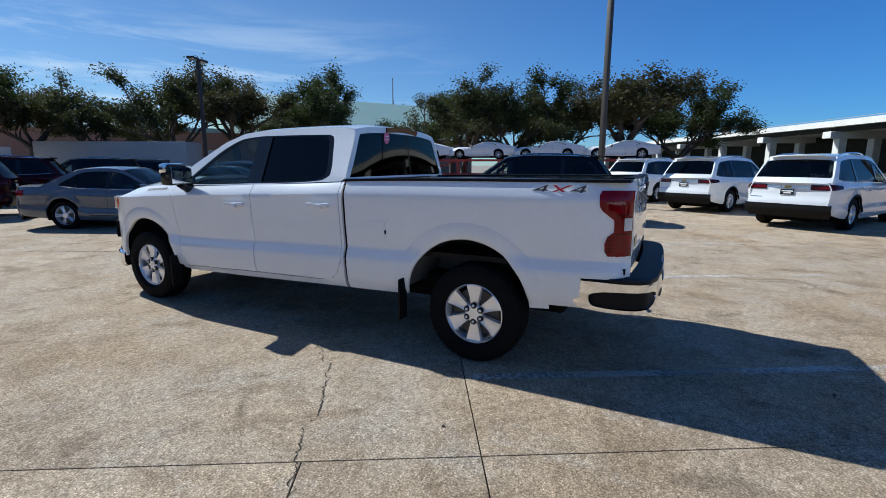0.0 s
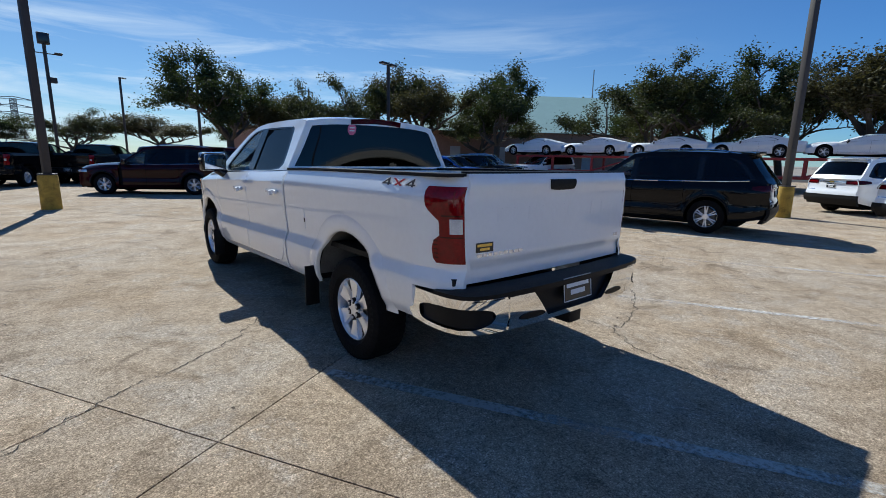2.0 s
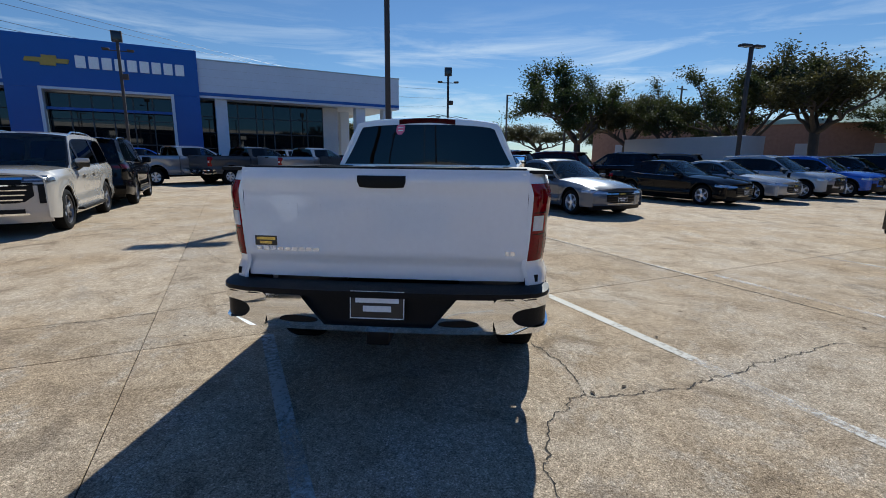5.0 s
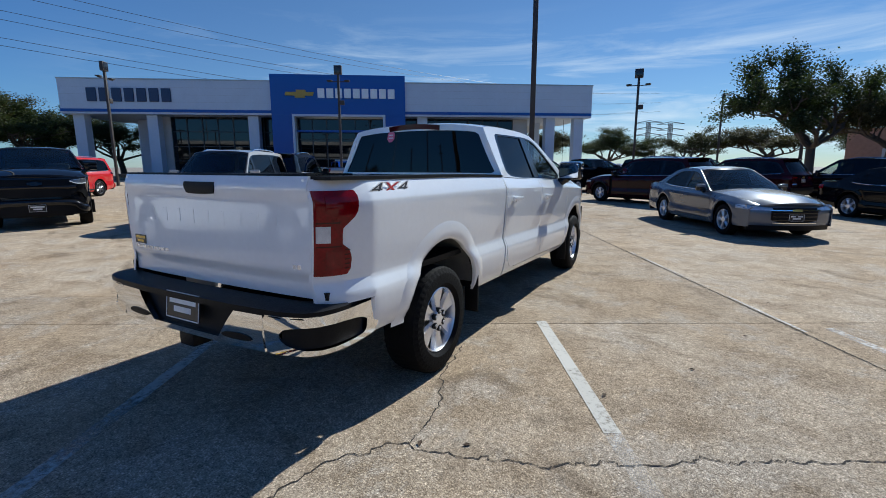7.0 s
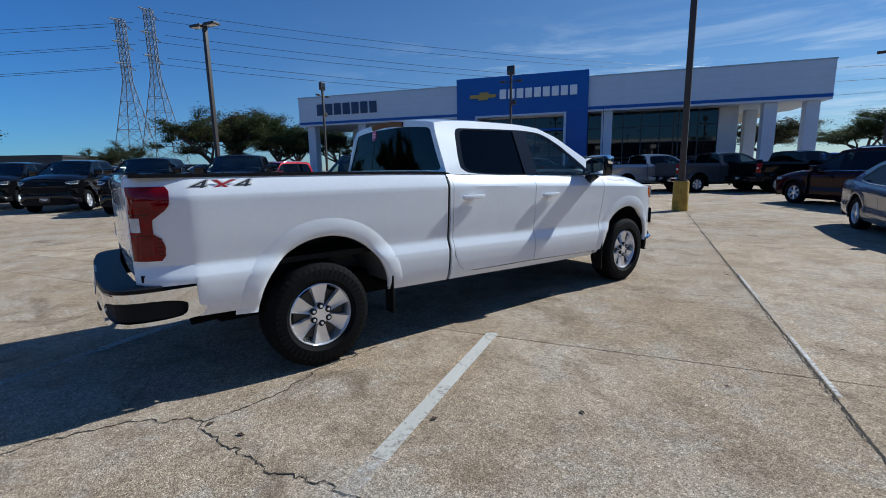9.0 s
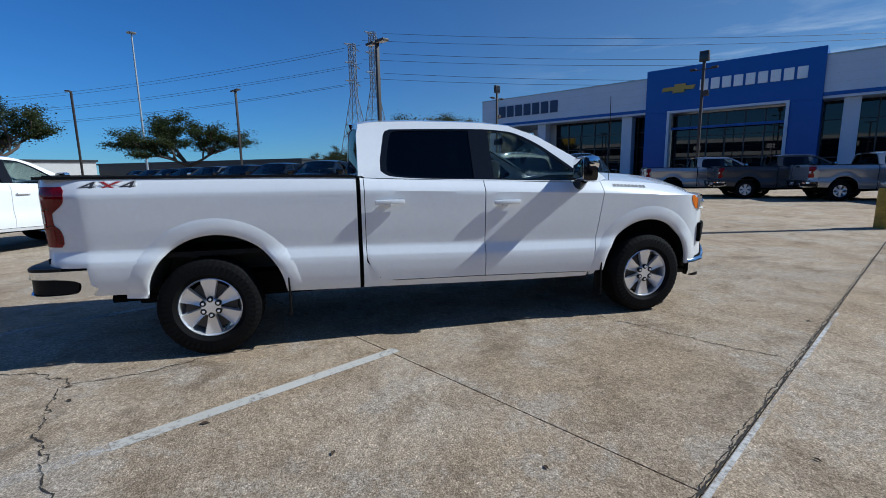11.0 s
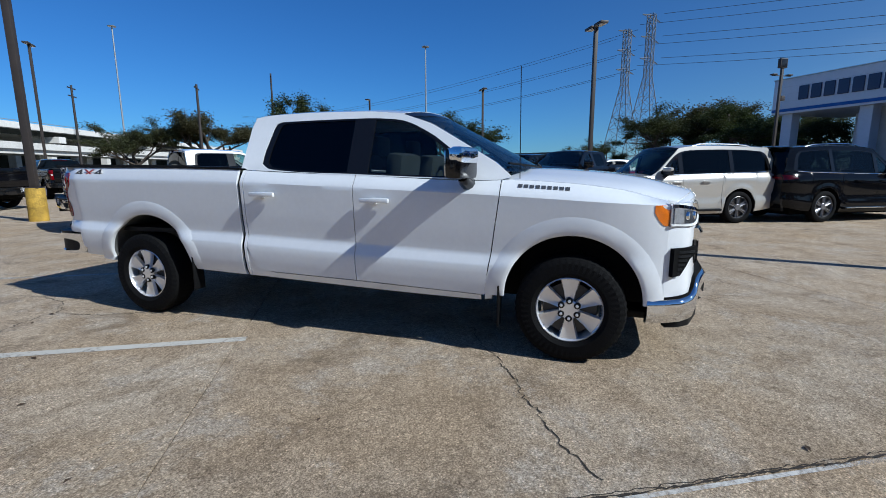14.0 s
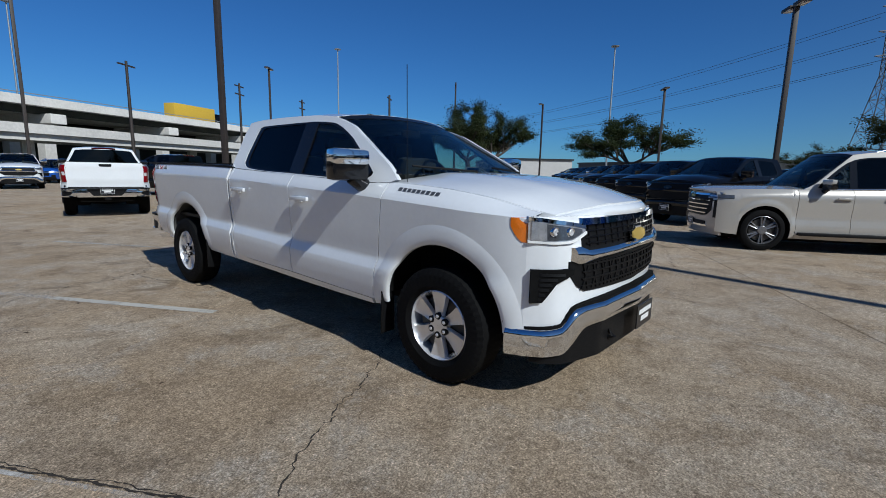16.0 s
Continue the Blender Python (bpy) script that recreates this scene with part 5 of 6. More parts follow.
# ---- the pickup truck that the camera circles ----
def finish_main(K):
    """The writing, badges and stickers of the white truck."""
    root, PS, PR, W = K["root"], K["PS"], K["PR"], K["W"]
    root["category"] = "pickup truck"
    for g in (-1, 1):
        # decal near the tail of each bed side: dark figures and a red cross between them, with a pale rim
        for txt, dy, mt in (("4", -.128, DECALK), ("X", 0.0, DECALR), ("4", .128, DECALK)):
            y, z = -.61 + g * dy, K["top"](-.6) - .055
            m = Matrix(((0, 0, g * 1.0, g * (W(y, z) + .003)), (g * 1.0, 0, 0, y), (0, 1.0, 0, z), (0, 0, 0, 1)))
            lean = Matrix(((2.3, 0, 0, 0), (0, 1, 0, 0), (0, 0, 1, 0), (0, 0, 0, 1)))
            for bold, mm, d in ((.0045, PRINT, 0.0), (0.0, mt, .0016)):
                me = lettering(txt, .088, .0008, .24, bold)
                me.transform(m @ Matrix.Translation((0, 0, d)) @ lean)
                part("decal_figure" if mm is not PRINT else "decal_rim", me, mm, root, smooth=False)
        # the maker's name on the door-side of the wing: nine plain dark bars
        for k in range(9):
            y = 3.60 + k * .041
            z = 1.272 - (y - 3.6) * .06
            part("badge_bar", shell(PS(g), [y, y + .030], z - .011, z + .011, 1, .004, .005), DECALK, root)
    fl = part("fuel_flap", shell(PS(-1), span(.78, .97, 5), .90, 1.075, 4, .006, .0035), WHITE, root)
    part("flap_notch", shell(PS(-1), [.775, .79], .965, 1.0, 1, .004, .005), TRIMB, fl)
    gate = K["gate"]
    for k in range(9):
        x = -.755 + k * .043
        part("badge_bar", shell(PR, [x, x + .033], .958, .978, 1, .004, .004), ALLOY, gate)
    for a, b in ((.705, .725), (.735, .758)):
        part("badge_bar", shell(PR, [a, b], .957, .98, 1, .004, .004), ALLOY, gate)
    st = part("dealer_sticker", shell(PR, [-.765, -.63], .985, 1.042, 1, .002, .003), PLATEK, gate, "small black sticker with gold bars")
    part("bar", shell(PR, [-.755, -.64], 1.018, 1.034, 1, .002, .004), GOLD, st)
    part("bar", shell(PR, [-.735, -.66], .995, 1.010, 1, .002, .004), GOLD, st)
    # a round pink sticker on the rear window
    bk = K["back"]
    V = [bk(-.36 + .062 * math.cos(a), .79 + .125 * math.sin(a), -.001) for a in span(radians(22.5), radians(337.5), 7)]
    V2 = [bk(-.36 + .062 * math.cos(a), .79 + .125 * math.sin(a), .001) for a in span(radians(22.5), radians(337.5), 7)]
    s2 = part("window_sticker", fix((V + V2, [tuple(range(8)), tuple(range(8, 16))] + [(i, (i + 1) % 8, 8 + (i + 1) % 8, 8 + i) for i in range(8)])), PINK, root, "pink eight-sided sticker")
    for dz in (.03, -.03):
        part("bar", shell(bk, span(-.36 - .035, -.36 + .035, 2), .79 + dz - .012, .79 + dz + .012, 1, .001, .003), PRINT, s2)
    part("shark_fin_aerial", fix(([Vector((0, 2.24, 1.900)), Vector((-.03, 2.40, 1.895)), Vector((.03, 2.40, 1.895)), Vector((0, 2.17, 1.955)), Vector((0, 2.24, 1.950))], [(0, 1, 2), (0, 1, 4, 3), (0, 3, 4, 2), (1, 2, 4)])), GLOSSB, root)
    part("mast_aerial", fix(tube([(.86, 3.60, 1.30), (.86, 3.59, 2.10)], .003, 6)), TRIMB, root)
    for g in (-1, 1):
        part("wiper", fix(tube([K["screen"](g * .5 - .35, .03, .012), K["screen"](g * .5 - .05, .05, .016), K["screen"](g * .5 + .3, .10, .012)], .009, 6)), TRIMB, root)
    part("rear_view_mirror", box(-.12, .12, 2.78, 2.81, 1.70, 1.77, .02), TRIMB, root)
    part("cab_light_bar", box(-.55, .55, 1.16, 1.19, 1.392, 1.405, .004), TRIMB, root)


main = pickup("pickup_truck", "glossy white crew-cab pickup truck parked on the concrete lot", WHITE, fine=True)
finish_main(main)

# ---- fallen leaves and grit on the concrete ----
LEAFDRY = mat("dry_leaf", (.06, .035, .018), rough=.9, vary=.3)
dry = mesh_of("dry_leaf", [(-.03, 0, .004), (-.005, .014, .010), (.03, .002, .006), (.0, -.013, .012)], [(0, 1, 2, 3)], False)
dry.materials.append(LEAFDRY)
rnd = random.Random(5)
for k, (x, y) in enumerate([(1.55, -.75), (1.32, -.86), (2.1, .18), (3.0, 1.9), (2.6, .9), (-2.9, -.4), (-1.9, -.2), (3.3, 3.2), (2.2, 2.7), (4.1, .6), (-3.4, .9), (.6, -2.1), (2.9, -1.2), (1.7, 5.2), (3.6, 4.4), (-.4, -2.4)]):
    ob = tagged(new("dry_leaf", dry), "small curled dry leaf on the concrete", "leaf", "fallen leaves")
    ob.matrix_basis = pose(x, y, 0, 0, 0, rnd.uniform(0, 360)) @ Matrix.Scale(rnd.uniform(.5, 1.1), 4)

# ---- parked vehicles ----
DARKALLOY = mat("dark_machined_alloy", (.22, .22, .23), rough=.3, metal=.6, vary=.15, scale=12)
TRAVERSE = wagon_spec(3.07, 1.0, 1.12, 1.79, 1.09, 1.06, .99, .375, 2.55, 1.72, rake=.44, rim=.235, spokes=6)
BIGSUV = wagon_spec(3.07, .98, 1.25, 1.93, 1.20, 1.22, 1.02, .40, 2.36, 1.62, rake=.20, rim=.275, spokes=6, tumble=.30, rim_mat=DARKALLOY, top=[(-1.25, 1.25), (0, 1.24), (1.84, 1.20), (2.36, 1.195), (3.07, 1.185), (3.65, 1.16), (3.93, 1.11)], sh=[(-1.25, 1.10), (2.36, 1.07), (3.07, 1.06), (4.05, 1.02)], xt=[(-1.25, .92), (0, .95), (2.36, .94), (3.07, .93), (3.93, .86)], hood_crown=.05)
CROSS = wagon_spec(2.73, .92, 1.0, 1.66, 1.02, .99, .92, .345, 2.25, 1.42, rake=.34, rim=.22, spokes=5)
SEDAN = sedan_spec()
BASES = {}


def base_of(kind):
    if kind == "pickup":
        return pickup("parked_pickup", "parked pickup truck", WHITE)["root"]
    if kind == "traverse":
        return wagon(TRAVERSE, "three_row_suv", "parked SUV", "suv", WHITE)["root"]
    if kind == "bigsuv":
        return wagon(BIGSUV, "large_suv", "parked large SUV", "suv", WHITE, cladding=False, big=True)["root"]
    if kind == "cross":
        return wagon(CROSS, "crossover", "parked crossover", "suv", WHITE)["root"]
    return sedan(SEDAN, "sedan", "parked sedan", WHITE)["root"]


def park(kind, x, y, heading, col, label, group, z=0.0):
    """A vehicle with its rear axle over (x, y), heading in degrees from +x."""
    m = pose(x, y, z, 0, 0, heading - 90)
    if kind not in BASES:
        ob = BASES[kind] = base_of(kind)
        ob.matrix_basis = m
    else:
        ob = copy_thing(BASES[kind], m)
    for o in ob.children_recursive:
        for s in o.material_slots:
            if col is not WHITE and s.material is WHITE:
                s.link = "OBJECT"
                s.material = col
            elif col is BLACKP and kind == "pickup" and o.data.materials[0] in (CHROME, AMBER, GOLD):
                s.link = "OBJECT"
                s.material = HEADDARK if o.data.materials[0] is AMBER else GLOSSB
            elif s.link == "OBJECT":
                if o.data.materials[0] is WHITE:
                    s.material = col
                elif o.data.materials[0] in (CHROME, AMBER, GOLD):
                    s.material = o.data.materials[0]
    return tagged(ob, label, group=group)


ROW1, ROW2, ROW3, ROW4 = "SUVs beside the lane", "cars along the hedge side", "trucks before the showroom", "dark trucks in a long row"
park("traverse", 14.1, -2.24, -31, WHITE, "white three-row SUV parked tail out on the lot", ROW1)
park("traverse", 10.5, -4.4, -31, WHITE, "white three-row SUV parked tail out near a lamp post", ROW1)
park("traverse", 17.7, .0, -31, WHITE, "white three-row SUV half hidden behind another", ROW1)
park("traverse", 9.24, 1.25, 100, BLACKP, "black three-row SUV with chrome window trim", ROW1)
park("sedan", 2.48, 11.94, -61.7, SLATEP, "slate grey sedan parked nose out on the lot", ROW2)
park("sedan", 7.1, 15.2, -56, BLACKP, "black sedan parked nose out in a row", ROW2)
park("sedan", 9.7, 16.9, -56, SILVERP, "silver grey sedan parked nose out in a row", ROW2)
park("cross", 12.6, 18.6, -56, SILVERP, "silver crossover parked nose out in a row", ROW2)
park("cross", 15.3, 20.0, -56, BLUEP, "blue crossover parked nose out in a row", ROW2)
park("cross", 18.0, 21.6, -56, BLACKP, "black crossover parked nose out in a row", ROW2)
park("traverse", 20.8, 23.0, -56, BLACKP, "black SUV parked nose out in a row", ROW2)
park("bigsuv", 27.5, 19.5, 170, WHITE, "white passenger van parked under the trees", ROW2)
park("bigsuv", 24.0, 25.0, -56, SILVERP, "silver SUV parked under the trees", ROW2)
park("traverse", 1.9, 17.1, 148, MAROONP, "dark maroon SUV parked broadside", ROW2)
park("traverse", 5.2, 21.2, 148, MAROONP, "dark maroon SUV behind the sedans", ROW2)
park("traverse", 9.6, 23.4, 148, BLACKP, "black SUV behind the sedans", ROW2)
park("traverse", 13.0, 25.8, 148, GREYP, "grey SUV behind the sedans", ROW2)
park("bigsuv", -9.93, 7.13, -61.7, CHAMPP, "pale champagne large SUV with bright wheels", ROW4)
park("bigsuv", -10.7, 9.2, 120, BLACKP, "black large SUV parked behind another", ROW4)
for k in range(-2, 5):
    p = Vector((-10.0, 21.1, 0)) + lot(3.25 * k, 0)
    col, nm = ((SILVERP, "silver"), (GREYP, "dark grey"), (SILVERP, "silver"), (GREYP, "dark grey"), (BLACKP, "black"), (BLACKP, "black"), (SLATEP, "slate"))[k + 2]
    park("pickup", p.x, p.y, 62, col, nm + " crew-cab pickup parked before the showroom", ROW3)
for k, (col, nm) in enumerate(((BLUEP, "bright blue"), (SILVERP, "silver"), (BLUEP, "blue"))):
    p = Vector((-21.5, 20.0, 0)) + lot(10.5 * k, 7.0)
    park("pickup", p.x, p.y, 62 if k < 2 else 40, col, nm + " crew-cab pickup parked near the showroom", ROW3)
for k in range(9):
    col, nm = ((BLACKP, "black"), (BLACKP, "black"), (BLACKP, "black"), (BLACKP, "black"), (GREYP, "grey"), (BLACKP, "black"), (BLACKP, "black"), (GREYP, "grey"), (BLACKP, "black"))[k]
    p = Vector((-16.0 - 3.8 * k, 4.2 - 2.35 * k, 0))
    park("pickup", p.x, p.y, -23, col, nm + " pickup parked nose out in a long row", ROW4).scale = (1.05, 1.05, 1.06)
for k in range(6):
    p = lot(-17.5 - 4.4 * k, 20.0)
    park("pickup" if k % 2 else "bigsuv", p.x, p.y, -60, (REDP, WHITE, BLACKP, SILVERP, BLACKP, WHITE)[k], ("red large SUV", "white pickup", "black large SUV", "silver pickup", "black large SUV", "white pickup")[k] + " parked in the row behind", ROW4)
park("pickup", -4.2, -6.84, 152, WHITE, "white crew-cab pickup parked across the lane", "white trucks")
park("pickup", -.8, -10.05, -104, WHITE, "white crew-cab pickup parked tail towards the lane", "white trucks")
park("pickup", -6.4, -16.3, -68, BLACKP, "black crew-cab pickup parked far down the lane", "white trucks")
park("pickup", -12.0, -20.5, -110, BLACKP, "black crew-cab pickup parked beyond the white trucks", "white trucks")
park("cross", -15.0, -48.5, 68, WHITE, "white crossover parked nose towards the lane", "white trucks")
park("cross", -5.2, -39.0, 62, BLUEP, "blue crossover parked far down the lane", "white trucks")
park("pickup", -1.9, -31.8, 82, WHITE, "white pickup parked nose towards the lane", "white trucks")
park("sedan", -9.5, -50.0, 60, REDP, "red sedan parked far down the lane", "white trucks")
for k in range(5):
    p = Vector((-30 - 4.5 * k, -22 - 2.4 * k, 0))
    park(("cross", "pickup", "sedan")[k % 3], p.x, p.y, 118, (WHITE, SILVERP, BLACKP, WHITE, GREYP, WHITE, SILVERP)[k], ("white", "silver", "black", "white", "grey", "white", "silver")[k] + " vehicle in a distant row", "distant cars")
for k in range(4):
    p = Vector((-4 + 4.2 * k, 44 + 2.0 * k, 0))
    park(("cross", "sedan", "pickup")[k % 3], p.x, p.y, -62, (WHITE, BLACKP, SILVERP, WHITE, REDP)[k], ("white", "black", "silver", "white", "red")[k] + " vehicle in a distant row", "distant cars")

# ---- showroom ----
METAL = mat("white_metal_panel", (.55, .60, .68), rough=.45, vary=.05, scale=.6)
BLUEM = mat("blue_metal_panel", (.006, .075, .33), rough=.35, vary=.06, scale=.8)
DGLASS = mat("showroom_glass", (.006, .008, .010), rough=.015, vary=.2, scale=.3, spec=.45, bump=.02, bscale=.35)
FRAME = mat("dark_mullion", (.03, .03, .032), rough=.4)
STUCCO = mat("pale_stucco", (.55, .53, .50), rough=.8, vary=.1, scale=1.5, bump=.2)
BRICK = mat("tan_brick", (.36, .20, .13), rough=.85, vary=.2, scale=3.0, bump=.3, bscale=14)
GREENM = mat("green_metal_roof", (.36, .50, .42), rough=.5, vary=.08, scale=.7)
RUST = mat("brown_steel", (.040, .031, .026), rough=.55, vary=.2, scale=2.0)
GALVS = mat("galvanised_steel", (.40, .41, .42), rough=.45, metal=.6, vary=.12, scale=2.0)
YELLOW = mat("chipped_yellow_paint", (.40, .25, .035), rough=.8, vary=.7, scale=4.5, bump=.3)
DECK = mat("bridge_concrete", (.66, .63, .58), rough=.85, vary=.15, scale=.35, bump=.2, bscale=6)
DARKB = mat("dark_window", (.02, .022, .025), rough=.15)
TRAILER = mat("white_trailer_skin", (.42, .43, .44), rough=.5, vary=.08, scale=.8)
CARRIER = mat("red_carrier_steel", (.30, .02, .018), rough=.5, vary=.2)
COVER = mat("white_wrap", (.74, .75, .77), rough=.55, vary=.05)

SHOP = Matrix.Translation(lot(-11.3, 53)) @ Matrix.Rotation(radians(34.2), 4, "Z")
shop = thing("showroom", "long white and blue car showroom with a glazed front", "building", m=SHOP)


def bar(name, x0, x1, y0, y1, z0, z1, material, parent, label="", bev=0.0):
    return part(name, box(x0, x1, y0, y1, z0, z1, bev), material, parent, label, smooth=False)


for x0, x1, nm in ((-31, -7.8, "fascia"), (7.8, 31, "fascia")):
    f = bar(nm, x0, x1, .3, 6.3, 7.95, 11.2, METAL, shop, bev=.03)
    for z in (8.75, 9.55, 10.35):
        bar("panel_joint", x0, x1, .292, .31, z, z + .012, GALVS, f)
    bar("coping", x0 - .05, x1 + .05, .22, 6.4, 11.2, 11.32, GALVS, f)
    bar("blue_band", x0, x1, .25, 6.3, 7.62, 7.95, BLUEM, shop, bev=.02)
    bar("soffit", x0, x1, .32, 12.0, 7.40, 7.62, METAL, shop)
bar("flat_roof", -31, 31, 6.3, 34, 7.6, 10.6, STUCCO, shop)
for z0, z1, x0, x1 in ((7.4, 12.0, -7.8, 7.8), (0, 7.4, -7.8, -5.4), (0, 7.4, 5.4, 7.8)):
    bar("blue_portal", x0, x1, 0, 8, z0, z1, BLUEM, shop, bev=.03)
for x0, x1, z0, z1 in ((-5.42, -5.15, 0, 7.5), (5.15, 5.42, 0, 7.5), (-5.15, 5.15, 7.25, 7.5)):
    bar("portal_frame", x0, x1, -.25, .6, z0, z1, METAL, shop, bev=.02)
bar("portal_band", -5.15, 5.15, .5, .9, 5.5, 5.75, BLUEM, shop)


def glazing(x0, x1, y, z0, z1, nx, nz, name="glass_wall"):
    w = bar(name, x0, x1, y, y + .05, z0, z1, DGLASS, shop, "dark reflective glass wall in slim frames")
    for i in range(nx + 1):
        x = x0 + (x1 - x0) * i / nx
        bar("mullion", x - .06, x + .06, y - .09, y, z0, z1, FRAME, w)
    for j in range(nz + 1):
        z = z0 + (z1 - z0) * j / nz
        bar("mullion", x0, x1, y - .08, y - .005, z - .05, z + .05, FRAME, w)
    return w


glazing(-5.15, 5.15, 1.4, 0, 7.1, 6, 3, "entrance_glass")
bar("entrance_door", -.9, -.05, 1.2, 1.3, 0, 2.3, GALVS, shop)
bar("entrance_door", .05, .9, 1.2, 1.3, 0, 2.3, GALVS, shop)
glazing(7.8, 21.7, 3.2, .4, 7.4, 7, 4)
glazing(-20.5, -7.8, 3.2, .4, 7.4, 7, 4)
bar("side_wall", 21.7, 23.6, 3.0, 30, 0, 7.4, STUCCO, shop)
bar("side_wall", -22.4, -20.5, 3.0, 30, 0, 7.4, STUCCO, shop)
for x in (-29.6, -21.6, -10.2, 9.9, 26.0, 29.7):
    bar("column", x - .6, x + .6, 1.0 if abs(x) > 9 else .4, 2.2, 0, 7.4, METAL, shop, bev=.02)
bar("column", 25.4, 26.6, 7.5, 8.7, 0, 7.4, METAL, shop)
bar("column", -26.6, -25.4, 7.5, 8.7, 0, 7.4, METAL, shop)
for x in (-19.5, 19.5):
    part("roof_skylight", fix(([(x - 1.4, 8, 10.6), (x + 1.4, 8, 10.6), (x + 1.4, 10.8, 10.6), (x - 1.4, 10.8, 10.6), (x, 9.4, 12.6)], [(0, 1, 4), (1, 2, 4), (2, 3, 4), (3, 0, 4), (0, 3, 2, 1)])), GALVS, shop, smooth=False)
# signs: the maker's and dealer's names stand as plain blocks
sign = thing("maker_sign", "gold cross-shaped emblem and nine white blocks on a blue wall", "sign", m=SHOP)
em = [(-6.0, 10.0), (-4.85, 10.0), (-4.85, 10.25), (-3.75, 10.25), (-3.75, 10.0), (-2.8, 10.0), (-2.95, 9.6), (-3.85, 9.6), (-3.85, 9.35), (-5.0, 9.35), (-5.0, 9.6), (-6.15, 9.6)]
part("emblem", fix(([(x, y, z) for y in (-.03, -.16) for x, z in em], [tuple(range(12)), tuple(range(12, 24))] + [(i, (i + 1) % 12, 12 + (i + 1) % 12, 12 + i) for i in range(12)])), mat("sign_gold", (.42, .25, .05), rough=.35, metal=.4), sign, smooth=False)
for k in range(9):
    bar("letter_block", -2.4 + k * 1.02, -2.4 + k * 1.02 + .80, -.14, -.004, 9.35, 10.45, mat("sign_white", (.82, .82, .82), rough=.4), sign, bev=.06)
dsign = thing("dealer_sign", "seven dark blue blocks on the white fascia", "sign", m=SHOP)
for k in range(7):
    bar("letter_block", -28.0 + k * 1.34, -28.0 + k * 1.34 + 1.06, .16, .283, 8.75, 10.25, mat("sign_navy", (.02, .035, .09), rough=.4), dsign, bev=.07)


# ---- lamp posts ----
def lamp_post(x, y, h, yellow=True, heads=2, turn=0.0, radius=.085, material=None, label="", flood=False):
    mt = material or RUST
    root = thing("lamp_post", label or ("brown steel lamp post on a chipped yellow base" if yellow else "brown steel lamp post with flat lamp heads"), "lamp post", "lamp posts", m=pose(x, y, 0, 0, 0, turn))
    if yellow:
        part("base", fix(lathe([(.001, 0), (.225, 0), (.22, .86), (.20, .90), (.001, .90)], 20, Matrix.Rotation(radians(-90), 4, "Y"))), YELLOW, root, "chipped yellow concrete base", crease=30)
    z0 = .90 if yellow else 0
    part("foot_plate", box(-.17, .17, -.17, .17, z0, z0 + .03, .005), mt, root)
    part("pole", box(-radius, radius, -radius, radius, z0 + .03, h, .02), mt, root)
    if flood:
        fl = part("flood_lamp", box(-.30, .30, -.14, .14, h - .05, h + .62, .03), mt, root)
        part("lens", box(-.24, .24, -.155, -.138, h + .02, h + .56, .004), DARKB, fl)
        part("cross_arm", box(-.85, .85, -.03, .03, h - .62, h - .56, .01), mt, root)
        for g in (-1, 1):
            part("arm_lamp", box(g * .68 - .20, g * .68 + .20, -.16, .16, h - .56, h - .47, .03), mt, root)
        sd = part("side_lamp", box(.09, .42, -.12, .12, h - 2.35, h - 2.0, .03), mt, root)
        part("lens", box(.41, .428, -.09, .09, h - 2.31, h - 2.04, .003), DARKB, sd)
    for k in range(0 if flood else heads):
        g = -1 if k else 1
        hd = part("lamp_head", box(.10 * g if g > 0 else -.75, .75 if g > 0 else -.10, -.19, .19, h - .10, h + .02, .03), mt, root)
        part("lens", box(.16 if g > 0 else -.70, .70 if g > 0 else -.16, -.15, .15, h - .112, h - .098, .002), LENSCLEAR, hd)
    return root


lamp_post(-2.72, 13.1, 8.2, True, 2, 20)
lamp_post(13.9, 1.08, 9.4, True, 2, 60)
lamp_post(-4.4, -10.4, 9.6, True, 2, 30)
lamp_post(-20.08, 3.87, 8.0, True, 2, 30)
lamp_post(-37.4, 16.9, 8.6, False, 1, 120, flood=True)
lamp_post(-2.2, 36.6, 8.1, True, 2, 10, flood=True)
lamp_post(-40.0, -6.2, 8.7, False, 2, 30)
lamp_post(14.9, 23.8, 7.5, False, 2, 20)
lamp_post(-23.0, 26.5, 8.6, False, 1, 30, flood=True)
lamp_post(24.0, -17.0, 9.5, False, 2, 60)
lamp_post(-22.0, -38.0, 11.0, False, 2, 40)
lamp_post(9.0, -28.0, 10.5, False, 2, 20)
lamp_post(-2.5, -32.0, 11.5, False, 2, 0)
lamp_post(-48.0, -22.0, 9.5, False, 1, 0)
lamp_post(4.0, 60.0, 9.5, False, 1, 45)


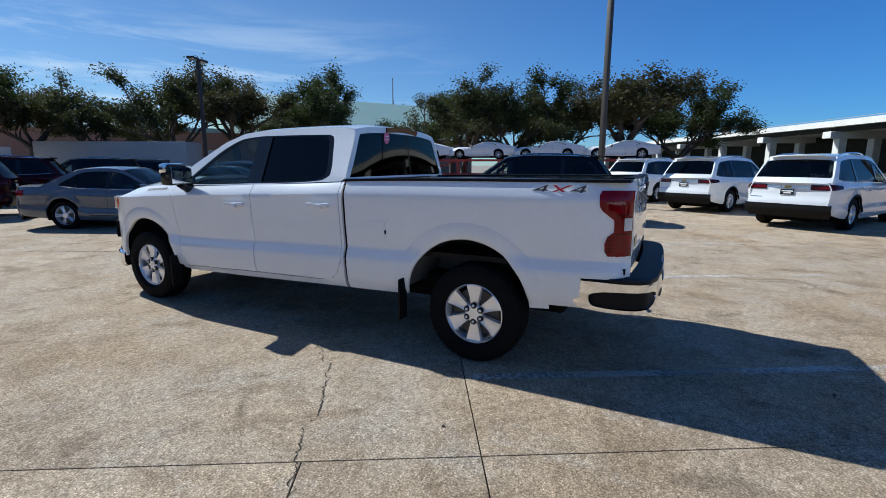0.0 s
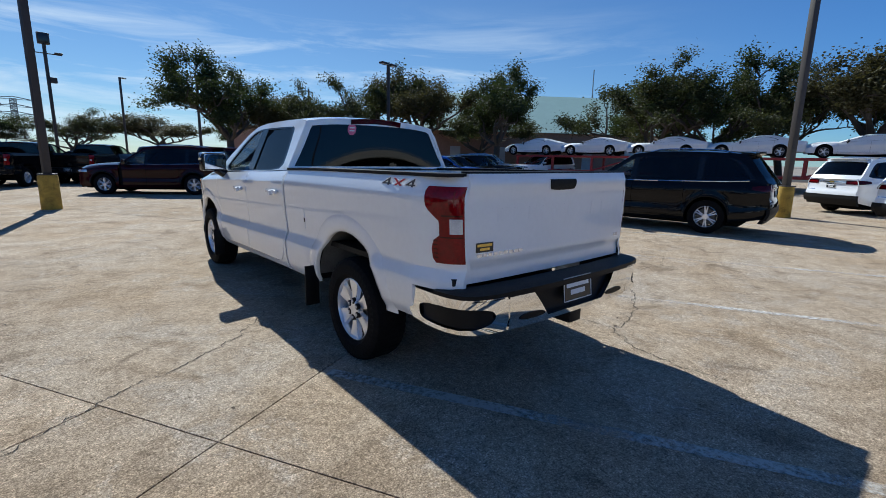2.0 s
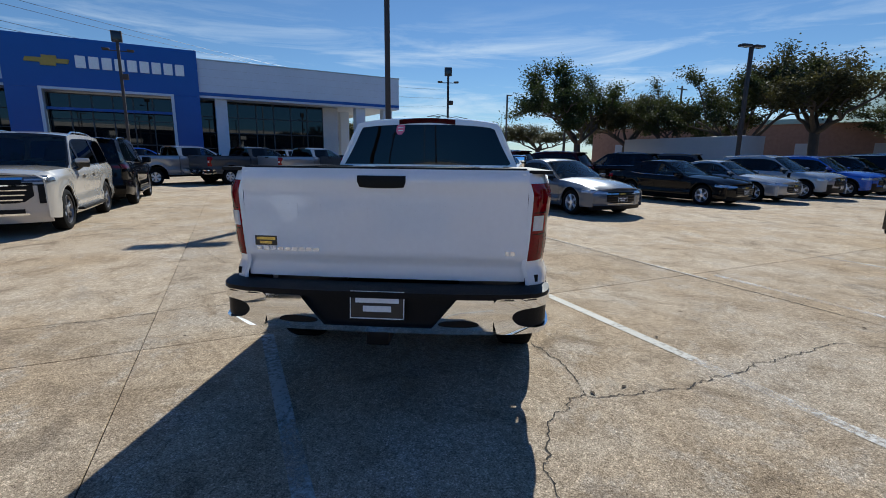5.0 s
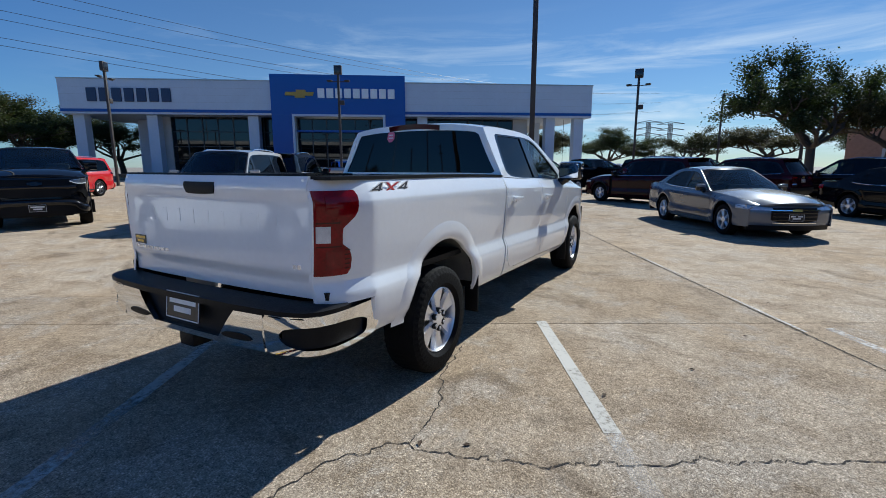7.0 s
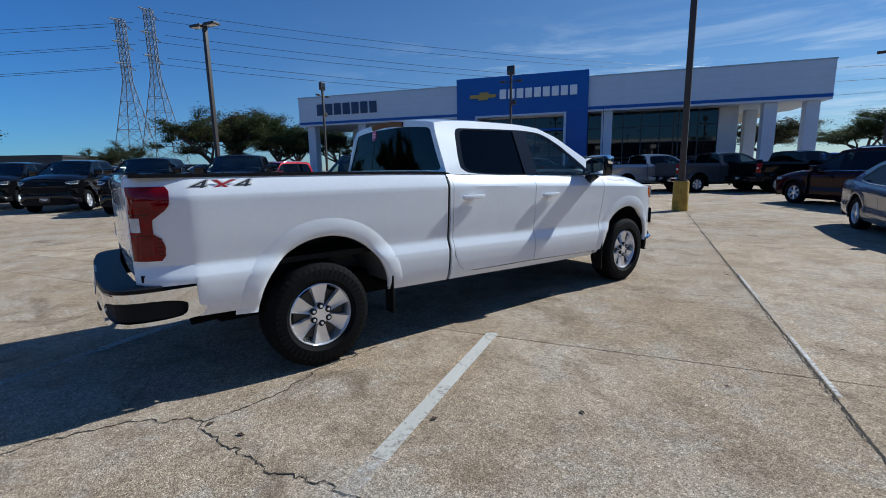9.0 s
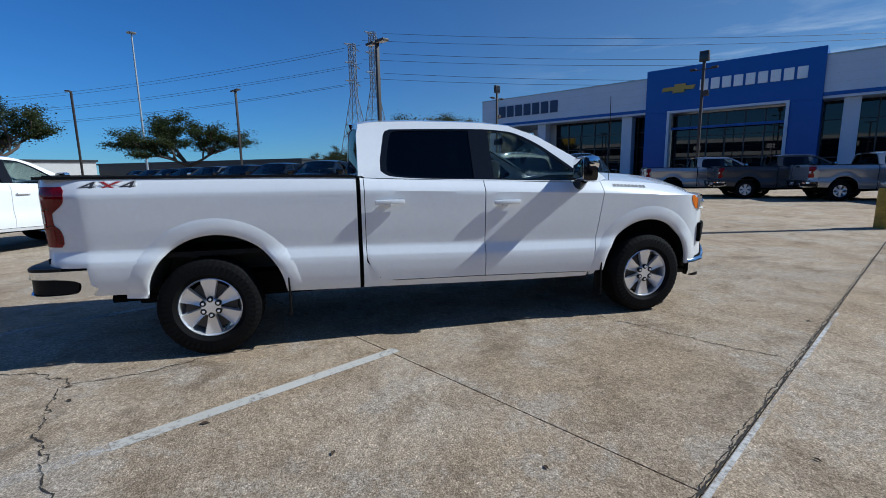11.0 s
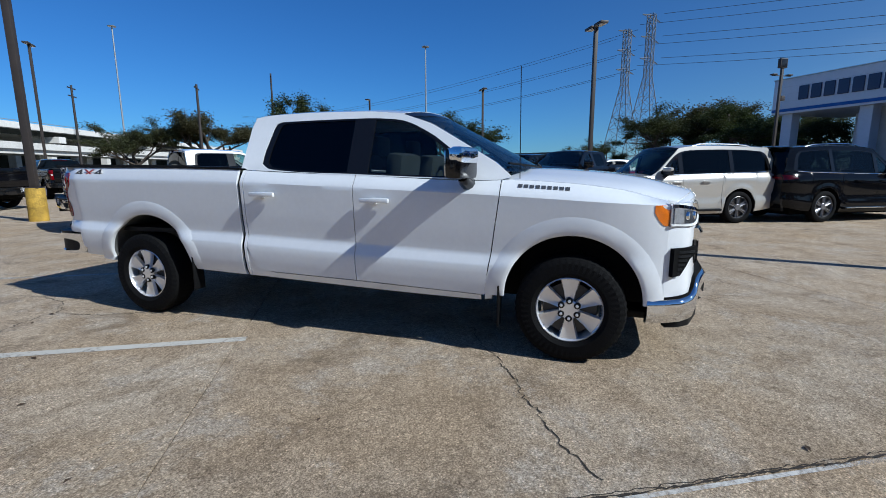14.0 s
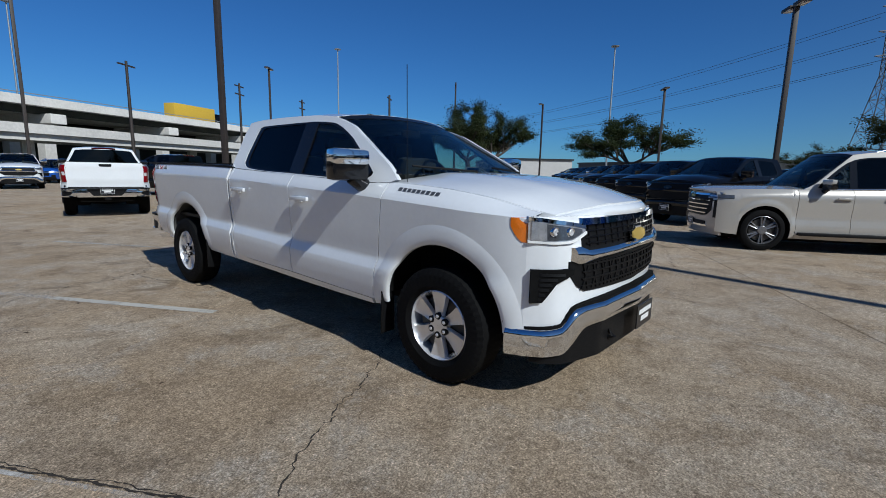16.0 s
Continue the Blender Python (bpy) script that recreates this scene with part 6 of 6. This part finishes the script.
# ---- trees ----
def leaf_mat(name, color, glow):
    """Small waxy leaves: some light goes through them, and each clump has its own tone."""
    m = mat(name, color, rough=.6, vary=.35, scale=1.2, spec=.2)
    N, L = m.node_tree.nodes, m.node_tree.links
    p, out = N["Principled BSDF"], N["Material Output"]
    tr, mix, geo, mr, mul = (N.new("ShaderNode" + k) for k in ("BsdfTranslucent", "MixShader", "NewGeometry", "MapRange", "Mix"))
    mul.data_type, mul.blend_type = "RGBA", "MULTIPLY"
    mul.inputs[0].default_value = 1.0
    for k, v in zip((1, 2, 3, 4), (0, 1, .55, 1.5)):
        mr.inputs[k].default_value = v
    src = p.inputs["Base Color"].links[0].from_socket
    L.new(geo.outputs["Random Per Island"], mr.inputs[0])
    L.new(src, mul.inputs[6])
    L.new(mr.outputs[0], mul.inputs[7])
    L.new(mul.outputs[2], p.inputs["Base Color"])
    tr.inputs["Color"].default_value = (*glow, 1)
    mix.inputs[0].default_value = .30
    L.new(p.outputs[0], mix.inputs[1])
    L.new(tr.outputs[0], mix.inputs[2])
    L.new(mix.outputs[0], out.inputs[0])
    return m


LEAFM = []
for k, (c, g) in enumerate((((.044, .056, .022), (.055, .075, .015)), ((.052, .058, .025), (.065, .075, .018)), ((.066, .062, .030), (.08, .072, .02)))):
    LEAFM.append(leaf_mat("oak_leaf" + "abc"[k], c, g))
BARK = mat("oak_bark", (.075, .060, .048), rough=.9, vary=.3, scale=4.0, bump=.6, bscale=18)


def oak(seed, h=9.0, spread=5.0, leaves=5200, leafm=0, trunk_h=2.2):
    """A live oak: a short trunk, spreading limbs, and clumps of small leaves at the twigs' ends."""
    rnd = random.Random(seed)
    root = thing("oak_tree", "dark green spreading oak tree with a forked trunk", "tree", "oaks round the lot")
    wood, tips = [], []
    lean = Vector((rnd.uniform(-.3, .3), rnd.uniform(-.3, .3), 0))
    top = Vector((lean.x, lean.y, trunk_h))
    wood.append(tube([(0, 0, -.05), (lean.x * .3, lean.y * .3, trunk_h * .5), top], [.36, .28, .27], 10))

    def grow(p, d, length, r, level):
        pts, q, dd = [p], p.copy(), d.copy()
        for _ in range(4):
            dd = (dd + Vector((rnd.gauss(0, .22), rnd.gauss(0, .22), rnd.gauss(.02, .14)))).normalized()
            q = q + dd * length / 4
            pts.append(q.copy())
        wood.append(tube(pts, [r * (1 - .16 * i) for i in range(5)], 7 if level < 2 else 5))
        if level >= 2:
            tips.append((pts[2], .42))
            tips.append((pts[3], .58))
            tips.append((pts[4], .80))
            return
        for k in range(4 if level == 0 else 3):
            s = rnd.choice((2, 3, 4)) if k else 4
            a = rnd.uniform(0, 2 * math.pi)
            nd = (dd + Vector((math.cos(a), math.sin(a), rnd.uniform(-.15, .65))) * .85).normalized()
            grow(pts[s], nd, length * rnd.uniform(.55, .78), r * .52, level + 1)
    n = 6
    for k in range(n):
        a = 2 * math.pi * (k + rnd.uniform(-.3, .3)) / n
        up = rnd.uniform(.3, 1.4)
        d = Vector((math.cos(a), math.sin(a), up)).normalized()
        grow(top, d, min(spread * .62, (h - trunk_h) * .62) * rnd.uniform(.85, 1.1), .18, 0)
    part("trunk", merged(*wood), BARK, root, "forked grey-brown trunk and limbs")
    V, F = [], []
    hi = max(t[0].z for t in tips)
    for _ in range(leaves):
        c, rad = rnd.choice(tips)
        p = c + Vector((rnd.gauss(0, rad * .52), rnd.gauss(0, rad * .52), rnd.gauss(.1, rad * .34)))
        u = Vector((rnd.gauss(0, 1), rnd.gauss(0, 1), rnd.gauss(0, .6))).normalized()
        v = u.orthogonal().normalized()
        v = (Matrix.Rotation(rnd.uniform(0, 6.28), 3, u) @ v)
        s = rnd.uniform(.055, .115)
        i = len(V)
        V += [p - u * s, p + v * s * .55, p + u * s, p - v * s * .55 + u.cross(v) * s * .3]
        F.append((i, i + 1, i + 2, i + 3))
    part("crown", (V, F), LEAFM[leafm], root, "dense clumps of small dark leaves", smooth=False)
    zs = (h) / (hi + .4)
    return root, zs


OAKS = [oak(11, 9, 5.2, 34000, 0, 2.6), oak(23, 9, 5.8, 34000, 1, 2.3), oak(37, 9, 4.6, 30000, 2, 2.9)]


def plant(k, x, y, h, turn, wide=1.0, first=[True, True, True]):
    ob, zs = OAKS[k]
    s = h / 9.0 * zs * 1.1
    m = pose(x, y, 0, 0, 0, turn)
    if first[k]:
        first[k] = False
        ob.matrix_basis = m @ Matrix.Diagonal((s * wide, s * wide, s, 1))
        return ob
    c = copy_thing(ob, m)
    c.scale = (s * wide, s * wide, s)
    return c


for k, x, y, h, turn, wide in (
        (0, 9.3, 39.6, 9.1, 10, 1.0), (2, 14.0, 42.0, 6.6, 80, 1.0), (1, 21.4, 35.4, 9.3, 40, 1.0), (2, 25.0, 33.0, 8.6, 140, 1.0), (0, 28.2, 26.6, 9.1, 200, .95), (1, 31.2, 14.2, 8.2, 300, 1.1), (0, 32.4, 10.2, 8.0, 120, 1.05),
        (1, 34.0, 6.5, 7.3, 20, 1.0), (2, 33.2, 2.0, 7.2, 250, 1.2), (0, 35.8, -1.6, 6.9, 70, 1.0), (1, 17.5, 39.5, 7.6, 190, 1.0),
        (0, -62.0, -16.0, 8.8, 60, 1.45), (0, -49.0, -29.8, 9.8, 130, 1.1), (2, -47.0, -45.0, 8.0, 10, 1.3), (1, -40.0, -50.0, 7.2, 220, 1.4), (2, -55.0, -38.0, 7.6, 40, 1.3),
        (1, -74.0, 14.0, 9.5, 20, 1.5), (0, -72.0, 24.0, 9.2, 140, 1.4), (2, -77.0, 19.0, 9.8, 60, 1.4), (0, -80.0, 30.0, 9.5, 310, 1.4), (1, -70.0, 34.0, 9.0, 250, 1.4), (1, -82.0, 4.0, 5.8, 250, 1.4),
        (1, 0.0, 92.0, 7.5, 20, 1.9), (0, -14.0, 96.0, 8.0, 120, 1.9), (2, 12.0, 88.0, 7.0, 200, 1.8), (2, -30.0, 100.0, 8.0, 10, 1.9), (0, 22.0, 78.0, 7.5, 60, 1.6), (1, 40.0, 40.0, 9.0, 100, 1.3), (0, 46.0, 22.0, 8.5, 30, 1.3)):
    plant(k, x, y, h, turn, wide)

# ---- buildings behind the trees ----
hall = thing("brick_hall", "low tan brick hall with a green metal roof", "building", m=pose(44, 42, 0, 0, 0, -33))
part("wall", box(-34, 26, 0, 22, 0, 5.2, .02), BRICK, hall, smooth=False)
part("roof", fix(([(x, y, z) for x in (-10, 27) for y, z in ((-1, 5.2), (11, 11.5), (23, 5.2))], [(0, 1, 4, 3), (1, 2, 5, 4), (0, 2, 1), (3, 4, 5), (0, 3, 5, 2)])), GREENM, hall, smooth=False)
part("roof", box(-34.3, -10, -.3, 22.3, 5.2, 5.7, .02), GREENM, hall, smooth=False)
for k in range(9):
    part("door" if k % 2 else "window", box(-31 + k * 6.2, -29.6 + k * 6.2, -.06, .05, 0 if k % 2 else .9, 3.2, .01), STUCCO, hall, smooth=False)
part("porch", box(2, 14, -3, -.02, 3.0, 3.5, .02), STUCCO, hall, smooth=False)
long_wall = thing("semi_trailer", "long grey-white box trailer parked under the trees", "trailer", m=pose(16.6, 36.6, 0, 0, 0, -62))
part("body", box(-5.6, 5.6, 0, 2.5, .9, 3.2, .04), TRAILER, long_wall)
for y in (0.2, 2.1):
    for x in (4.4, 5.6):
        part("tyre", fix(lathe([(.2, 0), (.5, 0), (.5, .25), (.2, .25)], 20, Matrix.Translation((x, y, .5)) @ Matrix.Rotation(radians(90), 4, "Z"))), RUBBER, long_wall)
    part("landing_leg", box(-5.6, -5.45, y, y + .15, 0, 1.0), GALVS, long_wall)

# ---- car carrier with wrapped coupes on its upper deck ----
carrier = thing("car_carrier", "red steel car carrier trailer with two decks", "trailer", m=pose(28.6, 10.0, 0, 0, 0, -79))
part("upper_deck", box(-12, 12, -1.2, 1.2, 1.78, 1.92, .02), CARRIER, carrier, smooth=False)
part("lower_deck", box(-12, 12, -1.2, 1.2, .75, .9, .02), CARRIER, carrier, smooth=False)
for k in range(9):
    for y in (-1.15, 1.15):
        part("post", box(-11.9 + k * 2.95, -11.75 + k * 2.95, y - .07, y + .07, .9, 1.78), CARRIER, carrier, smooth=False)
for x in (-9.6, -8.4, 7.6, 8.8, 10.0):
    for y in (-1.1, .85):
        part("tyre", fix(lathe([(.2, 0), (.48, 0), (.48, .25), (.2, .25)], 20, Matrix.Translation((x, y, .48)) @ Matrix.Rotation(radians(90), 4, "Z"))), RUBBER, carrier)
for k in range(4):
    part("brace", fix(tube([(-11.8 + k * 5.9, -1.15, .9), (-8.95 + k * 5.9, -1.15, 1.78)], .05, 6)), CARRIER, carrier)

COUPE = complete(dict(SEDAN, top=[(-1.0, .90), (-.3, .93), (.4, .90), (1.5, .84), (2.15, .80), (2.83, .80), (3.4, .66), (3.75, .52)],
    sh=[(-1.1, .74), (2.15, .66), (2.83, .66), (3.8, .45)],
    cab=[(-.9, .91), (-.2, 1.08), (.45, 1.20), (.8, 1.22), (1.1, 1.20), (1.3, 1.15), (1.75, 1.0), (2.12, .85), (2.2, .80), (1.5, .83), (.2, .90)],
    dlo_bot=[(.1, .97), (.4, .935), (1.5, .87), (2.0, .84), (2.04, .85)], dlo_top=[(.1, .98), (.4, 1.10), (.8, 1.15), (1.1, 1.14), (1.6, .99), (2.04, .855)],
    panes=[(0, .12, 2.0, COVER)], posts=[], front_pillar=((2.16, .83), (1.3, 1.15)), rear_pillar=((-.9, .915), (.40, 1.19)),
    roof_line=[(-.9, .92), (.40, 1.19), (.8, 1.22), (1.1, 1.20), (1.3, 1.15)], mirror=(1.9, .9), screen_mat=COVER, rear_glass=COVER, handles=[], hood=.80))


def coupe():
    K = vehicle(COUPE, "wrapped_coupe", "low white sports coupe in transport wrap on a carrier", "car", COVER, "coupes on the carrier")
    rear_screen(COUPE, K, COVER)
    part("tail", shell(K["PR"], span(-.80, .80, 8), .34, .90, 4, .04), COVER, K["root"])
    part("nose_panel", shell(K["PF"], span(-.80, .80, 8), .22, .56, 4, .04), COVER, K["root"])
    return K["root"]


first = coupe()
CM = pose(28.6, 10.0, 1.92, 0, 0, -79)
for k in range(5):
    m = CM @ pose(-9.6 + 4.75 * k, 0, 0, 0, 0, 90 if k % 2 else 90)
    if k == 0:
        first.matrix_basis = m
    else:
        copy_thing(first, m)

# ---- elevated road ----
# near-black colour that stands in for the shade under the elevated road
BRIDGESHADE = mat("painted_bridge_shade", (.030, .030, .020), rough=.95, vary=.5, scale=.5, bump=.6, bscale=2)
road_line = [(-190, -164), (-120, -131), (-52, -99.6), (-7.5, -79), (50, -57), (108, -35), (202, 11), (300, 56)]
bridge = thing("elevated_road", "pale concrete elevated road on piers", "bridge")
RP = wrap(road_line)
part("deck", shell(lambda u, k, d: RP(u, 9.4 + d, -k), span(0, 1, 40), 2.6, 15.0, 2, 1.0, 0), DECK, bridge, smooth=False)
# the girder is coloured dark so that it looks shaded below the parapet
part("girder", shell(RP, span(0, 1, 40), 8.3, 9.4, 1, .5, -1.9), BRIDGESHADE, bridge, smooth=False)
# a dark sheet added on the ground so that less light bounces up under the deck
part("verge", shell(lambda u, k, d: RP(u, -.005 + d, -k), span(0, 1, 40), -16.0, 15.0, 1, .01, 0), BRIDGESHADE, bridge, "dark added sheet below the road that cuts bounced light", smooth=False)
for off in (0, -15.0):
    part("parapet", shell(RP, span(0, 1, 40), 9.3, 10.5 if off > -1 else 10.2, 1, 1.6 if off > -1 else .3, off), DECK, bridge, smooth=False)
part("guard_rail", shell(RP, span(0, 1, 40), 10.75, 10.87, 1, .06, -.05), GALVS, bridge, smooth=False)
# an added wall, painted dark as the shade behind the piers
part("earth_bank", shell(RP, span(0, 1, 40), 0, 8.6, 1, .5, -14.6), BRIDGESHADE, bridge, "dark added wall standing in for shade behind the piers", smooth=False)
for k in range(26):
    u = .02 + k * .038
    c = RP(u, 0, -6.5)
    d = (RP(u + .005, 0, -6.5) - RP(u - .005, 0, -6.5)).normalized()
    m = Matrix.Translation((c.x, c.y, 0)) @ Matrix.Rotation(math.atan2(d.y, d.x), 4, "Z")
    for y in (-3.6, 3.6):
        part("pier", box(-.8, .8, y - .8, y + .8, 0, 7.2, .1, m), DECK, bridge, smooth=False)
    part("pier_cap", box(-1.1, 1.1, -6.6, 6.6, 7.0, 8.4, .12, m), DECK, bridge, smooth=False)
ramp = thing("frontage_road", "low pale concrete ramp wall below the elevated road", "bridge")
RR = wrap([(-150, -131), (-52, -88), (-7.5, -66), (26, -55)])
part("wall", shell(RR, span(0, 1, 20), 4.8, 5.9, 1, .4, 0), DECK, ramp, smooth=False)
part("deck", shell(lambda u, k, d: RR(u, 4.9 + d, -k), span(0, 1, 20), .5, 9.0, 1, .9, 0), DECK, ramp, smooth=False)
for k in range(14):
    c = RR(.03 + k * .07, 0, -4.5)
    part("pier", box(-.6, .6, -.6, .6, 0, 4.1, .05, Matrix.Translation((c.x, c.y, 0))), DECK, ramp, smooth=False)
lorry = thing("yellow_lorry", "yellow box lorry on the elevated road", "lorry", m=pose(-40.0, -98.5, 9.4) @ Matrix.Rotation(radians(204), 4, "Z"))
part("box_body", box(-7, 3.6, -1.25, 1.25, 1.0, 4.1, .05), mat("lorry_yellow", (.62, .40, .04), rough=.5), lorry)
part("cab", box(3.9, 6.2, -1.2, 1.2, .7, 3.2, .15), BLACKP, lorry)
for x in (-6, -4.8, 5.2):
    for y in (-1.2, .95):
        part("tyre", fix(lathe([(.2, 0), (.5, 0), (.5, .25), (.2, .25)], 16, Matrix.Translation((x, y, .5)) @ Matrix.Rotation(radians(90), 4, "Z"))), RUBBER, lorry)

# ---- far low sheds ----
for x, y, w, turn, nm in ((-120, -30, 60, 60, "low dark flat-roofed shed far off"), (-110, -75, 50, 40, "low pale flat-roofed shed far off")):
    sh = thing("far_shed", nm, "building", m=pose(x, y, 0, 0, 0, turn))
    part("wall", box(-w / 2, w / 2, 0, 20, 0, 4.5, .02), STUCCO if "pale" in nm else FRAME, sh, smooth=False)
    part("roof", box(-w / 2 - .3, w / 2 + .3, -.3, 20.3, 4.5, 4.9, .02), FRAME, sh, smooth=False)


# ---- power line ----
PYLON = mat("weathered_pylon_steel", (.16, .16, .165), rough=.6, metal=.2, vary=.15, scale=.5)


def pylon(x, y, h, turn):
    root = thing("lattice_pylon", "tall grey steel lattice pylon", "pylon", "pylons", m=pose(x, y, 0, 0, 0, turn))
    rods = []
    half = lambda z: 4.2 * (1 - z / (h * .62)) + .9 if z < h * .62 else .9
    zs = [h * .62 * (1 - (1 - i / 7) ** 1.25) for i in range(8)] + [h * (.62 + .38 * i / 9) for i in range(1, 10)]
    for a, b in zip(zs, zs[1:]):
        ca = [Vector((sx * half(a), sy * half(a), a)) for sx, sy in ((-1, -1), (1, -1), (1, 1), (-1, 1))]
        cb = [Vector((sx * half(b), sy * half(b), b)) for sx, sy in ((-1, -1), (1, -1), (1, 1), (-1, 1))]
        for k in range(4):
            k2 = (k + 1) % 4
            rods += [tube([ca[k], cb[k]], .12, 4), tube([ca[k], cb[k2]], .06, 4), tube([ca[k2], cb[k]], .06, 4), tube([cb[k], cb[k2]], .06, 4)]
    part("lattice", merged(*rods), PYLON, root)
    for z in (.70, .83, .96):
        part("cross_arm", merged(tube([(0, -5.5, h * z + .6), (0, 0, h * z + 1.6), (0, 5.5, h * z + .6)], .15, 4), tube([(0, -5.5, h * z + .6), (0, 5.5, h * z + .6)], .09, 4)), PYLON, root)
    return root


py1, py2 = (-159.95, 11.9), (-149.5, 17.7)
pylon(*py1, 43.7, 60)
pylon(*py2, 44.7, 60)
pylon(-19.7, 226.7, 20.5, 95)
pylon(-11.2, 232.0, 20.0, 95)
for (x, y), h, sides in ((py1, 43.7, 1), (py2, 44.7, -1)):
    for z in (.70, .83, .96):
        for e in (-5.5, 5.5):
            o = Vector((x + e * .8, y + e * .5, h * z + .4))
            far = o + Vector((-210, -330, 8)) if sides > 0 else o + Vector((120, 330, 6))
            pts = [o.lerp(far, t) - Vector((0, 0, 36 * t * (1 - t))) for t in span(0, 1, 14)]
            cb = part("power_cable", tube(pts, .055, 5), FRAME, None)
            tagged(cb, "thin dark overhead power cable", "cable", "power cables")


def utility_pole(x, y, h, arms=1, lamp=False):
    root = thing("utility_pole", "dark wooden utility pole with cross arms" if arms else "tall thin pole with a lamp cluster", "pole", "utility poles", m=pose(x, y, 0, 0, 0, 35))
    part("pole", fix(tube([(0, 0, 0), (0, 0, h)], [.20, .13], 10)), RUST if arms else GALVS, root)
    for k in range(arms):
        part("cross_arm", box(-1.2, 1.2, -.06, .06, h - .5 - k * 1.1, h - .35 - k * 1.1), RUST, root)
    if lamp:
        part("lamp_ring", fix(lathe([(.2, 0), (.75, .05), (.8, .18), (.2, .22)], 16, Matrix.Translation((0, 0, h - .3)) @ Matrix.Rotation(radians(-90), 4, "Y"))), GALVS, root)
    return root


for x, y, h, arms, lamp in ((-30, -60, 13, 2, False), (-14, -52, 12, 1, False), (-44, -66, 13, 2, False), (-59.4, -44.6, 16, 2, False), (-90, -30, 26, 0, True), (-70, -90, 30, 0, True), (46, -24, 24, 0, True), (-15, -120, 32, 0, True), (12, 62, 11, 1, False), (30, 70, 12, 1, False), (-40, -40, 11, 1, False)):
    utility_pole(x, y, h, arms, lamp)
mast = thing("radio_mast", "thin steel radio mast behind the green roof", "mast", m=pose(89.9, 57.6, -20))
part("lattice", merged(*[tube([(1.6 * math.cos(a) * (1 - k / 6) + .1, 1.6 * math.sin(a) * (1 - k / 6), 6 * k), (1.6 * math.cos(a + 2.1) * (1 - (k + 1) / 6) + .1, 1.6 * math.sin(a + 2.1) * (1 - (k + 1) / 6), 6 * (k + 1))], .16, 4) for k in range(6) for a in (0, 2.1, 4.2)], tube([(0, 0, 30), (0, 0, 41)], .12, 4)), GALVS, mast)
